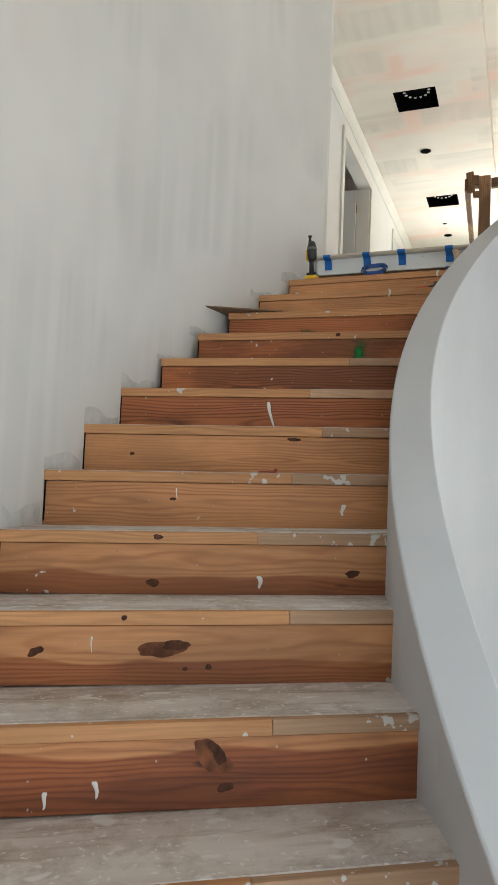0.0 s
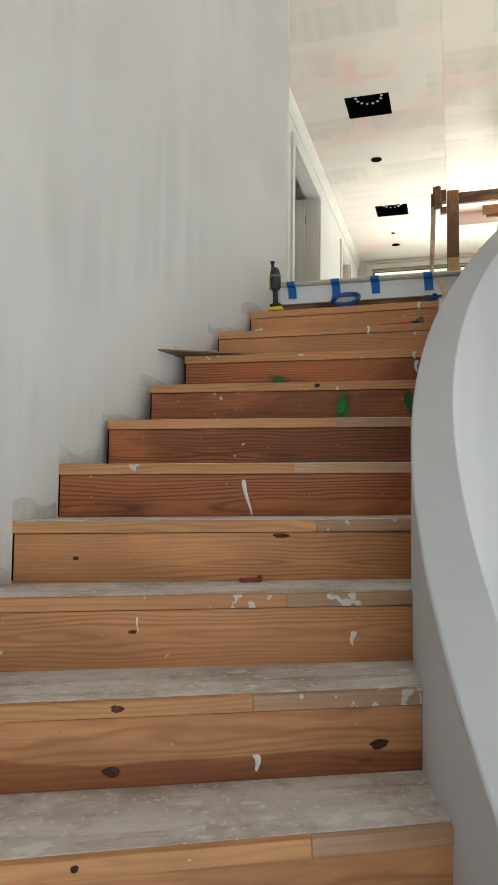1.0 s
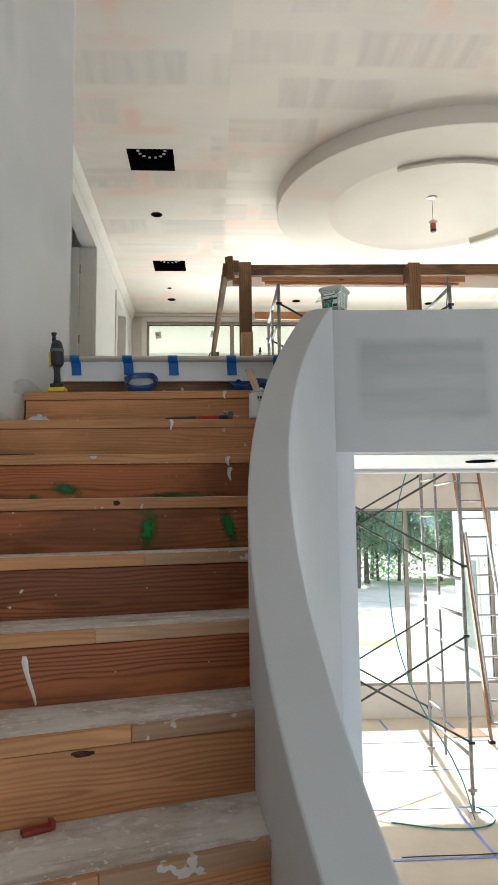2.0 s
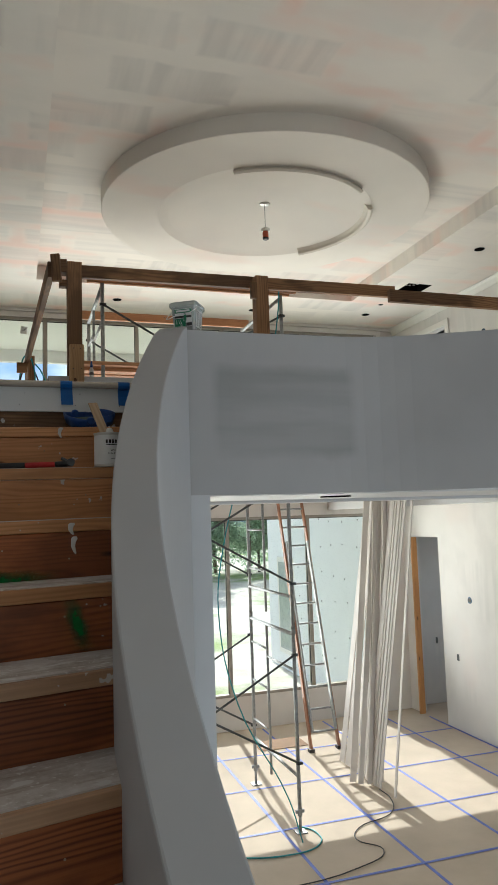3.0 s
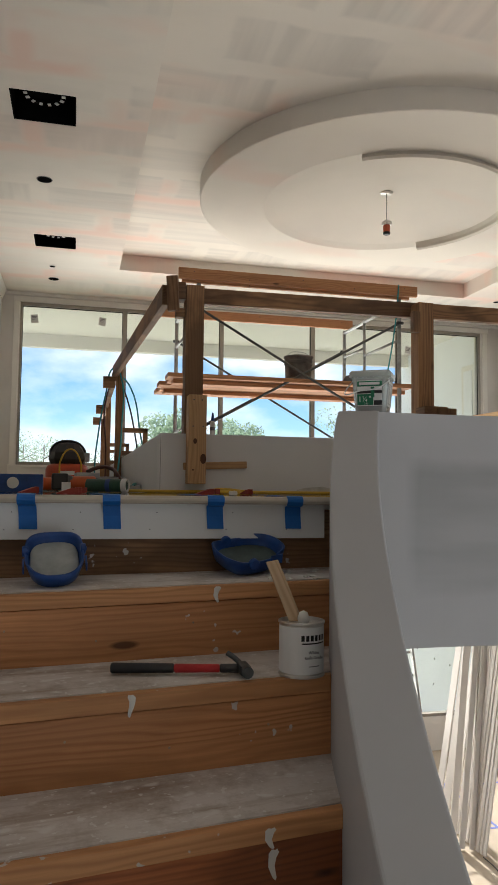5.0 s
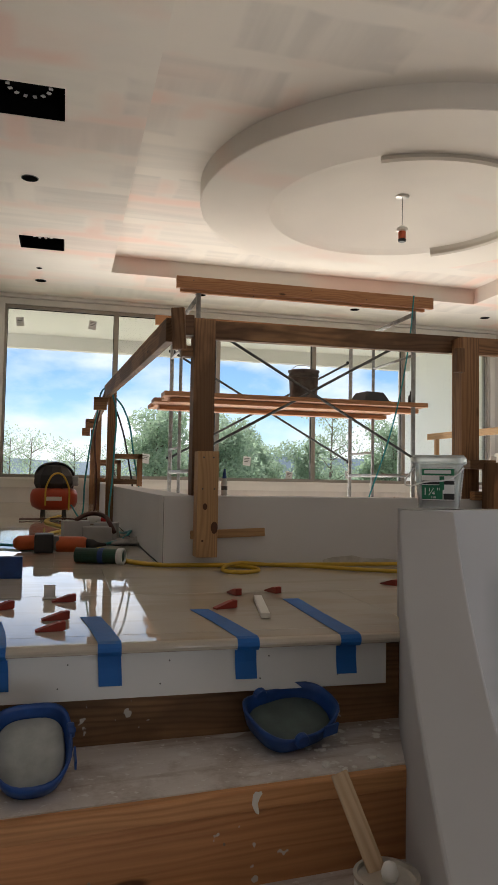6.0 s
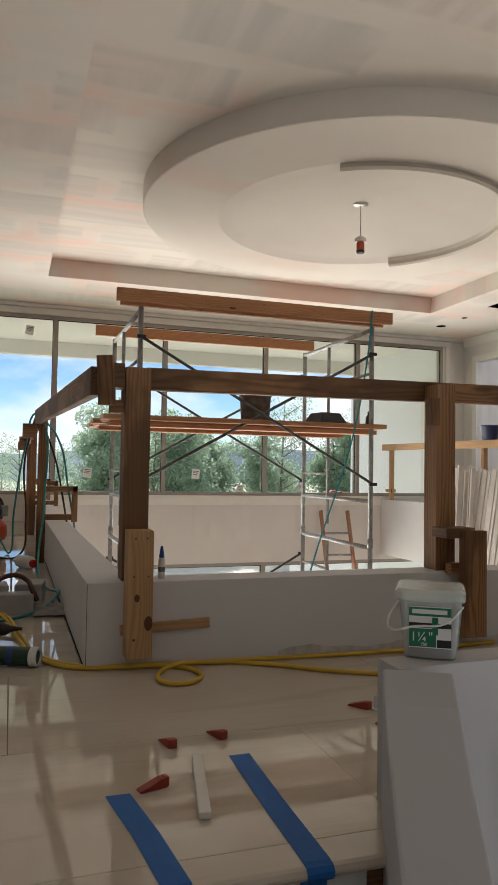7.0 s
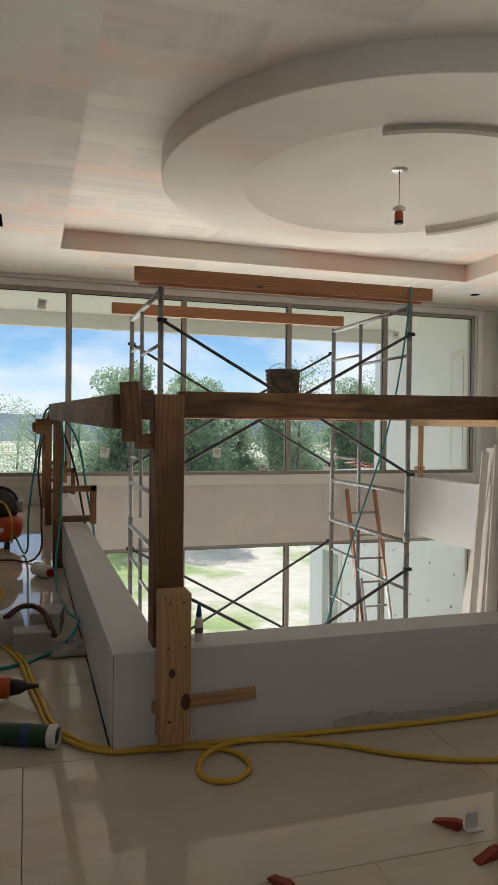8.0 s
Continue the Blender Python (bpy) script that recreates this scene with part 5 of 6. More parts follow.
tagged(hose("power_cord", [(3.63, 9.9, LOW + 0.01), (3.62, 9.6, LOW + 0.01), (3.4, 9.2, LOW + 0.01), (2.9, 9.0, LOW + 0.01), (2.75, 8.75, LOW + 0.01), (2.9, 8.45, LOW + 0.01), (2.5, 8.2, LOW + 0.01), (1.2, 8.1, LOW + 0.01)], 0.006, M_BLACK), "black power cord lying on the lower floor", "cord")
tagged(hose("air_hose", [(2.3, 9.3, LOW + 0.01), (2.42, 9.1, LOW + 0.01), (2.35, 8.8, LOW + 0.01), (1.9, 8.7, LOW + 0.01), (1.3, 8.9, LOW + 0.01)], 0.008, M_TEAL), "teal air hose lying on the lower floor", "hose")
tagged(part("floor_scrap", box(2.75, 11.85, LOW + 0.006, 3.5, 12.3, LOW + 0.01), M_CARD), "flat brown cardboard offcut on the floor", "cardboard")
for y, z, r in ((11.1, -1.98, 0.05), (10.33, 2.03, 0.05)):
    b = thing("wall_box", (5.95, y, z), "round blue electrical box in the plaster wall", "electrical box", "round wall boxes")
    bm = cyl_bm(r, 0, 0.006, 20)
    bm.transform(Matrix.Rotation(-math.pi / 2, 4, "Y"))
    part("rim", bm, plain("blue_pvc_box", (0.02, 0.08, 0.16), 0.5), b, m=Matrix.Translation((5.95, y, z)))
    bm = cyl_bm(r * 0.7, 0, 0.004, 20)
    bm.transform(Matrix.Rotation(-math.pi / 2, 4, "Y"))
    part("hole", bm, M_BLACK, b, m=Matrix.Translation((5.944, y, z)))
for x0, y, z in ((5.944, 11.5, -2.9), (5.944, 12.08, -2.72)):
    b = thing("socket_box", (5.95, y, z), "open rectangular socket box in the plaster wall", "socket box", "socket boxes")
    part("hole", box(x0, y - 0.03, z - 0.05, 5.949, y + 0.03, z + 0.05, 0.002), M_BLACK, b)
b = thing("socket_box", (0.9, 12.99, -3.78), "open rectangular socket box below the window", "socket box", "socket boxes")
part("hole", box(0.86, 12.992, -3.82, 0.94, 12.999, -3.76, 0.002), M_BLACK, b)
b = thing("wall_box", (-1.949, 6.96, 1.95), "round blue electrical box in the hall wall", "electrical box", "round wall boxes")
bm = cyl_bm(0.045, 0, 0.006, 20)
bm.transform(Matrix.Rotation(math.pi / 2, 4, "Y"))
part("hole", bm, M_BLACK, b, m=Matrix.Translation((-1.949, 6.96, 1.95)))
b = thing("switch_box", (-1.949, 10.25, 1.2), "narrow dark switch box in the hall wall", "switch box")
part("hole", box(-1.949, 10.22, 1.15, -1.944, 10.28, 1.26, 0.002), M_BLACK, b)

# ---- ceiling fittings ----
for x0, y0, x1, y1 in HOLES:
    v = thing("ceiling_speaker_box", ((x0 + x1) / 2, (y0 + y1) / 2, CEIL), "open square black fitting box in the ceiling", "ceiling box", "square ceiling boxes")
    bm = bmesh.new()
    box(x0 + 0.001, y0 + 0.001, CEIL + 0.16, x1 - 0.001, y1 - 0.001, CEIL + 0.17, bm=bm)
    for a in ((x0 + 0.001, y0 + 0.001, x0 + 0.008, y1 - 0.001), (x1 - 0.008, y0 + 0.001, x1 - 0.001, y1 - 0.001), (x0 + 0.008, y0 + 0.001, x1 - 0.008, y0 + 0.008), (x0 + 0.008, y1 - 0.008, x1 - 0.008, y1 - 0.001)):
        box(a[0], a[1], CEIL + 0.002, a[2], a[3], CEIL + 0.16, bm=bm)
    part("housing", bm, M_VOID, v)
    c = ((x0 + x1) / 2, (y0 + y1) / 2)
    part("cone", lathe([(0.12, CEIL + 0.12), (0.15, CEIL + 0.10), (0.16, CEIL + 0.16)], 28), M_VOID, v, m=Matrix.Translation((*c, 0)))
    for i in range(14):
        a = i * math.tau / 14
        m = Matrix.Translation((c[0] + 0.135 * math.cos(a), c[1] + 0.135 * math.sin(a), CEIL + 0.1)) @ Matrix.Rotation(a, 4, "Z")
        part("clip", box(-0.014, -0.012, -0.004, 0.014, 0.012, 0.004, 0.002), M_WHITEPLASTIC, v, m=m)
for x, y, r in ((-1.21, 9.05, 0.07), (-1.22, 12.19, 0.07), (-1.22, 11.64, 0.035), (0.8, 12.24, 0.07), (3.02, 12.34, 0.07), (5.0, 12.2, 0.07), (5.07, 9.13, 0.07), (4.98, 11.62, 0.04), (5.05, 6.9, 0.07)):
    c = thing("recessed_can", (x, y, CEIL), "open round hole for a recessed ceiling light", "recessed light", "recessed light cans")
    part("can", lathe([(r, -0.001), (r, -0.004), (r * 0.93, -0.005), (r * 0.9, -0.0015)], 24), M_GREY, c, m=Matrix.Translation((x, y, CEIL)))
    part("hole", cyl_bm(r * 0.88, -0.0052, -0.0005, 24), M_VOID, c, m=Matrix.Translation((x, y, CEIL)))
tagged(part("lower_recessed_can", cyl_bm(0.09, -0.506, -0.501, 24), M_VOID, m=Matrix.Translation((1.1, 5.35, 0))), "round recessed light hole under the gallery", "recessed light")
lamp = thing("pendant_socket", (2.04, 8.93, 2.96), "bare orange lamp socket hanging from a ceiling canopy", "pendant lamp")
cz = 2.961
part("canopy", lathe([(0.06, -0.014), (0.062, -0.008), (0.062, -0.002), (0.02, 0.0)], 24), M_TIN, lamp, m=Matrix.Translation((2.04, 8.93, cz)), smooth=True)
rod("wire", (2.04, 8.93, cz - 0.01), (2.04, 8.93, cz - 0.29), 0.003, M_BRACE, lamp)
part("holder", lathe([(0.045, -0.33), (0.05, -0.325), (0.05, -0.30), (0.02, -0.28)], 16), M_TIN, lamp, m=Matrix.Translation((2.04, 8.93, cz)))
part("socket", lathe([(0.03, -0.40), (0.034, -0.395), (0.034, -0.335), (0.03, -0.33)], 16), M_BULB, lamp, m=Matrix.Translation((2.04, 8.93, cz)))
part("collar", lathe([(0.028, -0.425), (0.034, -0.42), (0.036, -0.402), (0.03, -0.40)], 16), M_BLACK, lamp, m=Matrix.Translation((2.04, 8.93, cz)))

# ---- stickers on the panes ----
for x, z, w, row in ((0.22, 0.62, 0.11, 1), (1.68, 0.62, 0.11, 1), (2.32, 0.42, 0.10, 1), (-1.5, 2.42, 0.1, 1), (-0.55, 2.44, 0.1, 1), (4.3, 2.3, 0.1, 1), (3.25, 0.45, 0.1, 1)):
    s = thing("pane_sticker", (x, 13.065, z), "small white maker's label stuck on the window pane", "label", "pane labels")
    m = Matrix.Translation((x, 13.066, z)) @ Matrix.Rotation(radians(8 * math.sin(x * 9)), 4, "Y")
    part("paper", box(-w / 2, -0.001, -w * 0.6, w / 2, 0.001, w * 0.6), M_LABEL, s, m=m)
    for i in range(3):
        part("print_bar", box(-w * 0.36, -0.002, w * (0.3 - 0.2 * i), w * (0.36 - 0.1 * i), -0.0012, w * (0.38 - 0.2 * i)), M_GREY, s, m=m)


# ---- things on the upper floor ----
def tape_strip(x, y1, slip):
    """Blue tape from the floor over its edge and down the board."""
    t = thing("tape_strip", (x, 4.68, 0), "strip of blue masking tape over the floor edge", "tape", "blue tape strips")
    bm = bmesh.new()
    w = 0.025
    line = [(x + slip, y1, 0.002), (x + slip * 0.4, (y1 + 4.68) / 2, 0.0022), (x, 4.675, 0.0025), (x, 4.660, 0.0005), (x, 4.6535, -0.008), (x, 4.6535, -0.016), (x + 0.001, 4.664, -0.027), (x + 0.002, 4.690, -0.032), (x + 0.004, 4.695, -0.06), (x + 0.006, 4.6935, -0.098)]
    rows = [(bm.verts.new((a - w, b, c)), bm.verts.new((a + w, b - 0.001, c + 0.0005 * (-1) ** i))) for i, (a, b, c) in enumerate(line)]
    for p, q in zip(rows, rows[1:]):
        bm.faces.new((p[0], p[1], q[1], q[0]))
    ob = part("tape", bm, M_BLUETAPE, t)
    sol = ob.modifiers.new("thickness", "SOLIDIFY")
    sol.thickness = 0.0008
    return t


for x, y1, slip in ((-1.27, 4.86, -0.02), (-1.0, 4.93, -0.03), (-0.765, 4.96, -0.03), (-0.46, 5.02, -0.045), (-0.215, 5.15, 0.012)):
    tape_strip(x, y1, slip)


def wedge(x, y, turn, up=False):
    t = thing("levelling_wedge", (x, y, 0), "dark red plastic tile levelling wedge lying on the floor", "wedge", "tile levelling wedges")
    bm = bmesh.new()
    side = [(-0.04, 0), (0.035, 0), (0.035, 0.022), (0.02, 0.024), (-0.04, 0.004)]
    a = [bm.verts.new((u, -0.013, v)) for u, v in side]
    b = [bm.verts.new((u, 0.013, v)) for u, v in side]
    for i in range(5):
        j = (i + 1) % 5
        bm.faces.new((a[i], a[j], b[j], b[i]))
    bm.faces.new(a[::-1])
    bm.faces.new(b)
    m = Matrix.Translation((x, y, 0.001)) @ Matrix.Rotation(radians(turn), 4, "Z") @ Matrix.Scale(0.82, 4)
    body = part("body", bm, M_RED, t, m=m)
    part("grip", box(0.028, -0.012, 0.001, 0.041, 0.012, 0.026, 0.003), M_RED, body, m=m)
    return t


for x, y, turn in ((-0.35, 5.26, -78), (-0.22, 5.28, -72), (-0.43, 5.03, 15), (0.23, 5.38, -55), (0.24, 5.24, 10), (-0.86, 5.2, 5), (-0.88, 4.94, 8), (-0.89, 4.81, 6), (-1.02, 5.1, 30), (0.4, 5.3, 80)):
    wedge(x, y, turn)
for x, y in ((0.275, 5.35), (-0.9, 5.26)):
    clip = thing("levelling_clip", (x, y, 0), "small white tile levelling clip on the floor", "clip", "tile levelling clips")
    part("base", box(x - 0.02, y - 0.015, 0.001, x + 0.02, y + 0.015, 0.004, 0.001), M_WHITEPLASTIC, clip)
    part("stem", box(x - 0.016, y - 0.001, 0.004, x + 0.016, y + 0.001, 0.04, 0.0005), M_WHITEPLASTIC, clip)
tagged(beam("shim_stick", (-0.305, 5.15, 0.008), (-0.36, 4.87, 0.008), 0.024, 0.014, M_TRIM), "short white painted shim stick on the floor", "stick")
Z = 0.008
CORD = [(-0.9, 9.6, Z), (-1.0, 8.8, Z), (-0.85, 8.0, Z), (-0.95, 7.5, Z), (-0.75, 6.9, Z), (-0.68, 6.4, Z), (-0.62, 6.12, Z), (-0.5, 5.97, Z), (-0.36, 5.945, Z), (-0.2, 5.91, Z), (-0.13, 5.82, Z), (-0.16, 5.73, Z), (-0.235, 5.715, Z), (-0.27, 5.79, Z), (-0.2, 5.88, Z + 0.012), (-0.03, 5.92, Z), (0.14, 5.84, Z), (0.3, 5.72, Z), (0.55, 5.62, Z), (0.95, 5.68, Z), (1.6, 5.82, Z), (2.6, 5.75, Z)]
tagged(hose("yellow_cable", CORD, 0.0075, M_CORD), "yellow extension cord looped across the tiled floor", "cord")
# its other strand runs beside it and skips the loop
tagged(hose("yellow_cable", [(x + 0.016, y + 0.014, z) for x, y, z in CORD[:9]] + [(0.1, 5.925, Z), (0.6, 5.90, Z), (1.1, 5.925, Z)], 0.0075, M_CORD), "yellow extension cord looped across the tiled floor", "cord")

comp = thing("air_compressor", (-0.95, 9.75, 0), "red pancake air compressor with a black motor cover", "air compressor")
cm = Matrix.Translation((-0.95, 9.75, 0))
part("tank", lathe([(0.02, 0.05), (0.14, 0.055), (0.19, 0.085), (0.205, 0.13), (0.205, 0.19), (0.19, 0.23), (0.14, 0.255), (0.02, 0.26)], 36), M_TANK, comp, m=cm, smooth=True)
part("motor_cover", lathe([(0.16, 0.245), (0.185, 0.29), (0.175, 0.36), (0.14, 0.41), (0.12, 0.44), (0.06, 0.465), (0.02, 0.468)], 11), M_BLACK, comp, m=cm)
part("pump_head", box(-0.82, 9.68, 0.27, -0.74, 9.8, 0.36, 0.012), M_STEEL, comp)
part("badge", box(-1.02, 9.543, 0.14, -0.88, 9.549, 0.175, 0.002), M_LABEL, comp, "plain white maker's bar")
for a in (45, 135, 225, 315):
    x, y = -0.95 + 0.13 * math.cos(radians(a)), 9.75 + 0.13 * math.sin(radians(a))
    part("foot", cyl_bm(0.022, 0.0, 0.07, 10, 0.016), M_BLACK, comp, m=Matrix.Translation((x, y, 0)))
hose("handle", [(-1.09, 9.72, 0.24), (-1.1, 9.7, 0.4), (-0.95, 9.68, 0.47), (-0.8, 9.7, 0.4), (-0.8, 9.72, 0.24)], 0.011, M_BLACK, comp)
hose("coiled_cord", [(-1.02, 9.55, 0.1), (-1.0, 9.5, 0.3), (-0.92, 9.48, 0.38), (-0.84, 9.5, 0.3), (-0.82, 9.53, 0.06)], 0.008, M_CORD, comp)


def air_hose(pts, mat, label, r=0.007):
    tagged(hose("air_hose", pts, r, mat), label, "hose", "air hoses")


air_hose([(-0.8, 9.6, 0.1), (-0.72, 9.3, 0.02), (-0.7, 9.05, 0.35), (-0.63, 8.88, 0.85), (-0.57, 8.8, 1.06), (-0.52, 8.74, 1.0), (-0.5, 8.72, 0.5), (-0.55, 8.3, 0.06), (-0.52, 7.6, 0.012), (-0.5, 7.15, 0.05), (-0.6, 6.95, 0.012), (-0.9, 6.75, 0.012), (-1.3, 6.9, 0.012)], M_TEAL, "teal air hose hung over the rail and along the floor")
air_hose([(-0.55, 8.85, 1.05), (-0.42, 8.86, 0.9), (-0.33, 8.84, 0.5), (-0.27, 8.8, 0.1), (-0.26, 8.8, -0.3)], M_TEAL, "teal air hose hanging into the open well")
air_hose([(-0.56, 8.82, 1.05), (-0.45, 8.84, 0.8), (-0.36, 8.83, 0.4), (-0.3, 8.8, 0.0)], M_BLACK, "black air hose hanging into the open well")
air_hose([(-0.57, 8.83, 1.04), (-0.64, 8.86, 0.7), (-0.62, 8.9, 0.3), (-0.66, 9.0, 0.03), (-0.85, 9.1, 0.012), (-1.2, 9.0, 0.012)], M_DARKHOSE, "dark red air hose hung over the rail")

grind = thing("angle_grinder", (-0.82, 6.46, 0), "orange and black cordless power tool lying down", "power tool")
gm = Matrix.Translation((-0.83, 6.47, 0.045)) @ Matrix.Rotation(radians(-8), 4, "Z") @ Matrix.Rotation(math.pi / 2, 4, "Y")
part("body", lathe([(0.028, -0.07), (0.036, -0.06), (0.036, 0.06), (0.028, 0.07)], 16), M_ORANGE, grind, m=gm, smooth=True)
part("nose", lathe([(0.028, 0.071), (0.024, 0.1), (0.012, 0.12), (0.005, 0.16)], 14), M_BLACK, grind, m=gm, smooth=True)
part("battery", box(-0.99, 6.43, 0.008, -0.905, 6.52, 0.095, 0.012), M_BLACK, grind)
part("grip", box(-0.92, 6.445, 0.02, -0.88, 6.5, 0.085, 0.015), M_GREY, grind)
grind2 = thing("cordless_drill", (-1.02, 6.62, 0), "orange cordless drill lying on its side", "power tool")
gm = Matrix.Translation((-1.0, 6.63, 0.04)) @ Matrix.Rotation(radians(20), 4, "Z") @ Matrix.Rotation(math.pi / 2, 4, "Y")
part("body", lathe([(0.02, -0.09), (0.034, -0.07), (0.034, 0.04), (0.022, 0.07), (0.02, 0.11)], 14), M_ORANGE, grind2, m=gm, smooth=True)
part("handle", box(-1.06, 6.66, 0.012, -1.01, 6.77, 0.062, 0.012), M_BLACK, grind2)

cart = thing("adhesive_cartridge", (-0.71, 6.09, 0), "dark green adhesive cartridge with a white end cap", "cartridge")
m, n = along((-0.81, 6.13, 0.033), (-0.63, 6.05, 0.033))
m = m @ Matrix.Rotation(math.pi / 2, 4, "Y")
part("tube", cyl_bm(0.031, -n / 2, n / 2, 24), M_GREEN, cart, m=m, smooth=False)
part("end_cap", lathe([(0.0315, n / 2 - 0.02), (0.033, n / 2 - 0.018), (0.033, n / 2 + 0.006), (0.026, n / 2 + 0.007), (0.025, n / 2 - 0.004)], 24), M_WHITEPLASTIC, cart, m=m)
part("label_band", lathe([(0.0312, 0.0), (0.0318, 0.001), (0.0318, 0.022), (0.0312, 0.023)], 24), plain("blue_label_band", (0.02, 0.05, 0.18), 0.5), cart, m=m)
for x, y, w, d, h, turn in ((-0.80, 7.15, 0.14, 0.16, 0.11, 5), (-0.69, 7.02, 0.15, 0.12, 0.085, 0), (-0.62, 7.32, 0.13, 0.2, 0.09, -8)):
    b = thing("carton", (x, y, 0), "small plain grey-white cardboard carton on the floor", "carton", "small cartons")
    m = Matrix.Translation((x, y, 0.001)) @ Matrix.Rotation(radians(turn), 4, "Z")
    part("box", box(-w / 2, -d / 2, 0, w / 2, d / 2, h, 0.003), M_CARTON, b, m=m)
    part("flap", box(-w / 2 + 0.004, -d / 2 + 0.004, h + 0.0005, w / 2 - 0.004, -0.002, h + 0.0025), M_CARTON, b, m=m)
cup = thing("cap_and_strap", (-0.71, 7.14, 0.11), "dark red tool strap lying over the cartons", "strap")
hose("strap", [(-0.8, 7.1, 0.118), (-0.72, 7.16, 0.15), (-0.65, 7.1, 0.14), (-0.62, 7.0, 0.1), (-0.6, 6.97, 0.06)], 0.012, M_DARKHOSE, cup)
bm = bmesh.new()
n = 14
g = [[bm.verts.new((-0.62 + 0.2 * i / n, 6.86 + 0.22 * j / n, 0.012 + 0.045 * max(0, noise.noise(Vector((i * 0.35, j * 0.33, 2.0))) + 0.35) * math.sin(math.pi * i / n) * math.sin(math.pi * j / n))) for j in range(n + 1)] for i in range(n + 1)]
for i in range(n):
    for j in range(n):
        bm.faces.new((g[i][j], g[i + 1][j], g[i + 1][j + 1], g[i][j + 1]))
rag = tagged(part("rag", bm, M_CLOTH, smooth=True), "crumpled grey cleaning rag on the floor", "rag")
rag.modifiers.new("thickness", "SOLIDIFY").thickness = 0.006
jar = thing("bottle", (-0.62, 8.45, 0.04), "clear spray bottle with a red cap lying down", "bottle")
jm = Matrix.Translation((-0.62, 8.5, 0.045)) @ Matrix.Rotation(radians(25), 4, "Z") @ Matrix.Rotation(math.pi / 2, 4, "X")
part("body", lathe([(0.03, -0.09), (0.042, -0.08), (0.042, 0.06), (0.024, 0.09)], 20), M_WHITEPLASTIC, jar, m=jm, smooth=True)
part("cap", lathe([(0.023, 0.091), (0.025, 0.095), (0.025, 0.12), (0.02, 0.122)], 16), M_BRIGHTRED, jar, m=jm)
level = thing("spirit_level", (-1.2, 5.72, 0), "blue box spirit level lying on edge", "spirit level")
part("body", box(-1.75, 5.69, 0.0, -1.0, 5.73, 0.075, 0.004), M_PAD, level)
for x in (-1.12, -1.4):
    vm = Matrix.Translation((x, 5.688, 0.038)) @ Matrix.Rotation(math.pi / 2, 4, "X")
    part("vial", lathe([(0.022, 0), (0.024, 0.003), (0.024, 0.005), (0.012, 0.006)], 20), M_LABEL, level, m=vm)
glue = thing("glue_bottle", (-0.216, 6.03, 0.285), "small glue bottle with a blue nozzle on the half wall", "glue bottle")
part("body", lathe([(0.014, 0), (0.016, 0.004), (0.016, 0.075), (0.009, 0.09)], 16), M_LABEL, glue, m=Matrix.Translation((-0.216, 6.03, 0.285)) @ Matrix.Scale(0.8, 4), smooth=True)
part("nozzle", lathe([(0.011, 0.091), (0.012, 0.095), (0.005, 0.14), (0.003, 0.142)], 12), M_PAD, glue, m=Matrix.Translation((-0.216, 6.03, 0.285)) @ Matrix.Scale(0.8, 4), smooth=True)
part("label_band", lathe([(0.0162, 0.03), (0.0167, 0.031), (0.0167, 0.05), (0.0162, 0.051)], 16), M_GREY, glue, m=Matrix.Translation((-0.216, 6.03, 0.285)) @ Matrix.Scale(0.8, 4))


def lettering(text, size, m, material, parent):
    cu = bpy.data.curves.new("lettering", "FONT")
    cu.body, cu.size, cu.extrude, cu.align_x = text, size, 0.0003, "CENTER"
    cu.materials.append(material)
    return place("lettering", cu, parent, m=m)


# the clear tub of screws on the wall's end
tub = thing("screw_tub", (0.125, 4.865, 0.287), "clear plastic tub half full of backer board screws", "screw tub")
tm = Matrix.Translation((0.127, 4.862, 0.2875)) @ Matrix.Rotation(radians(-33), 4, "Z")


part("body", loft([rounded(0.052, 0.014, 0.0), rounded(0.0635, 0.016, 0.125), rounded(0.0625, 0.016, 0.125), rounded(0.0512, 0.014, 0.003)]), M_CLEAR, tub, m=tm)
part("lid", loft([rounded(0.069, 0.018, 0.118), rounded(0.071, 0.018, 0.122), rounded(0.071, 0.018, 0.136), rounded(0.066, 0.016, 0.142)]), M_CLEAR, tub, m=tm)
part("screws", loft([rounded(0.0505, 0.012, 0.004), rounded(0.0525, 0.012, 0.026), rounded(0.04, 0.012, 0.03)]), M_SCREWS, tub, "heap of red zinc screws", m=tm)
tilt = Matrix.Rotation(math.atan2(0.0115, 0.125), 4, "X")
face = tm @ Matrix.Translation((0, -0.0525, 0)) @ Matrix.Rotation(math.pi / 2, 4, "X") @ Matrix.Rotation(math.atan2(0.0115, 0.125), 4, "X")
lab = part("label", box(-0.042, 0.022, 0.0006, 0.042, 0.108, 0.0014), M_LABEL, tub, m=face)
part("band", box(-0.042, 0.088, 0.0015, 0.042, 0.106, 0.0019), M_LABELGREEN, lab, m=face)
part("name_bar", box(-0.036, 0.093, 0.002, 0.034, 0.102, 0.0023), M_LABEL, lab, m=face)
part("panel", box(-0.042, 0.024, 0.0015, 0.012, 0.062, 0.0019), M_LABELGREEN, lab, m=face)
part("panel", box(-0.042, 0.064, 0.0015, 0.042, 0.074, 0.0019), M_INK, lab, m=face)
part("panel", box(0.014, 0.024, 0.0015, 0.042, 0.04, 0.0019), M_INK, lab, m=face)
part("picture", box(0.004, 0.05, 0.002, 0.016, 0.086, 0.0024, 0.001), M_LABELGREEN, lab, m=face)
lettering('1¼"', 0.027, face @ Matrix.Translation((-0.017, 0.036, 0.0021)), M_LABEL, lab)
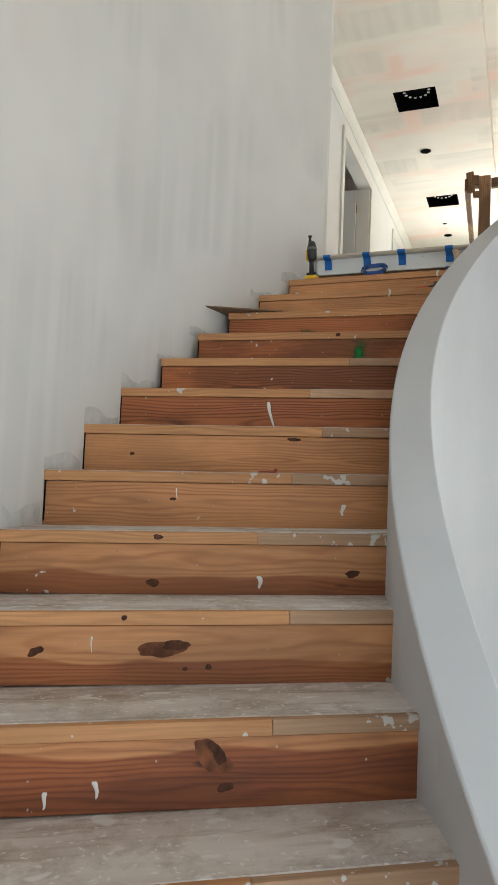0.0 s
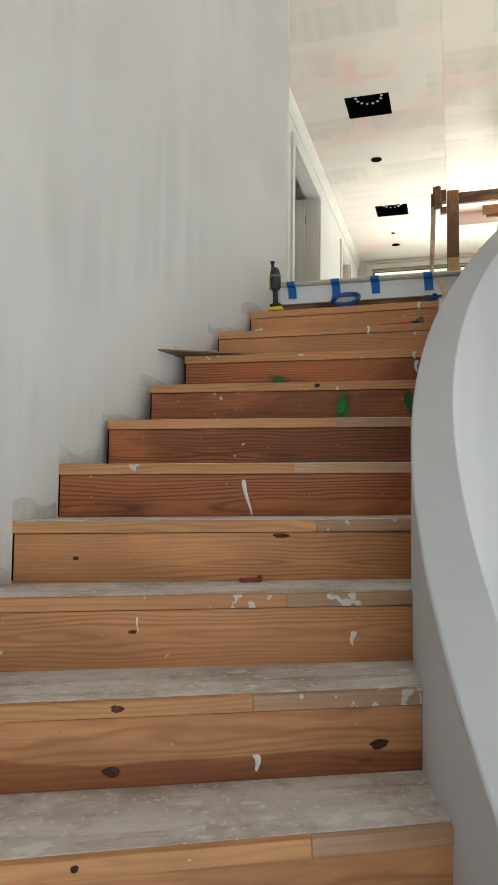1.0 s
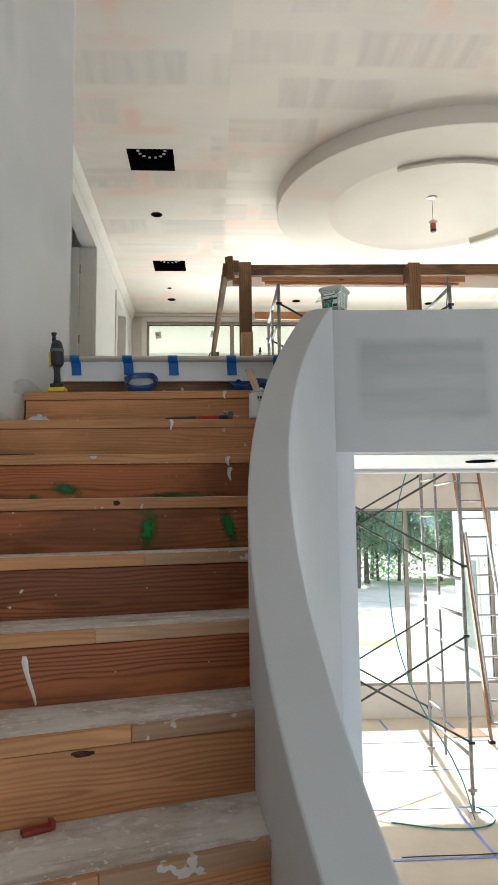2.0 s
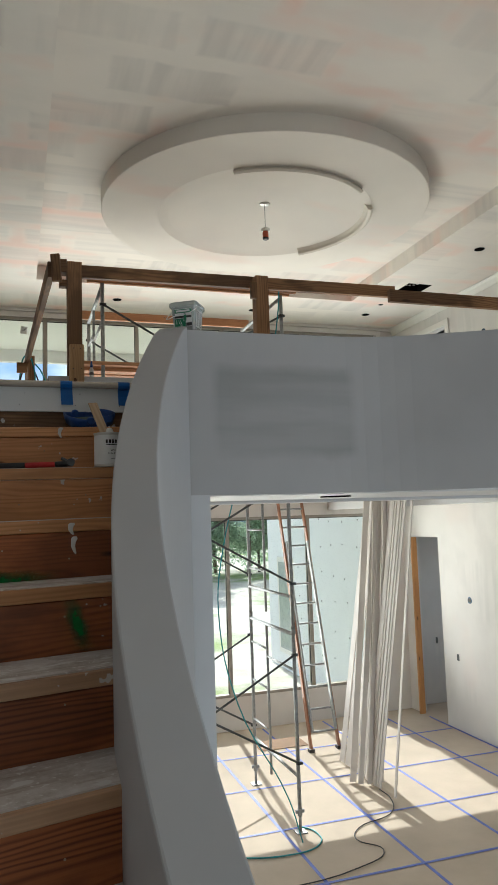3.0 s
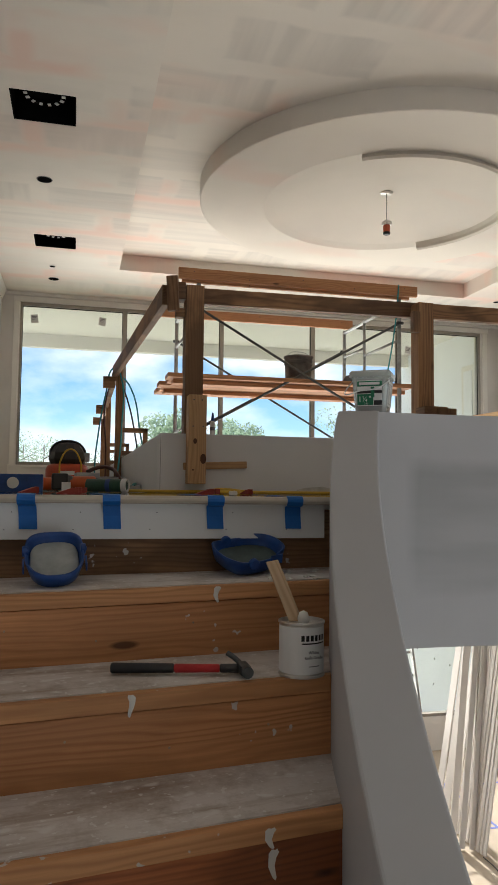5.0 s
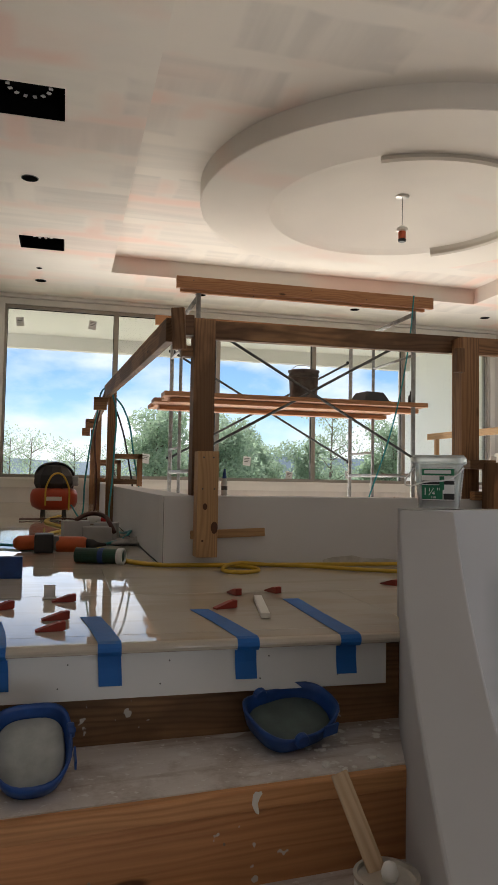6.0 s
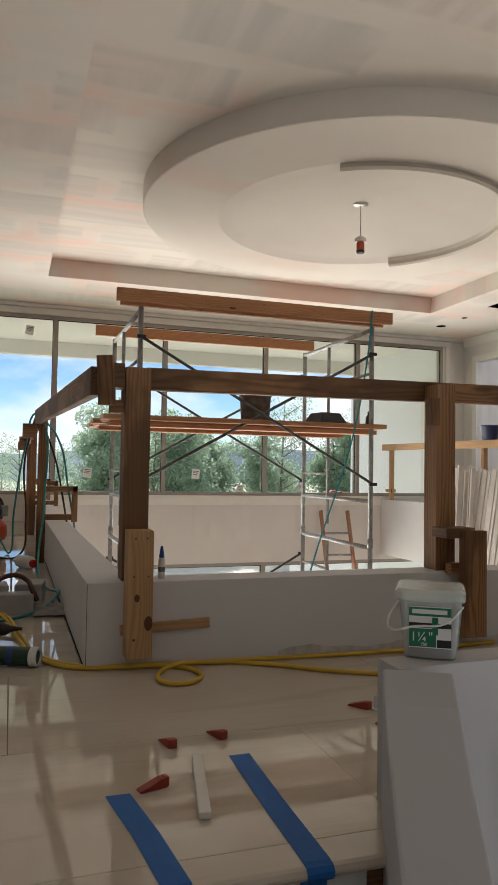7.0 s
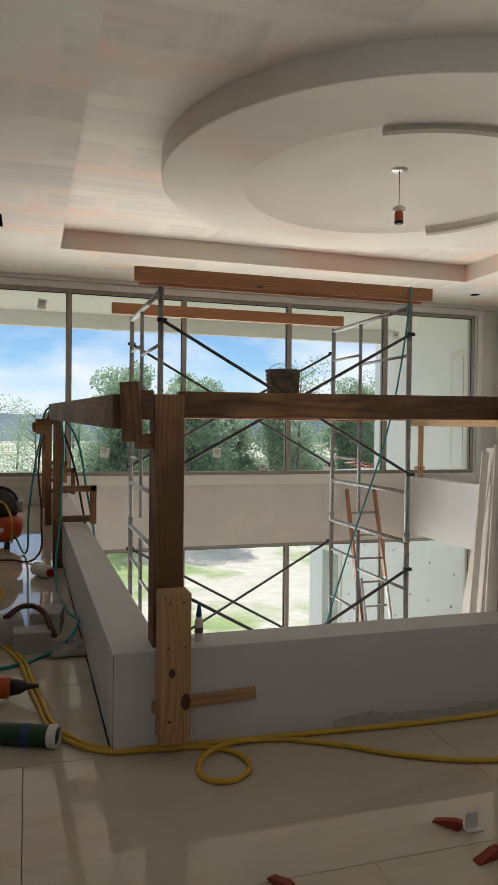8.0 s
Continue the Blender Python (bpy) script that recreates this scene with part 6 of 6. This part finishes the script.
lettering("750", 0.009, face @ Matrix.Translation((-0.012, 0.0265, 0.0021)), M_LABEL, lab)
side = tm @ Matrix.Translation((0.0525, 0, 0)) @ Matrix.Rotation(math.pi / 2, 4, "Z") @ Matrix.Rotation(math.pi / 2, 4, "X") @ Matrix.Rotation(math.atan2(0.0115, 0.125), 4, "X")
lab2 = part("label", box(-0.042, 0.022, 0.0006, 0.042, 0.106, 0.0014), M_LABEL, tub, m=side)
for i in range(9):
    for a, b in ((-0.036, -0.008), (0.004, 0.034)):
        part("print_bar", box(a, 0.03 + i * 0.008, 0.0015, b - 0.006 * ((i * 3) % 3), 0.0335 + i * 0.008, 0.0018), M_GREY, lab2, m=side)
hm = tm
hp = [hm @ Vector(p) for p in ((-0.066, -0.03, 0.108), (-0.085, -0.05, 0.075), (-0.08, -0.07, 0.06), (-0.03, -0.082, 0.07), (0.03, -0.08, 0.078), (0.066, -0.05, 0.108))]
hose("handle", [tuple(p) for p in hp], 0.0022, M_WHITEPLASTIC, tub)

# ---- things on the stairs ----
can = thing("adhesive_can", (-0.34, 4.20, -0.409), "white quart can of stone adhesive with a stirring stick", "can")
km = Matrix.Translation((-0.34, 4.20, -0.409)) @ Matrix.Rotation(radians(10), 4, "Z")
part("body", lathe([(0.052, 0), (0.0545, 0.001), (0.0545, 0.005), (0.052, 0.007), (0.052, 0.118), (0.0545, 0.12), (0.0545, 0.125), (0.048, 0.126), (0.047, 0.119), (0.04, 0.118)], 40), M_TIN, can, m=km, smooth=False)
part("label", lathe([(0.0521, 0.01), (0.0525, 0.0105), (0.0525, 0.1145), (0.0521, 0.115)], 40), M_LABEL, can, m=km)


def curved_bar(r, a0, a1, z0, z1, material, parent, m, name="print_bar"):
    bm = bmesh.new()
    n = 8
    rows = []
    for i in range(n + 1):
        a = radians(a0 + (a1 - a0) * i / n)
        rows.append((bm.verts.new((r * math.cos(a), r * math.sin(a), z0)), bm.verts.new((r * math.cos(a), r * math.sin(a), z1))))
    for p, q in zip(rows, rows[1:]):
        bm.faces.new((p[0], q[0], q[1], p[1]))
    return part(name, bm, material, parent, m=m)


for a in range(6):
    curved_bar(0.0531, 242 + a * 12, 250 + a * 12, 0.085, 0.098, M_INK, can, km)
curved_bar(0.0531, 243, 311, 0.078, 0.081, M_INK, can, km)
face = km @ Matrix.Translation((0.004, -0.0532, 0)) @ Matrix.Rotation(math.pi / 2, 4, "X")
lettering("White", 0.0105, face @ Matrix.Translation((0, 0.056, 0)), M_INK, can)
lettering("Knife Grade", 0.0095, face @ Matrix.Translation((0, 0.045, 0)), M_INK, can)
curved_bar(0.0531, 262, 292, 0.027, 0.029, M_GREY, can, km)
beam("stirring_stick", (-0.337, 4.21, -0.32), (-0.388, 4.293, -0.155), 0.036, 0.004, M_STICK, can, up=(0.3, -1, 0.3))
part("blob", lathe([(0.001, 0), (0.012, 0.004), (0.015, 0.016), (0.01, 0.03), (0.002, 0.034)], 10), M_DRIP, can, m=Matrix.Translation((-0.337, 4.195, -0.296)), smooth=True)

ham = thing("hammer", (-0.6, 4.25, -0.409), "claw hammer with a black and red rubber handle", "hammer")
a, b = Vector((-0.775, 4.29, -0.397)), Vector((-0.49, 4.215, -0.393))


def handle_bit(u0, u1, r0, r1, material, name="grip"):
    p, q = a.lerp(b, u0), a.lerp(b, u1)
    m, n = along(p, q)
    m = m @ Matrix.Rotation(math.pi / 2, 4, "Y")
    k = lathe([(r0 * 0.8, -n / 2), (r0, -n / 2 + 0.004), (r1, n / 2 - 0.003), (r1 * 0.8, n / 2)], 14)
    part(name, k, material, ham, m=m, smooth=True)


handle_bit(0.0, 0.5, 0.0125, 0.011, M_BLACK)
handle_bit(0.5, 0.86, 0.0105, 0.0095, M_BRIGHTRED, "handle")
handle_bit(0.86, 1.02, 0.01, 0.011, M_BLACK, "neck")
hd = b + Vector((0.012, -0.002, 0.002))
part("head", box(-0.012, -0.036, -0.011, 0.012, 0.018, 0.011, 0.004), M_BRACE, ham, m=Matrix.Translation(hd))
part("face", cyl_bm(0.0135, 0, 0.018, 14), M_BRACE, ham, m=Matrix.Translation(hd + Vector((0.0, -0.034, 0))) @ Matrix.Rotation(math.pi / 2, 4, "X"))
hose("claw", [tuple(hd + Vector(v)) for v in ((0, 0.012, 0), (-0.003, 0.03, 0.006), (-0.014, 0.046, 0.015), (-0.026, 0.054, 0.022))], 0.0065, M_BRACE, ham)


def knee_pad(x, y, step, turn, pitch, inside, label, size):
    """A hard trough, straight at one end and round at the other, with a foam bed, side lugs and rivets; it rests on a step."""
    m = Matrix.Rotation(radians(pitch), 4, "X") @ Matrix.Rotation(radians(turn), 4, "Z") @ Matrix.Scale(size, 4)
    n = 32

    def loop(w, l, z, dip=0.0):
        out = []
        for i in range(n):
            a = i * math.tau / n
            c, d = math.cos(a), math.sin(a)
            px = w * math.copysign(abs(c) ** 0.75, c)
            py = l * (math.copysign(abs(d) ** 0.42, d) if d > 0 else d)
            out.append((px, py, z - dip * abs(c) ** 4 * (d > -0.4) - 0.55 * dip * max(0.0, d) ** 2))
        return out

    outer = [loop(0.02, 0.03, 0.0), loop(0.05, 0.065, 0.003), loop(0.068, 0.086, 0.018), loop(0.075, 0.094, 0.045), loop(0.077, 0.096, 0.062, 0.012)]
    inner = [loop(0.072, 0.091, 0.062, 0.012), loop(0.070, 0.089, 0.045), loop(0.064, 0.082, 0.022), loop(0.05, 0.065, 0.009)]
    bm = loft(outer + inner)
    z = step_z(step, x) + 0.003 - min((m @ v.co).z for v in bm.verts)
    t = thing("knee_pad", (x, y, step_z(step, x)), label, "knee pad", "knee pads")
    m = Matrix.Translation((x, y, z)) @ m
    part("shell", bm, M_PAD, t, m=m, smooth=True)
    part("foam", loft([loop(0.055, 0.07, 0.0095), loop(0.064, 0.083, 0.022), loop(0.06, 0.078, 0.033), loop(0.03, 0.04, 0.03)]), inside, t, m=m, smooth=True)
    for side in (-1, 1):
        lm = m @ Matrix.Translation((side * 0.075, 0.03, 0.045)) @ Matrix.Rotation(math.pi / 2, 4, "Y")
        lug = part("strap_lug", lathe([(0.013, -0.007), (0.015, -0.004), (0.015, 0.004), (0.013, 0.007)], 14), M_PAD, t, m=lm)
        part("rivet", cyl_bm(0.005, 0.007, 0.0095, 8), M_PAD, lug, m=lm)
        part("strap_stub", box(-0.012, -0.004, -0.002, 0.012, 0.03, 0.002, 0.001), M_PAD, t, m=m @ Matrix.Translation((side * 0.079, -0.05, 0.05)) @ Matrix.Rotation(math.pi / 2, 4, "Y"))
    return t


knee_pad(-0.915, 4.565, 13, 4, 34, M_PADPALE, "blue plastic knee pad with a pale foam lining", 1.0)
knee_pad(-0.365, 4.645, 13, 108, 20, M_PADIN, "blue plastic knee pad with a dark foam lining", 1.1)

x, y = -1.30, 4.42
z = step_z(13, x) + 0.003
tool = thing("oscillating_tool", (x, y, z), "black and yellow cordless multi-tool standing upright", "power tool")
tx = Matrix.Translation((x, y, z)) @ Matrix.Rotation(radians(-3), 4, "Y")
part("battery", box(-0.04, -0.035, 0, 0.042, 0.035, 0.022, 0.006), M_YELLOW, tool, "yellow battery foot", m=tx)
part("battery_cap", box(-0.03, -0.03, 0.0225, 0.034, 0.03, 0.042, 0.007), M_BLACK, tool, m=tx)
part("handle", loft([rounded(0.017, 0.008, 0.042), rounded(0.014, 0.007, 0.07), rounded(0.013, 0.007, 0.11), rounded(0.018, 0.009, 0.128)]), M_BLACK, tool, m=tx, smooth=True)
part("motor", lathe([(0.018, 0.124), (0.029, 0.138), (0.032, 0.17), (0.031, 0.215), (0.024, 0.245), (0.014, 0.256)], 18), M_BLACK, tool, m=tx @ Matrix.Translation((0.004, 0, 0)), smooth=True)
part("stripe", box(-0.034, -0.016, 0.13, -0.024, 0.016, 0.2, 0.004), M_YELLOW, tool, m=tx)
part("vent_band", lathe([(0.0318, 0.196), (0.0335, 0.198), (0.0332, 0.21), (0.0315, 0.212)], 18), M_GREY, tool, m=tx @ Matrix.Translation((0.004, 0, 0)))
part("chuck", lathe([(0.012, 0.254), (0.009, 0.268), (0.008, 0.276), (0.014, 0.292), (0.013, 0.295)], 12), M_BLACK, tool, m=tx @ Matrix.Translation((-0.008, 0, 0)), smooth=True)
bm = prism([(-1.69, 3.62), (-1.26, 3.83), (-1.30, 4.06), (-1.62, 4.1)], -0.602, -0.596)
tagged(part("cardboard_sheet", bm, M_CARD), "flat brown cardboard sheet lying on a step", "cardboard")
bm = bmesh.new()
n = 12
g = [[bm.verts.new((-1.41 + 0.13 * i / n, 4.20 + 0.1 * j / n, -0.42 + 0.035 * math.sin(math.pi * i / n) * math.sin(math.pi * j / n) * (1 + noise.noise(Vector((i * 0.5, j * 0.5, 0)))))) for j in range(n + 1)] for i in range(n + 1)]
for i in range(n):
    for j in range(n):
        bm.faces.new((g[i][j], g[i + 1][j], g[i + 1][j + 1], g[i][j + 1]))
bag = tagged(part("plastic_bag", bm, M_BAG, smooth=True), "crumpled clouded plastic bag on a step", "plastic bag")
bag.modifiers.new("thickness", "SOLIDIFY").thickness = 0.002
m = Matrix.Translation((-0.945, 2.69, step_z(6, -0.945) + 0.003)) @ Matrix.Rotation(radians(30), 4, "Z")
w = thing("levelling_wedge", (-0.945, 2.69, step_z(6, -0.945) + 0.002), "dark red plastic tile levelling wedge on a step", "wedge", "tile levelling wedges")
part("body", box(-0.035, -0.012, 0, 0.03, 0.012, 0.012, 0.003), M_RED, w, m=m)
part("grip", box(0.026, -0.012, 0.001, 0.038, 0.012, 0.022, 0.003), M_RED, w, m=m)


def on_riser(k, x):
    """A frame on the face of riser k at world x: x along the riser, z up, -y towards the climber."""
    r0, r1 = nosing(k, NOSE_OUT)
    u = (x - r0.x) / (r1.x - r0.x)
    at = r0.lerp(r1, u)
    m, _ = along((*r0, 0), (*r1, 0))
    m.translation = at_step(k, at)
    return m


def drip(k, x, z0, z1, w, lean, nose=False):
    """A run of dried white compound down a riser or nosing."""
    m = on_riser(k, x)
    bm = bmesh.new()
    prof = [(0.0, w * 0.45), (0.12, w * 0.8), (0.3, w * 0.6), (0.55, w * 0.5), (0.8, w * 0.38), (0.94, w * 0.3), (1.0, w * 0.1)]
    rows = []
    y = -NOSE_OUT - 0.0005 if nose else -0.0005
    for u, half in prof:
        z = z0 + (z1 - z0) * u
        s = lean * u + w * 0.28 * math.sin(5.5 * u + 9.0 * x)
        rows.append([bm.verts.new(p) for p in ((s - half, y + 0.0005, z), (s, y - 0.0025, z), (s + half, y + 0.0005, z))])
    for p, q in zip(rows, rows[1:]):
        bm.faces.new((p[0], p[1], q[1], q[0]))
        bm.faces.new((p[1], p[2], q[2], q[1]))
    part("drip", bm, M_DRIP, stairs, "dried white compound drip", m=m, smooth=True)


drip(8, -1.06, -0.06, -0.19, 0.011, 0.03)
drip(6, -1.18, -0.06, -0.1, 0.004, 0.005)
drip(4, -1.1, -0.07, -0.115, 0.004, 0.0)
drip(3, -1.0, -0.15, -0.19, 0.008, -0.004)
drip(3, -0.9, -0.13, -0.17, 0.009, 0.004)
drip(5, -0.78, -0.14, -0.18, 0.012, 0.004)
drip(12, -0.74, -0.003, -0.05, 0.011, 0.0, True)
drip(13, -0.5, -0.003, -0.045, 0.012, 0.0, True)
drip(11, -0.5, -0.012, -0.05, 0.014, 0.004, True)
drip(11, -0.49, -0.055, -0.11, 0.013, 0.002)
drip(6, -0.6, -0.11, -0.15, 0.012, 0.0)


def splat(k, x, z, w, h, material, name, label, seed, lean=0.0, lift=0.0):
    """A thin patch with a soft uneven outline on a riser, a resin knot; lean shears it along the board."""
    rnd = random.Random(seed)
    m = on_riser(k, x)
    bm = bmesh.new()
    n = 40
    waves = [(j, rnd.uniform(0.03, 0.2) / j ** 0.7, rnd.uniform(0, 6.28)) for j in (2, 3, 4, 5, 7, 9)]
    c = bm.verts.new((0, -0.0014 - lift, z))
    ring_v = []
    for i in range(n):
        a = i * math.tau / n
        r = 0.85 + sum(g * math.sin(j * a + o) for j, g, o in waves)
        v = h * math.sin(a) * r
        ring_v.append(bm.verts.new((w * math.cos(a) * r + lean * v, -0.0007 - lift, max(-0.195, z + v))))
    for i in range(n):
        bm.faces.new((c, ring_v[i], ring_v[(i + 1) % n]))
    part(name, bm, material, stairs, label, m=m, smooth=True)


M_KNOT = plain("dark_resin_knot", (0.07, 0.025, 0.012), 0.95, vary=0.6, scale=40)


def spray(k, x, z, w, h, tilt=0.0):
    """A sprayed mark on a riser, w by h and tilted from upright."""
    bm = bmesh.new()
    ring_v = [bm.verts.new((w * math.cos(i * math.tau / 32), 0, h * math.sin(i * math.tau / 32))) for i in range(32)]
    bm.faces.new(ring_v)
    m = on_riser(k, x) @ Matrix.Translation((0, -0.0009, z)) @ Matrix.Rotation(radians(tilt), 4, "Y")
    part("spray_mark", bm, M_SPRAY, stairs, "green spray paint mark", m=m)


spray(10, -0.79, -0.115, 0.044, 0.105, 9)
spray(10, -0.50, -0.11, 0.034, 0.11, -17)
spray(11, -1.13, -0.135, 0.085, 0.035, 16)
spray(11, -1.25, -0.175, 0.035, 0.03)
spray(11, -0.74, -0.18, 0.24, 0.036, -2)
M_RESINRED = plain("red_brown_resin", (0.17, 0.06, 0.025), 0.95, vary=0.5, scale=25)
splat(4, -0.92, -0.105, 0.075, 0.028, M_RESINRED, "knot", "dark resin knot", 9, 1.1)
splat(4, -0.885, -0.095, 0.042, 0.017, M_KNOT, "knot", "dark resin knot", 10, 0.9, 0.001)
splat(4, -0.80, -0.155, 0.011, 0.009, M_KNOT, "knot", "dark resin knot", 21)
splat(4, -0.86, -0.16, 0.008, 0.007, M_KNOT, "knot", "dark resin knot", 22)
splat(4, -1.24, -0.11, 0.022, 0.016, M_KNOT, "knot", "dark resin knot", 23, 0.6)
splat(4, -1.02, -0.018, 0.010, 0.008, M_KNOT, "knot", "dark resin knot", 24, 0.0, NOSE_OUT + 0.0005)
splat(3, -0.66, -0.085, 0.045, 0.045, M_RESINRED, "knot", "dark resin knot", 11, -0.5)
splat(3, -0.65, -0.075, 0.02, 0.03, M_KNOT, "knot", "dark resin knot", 17, -0.6, 0.001)
splat(3, -0.63, -0.155, 0.022, 0.013, M_KNOT, "knot", "dark resin knot", 18, 0.7)
splat(7, -0.86, -0.052, 0.034, 0.008, M_KNOT, "knot", "dark resin knot", 12)
splat(7, -1.5, -0.12, 0.012, 0.007, M_KNOT, "knot", "dark resin knot", 25)
splat(6, -1.19, -0.1, 0.013, 0.007, M_KNOT, "knot", "dark resin knot", 26)
splat(5, -1.1, -0.165, 0.026, 0.014, M_KNOT, "knot", "dark resin knot", 13)
splat(5, -0.5, -0.13, 0.026, 0.014, M_KNOT, "knot", "dark resin knot", 14, 0.5)
splat(5, -1.09, -0.018, 0.02, 0.009, M_KNOT, "knot", "dark resin knot", 27, 0.0, NOSE_OUT + 0.0005)
splat(10, -0.9, -0.018, 0.014, 0.011, M_KNOT, "knot", "dark resin knot", 28, 0.0, NOSE_OUT + 0.0005)
splat(13, -1.28, -0.17, 0.02, 0.011, M_KNOT, "knot", "dark resin knot", 29)
crumb = random.Random(4)
bm = bmesh.new()
for _ in range(70):
    x, y, r = crumb.uniform(-0.35, -0.06), crumb.uniform(4.45, 4.68), crumb.uniform(0.003, 0.012)
    c = bmesh.new()
    bmesh.ops.create_icosphere(c, subdivisions=1, radius=r)
    merge(bm, c, Matrix.Translation((x, y, -0.226 + r * 0.3)) @ Matrix.Diagonal((1, 1, 0.5, 1)))
tagged(part("plaster_crumbs", bm, M_DRIP), "loose plaster crumbs in the corner of the step", "debris", kind="stuff")

# ---- floor tiles, each a piece of its own ----
floor = thing("floor", (-1.0, 5.3, 0), "polished cream marble floor tiles", "floor", kind="structure")
part("grout", prism([(-1.949, 4.74), (0.0, 4.74), (0.0, 4.858), (5.94, 4.858), (5.94, 5.955), (-0.485, 5.955), (-0.485, 12.95), (-1.949, 12.95)], -0.0138, -0.004), M_GROUT, floor)
bm = bmesh.new()
prof = [(4.74, -0.024), (4.668, -0.024), (4.660, -0.021), (4.656, -0.014), (4.656, -0.010), (4.660, -0.003), (4.668, 0.0), (4.745, 0.0)]
ends = [[bm.verts.new((x, y, z)) for y, z in prof] for x in (-1.36, 0.0)]
for i in range(8):
    j = (i + 1) % 8
    bm.faces.new((ends[0][i], ends[0][j], ends[1][j], ends[1][i]))
bm.faces.new(ends[0][::-1])
bm.faces.new(ends[1])
part("bullnose", bm, M_TILE, floor, "rounded marble floor edge")
shared = {}


def tile(x0, y0, x1, y1):
    w, d = round(x1 - x0, 4), round(y1 - y0, 4)
    m = Matrix.Translation((x0, y0, 0))
    if (w, d) in shared:
        place("tile", shared[w, d], floor, m=m)
    else:
        shared[w, d] = part("tile", box(0.0008, 0.0008, -0.0085, w - 0.0008, d - 0.0008, 0.0, 0.0012), M_TILE, floor, m=m).data


for y0, y1 in ((4.746, 5.3), (5.3, 5.955)):
    xs = [-1.949, -1.2, 0.0, 1.2, 2.4, 3.6, 4.8, 5.94] if y0 < 5 else [-1.949, -0.72, 0.48, 1.68, 2.88, 4.08, 5.28, 5.94]
    for a, b in zip(xs, xs[1:]):
        if y0 < 5 and a >= -0.04:
            tile(a - (0.0012 if a == 0.0 else 0.0), 4.862, b, y1)
        elif y0 < 5:
            tile(a, y0, min(b, 0.0), y1)
        else:
            tile(a, y0, b, y1)
y = 5.955
i = 0
while y < 12.9:
    for a, b in (((-1.949, -1.2), (-1.2, -0.485)) if i % 2 else ((-1.949, -0.9), (-0.9, -0.485))):
        tile(a, y, b, min(y + 0.6, 12.95))
    y += 0.6
    i += 1
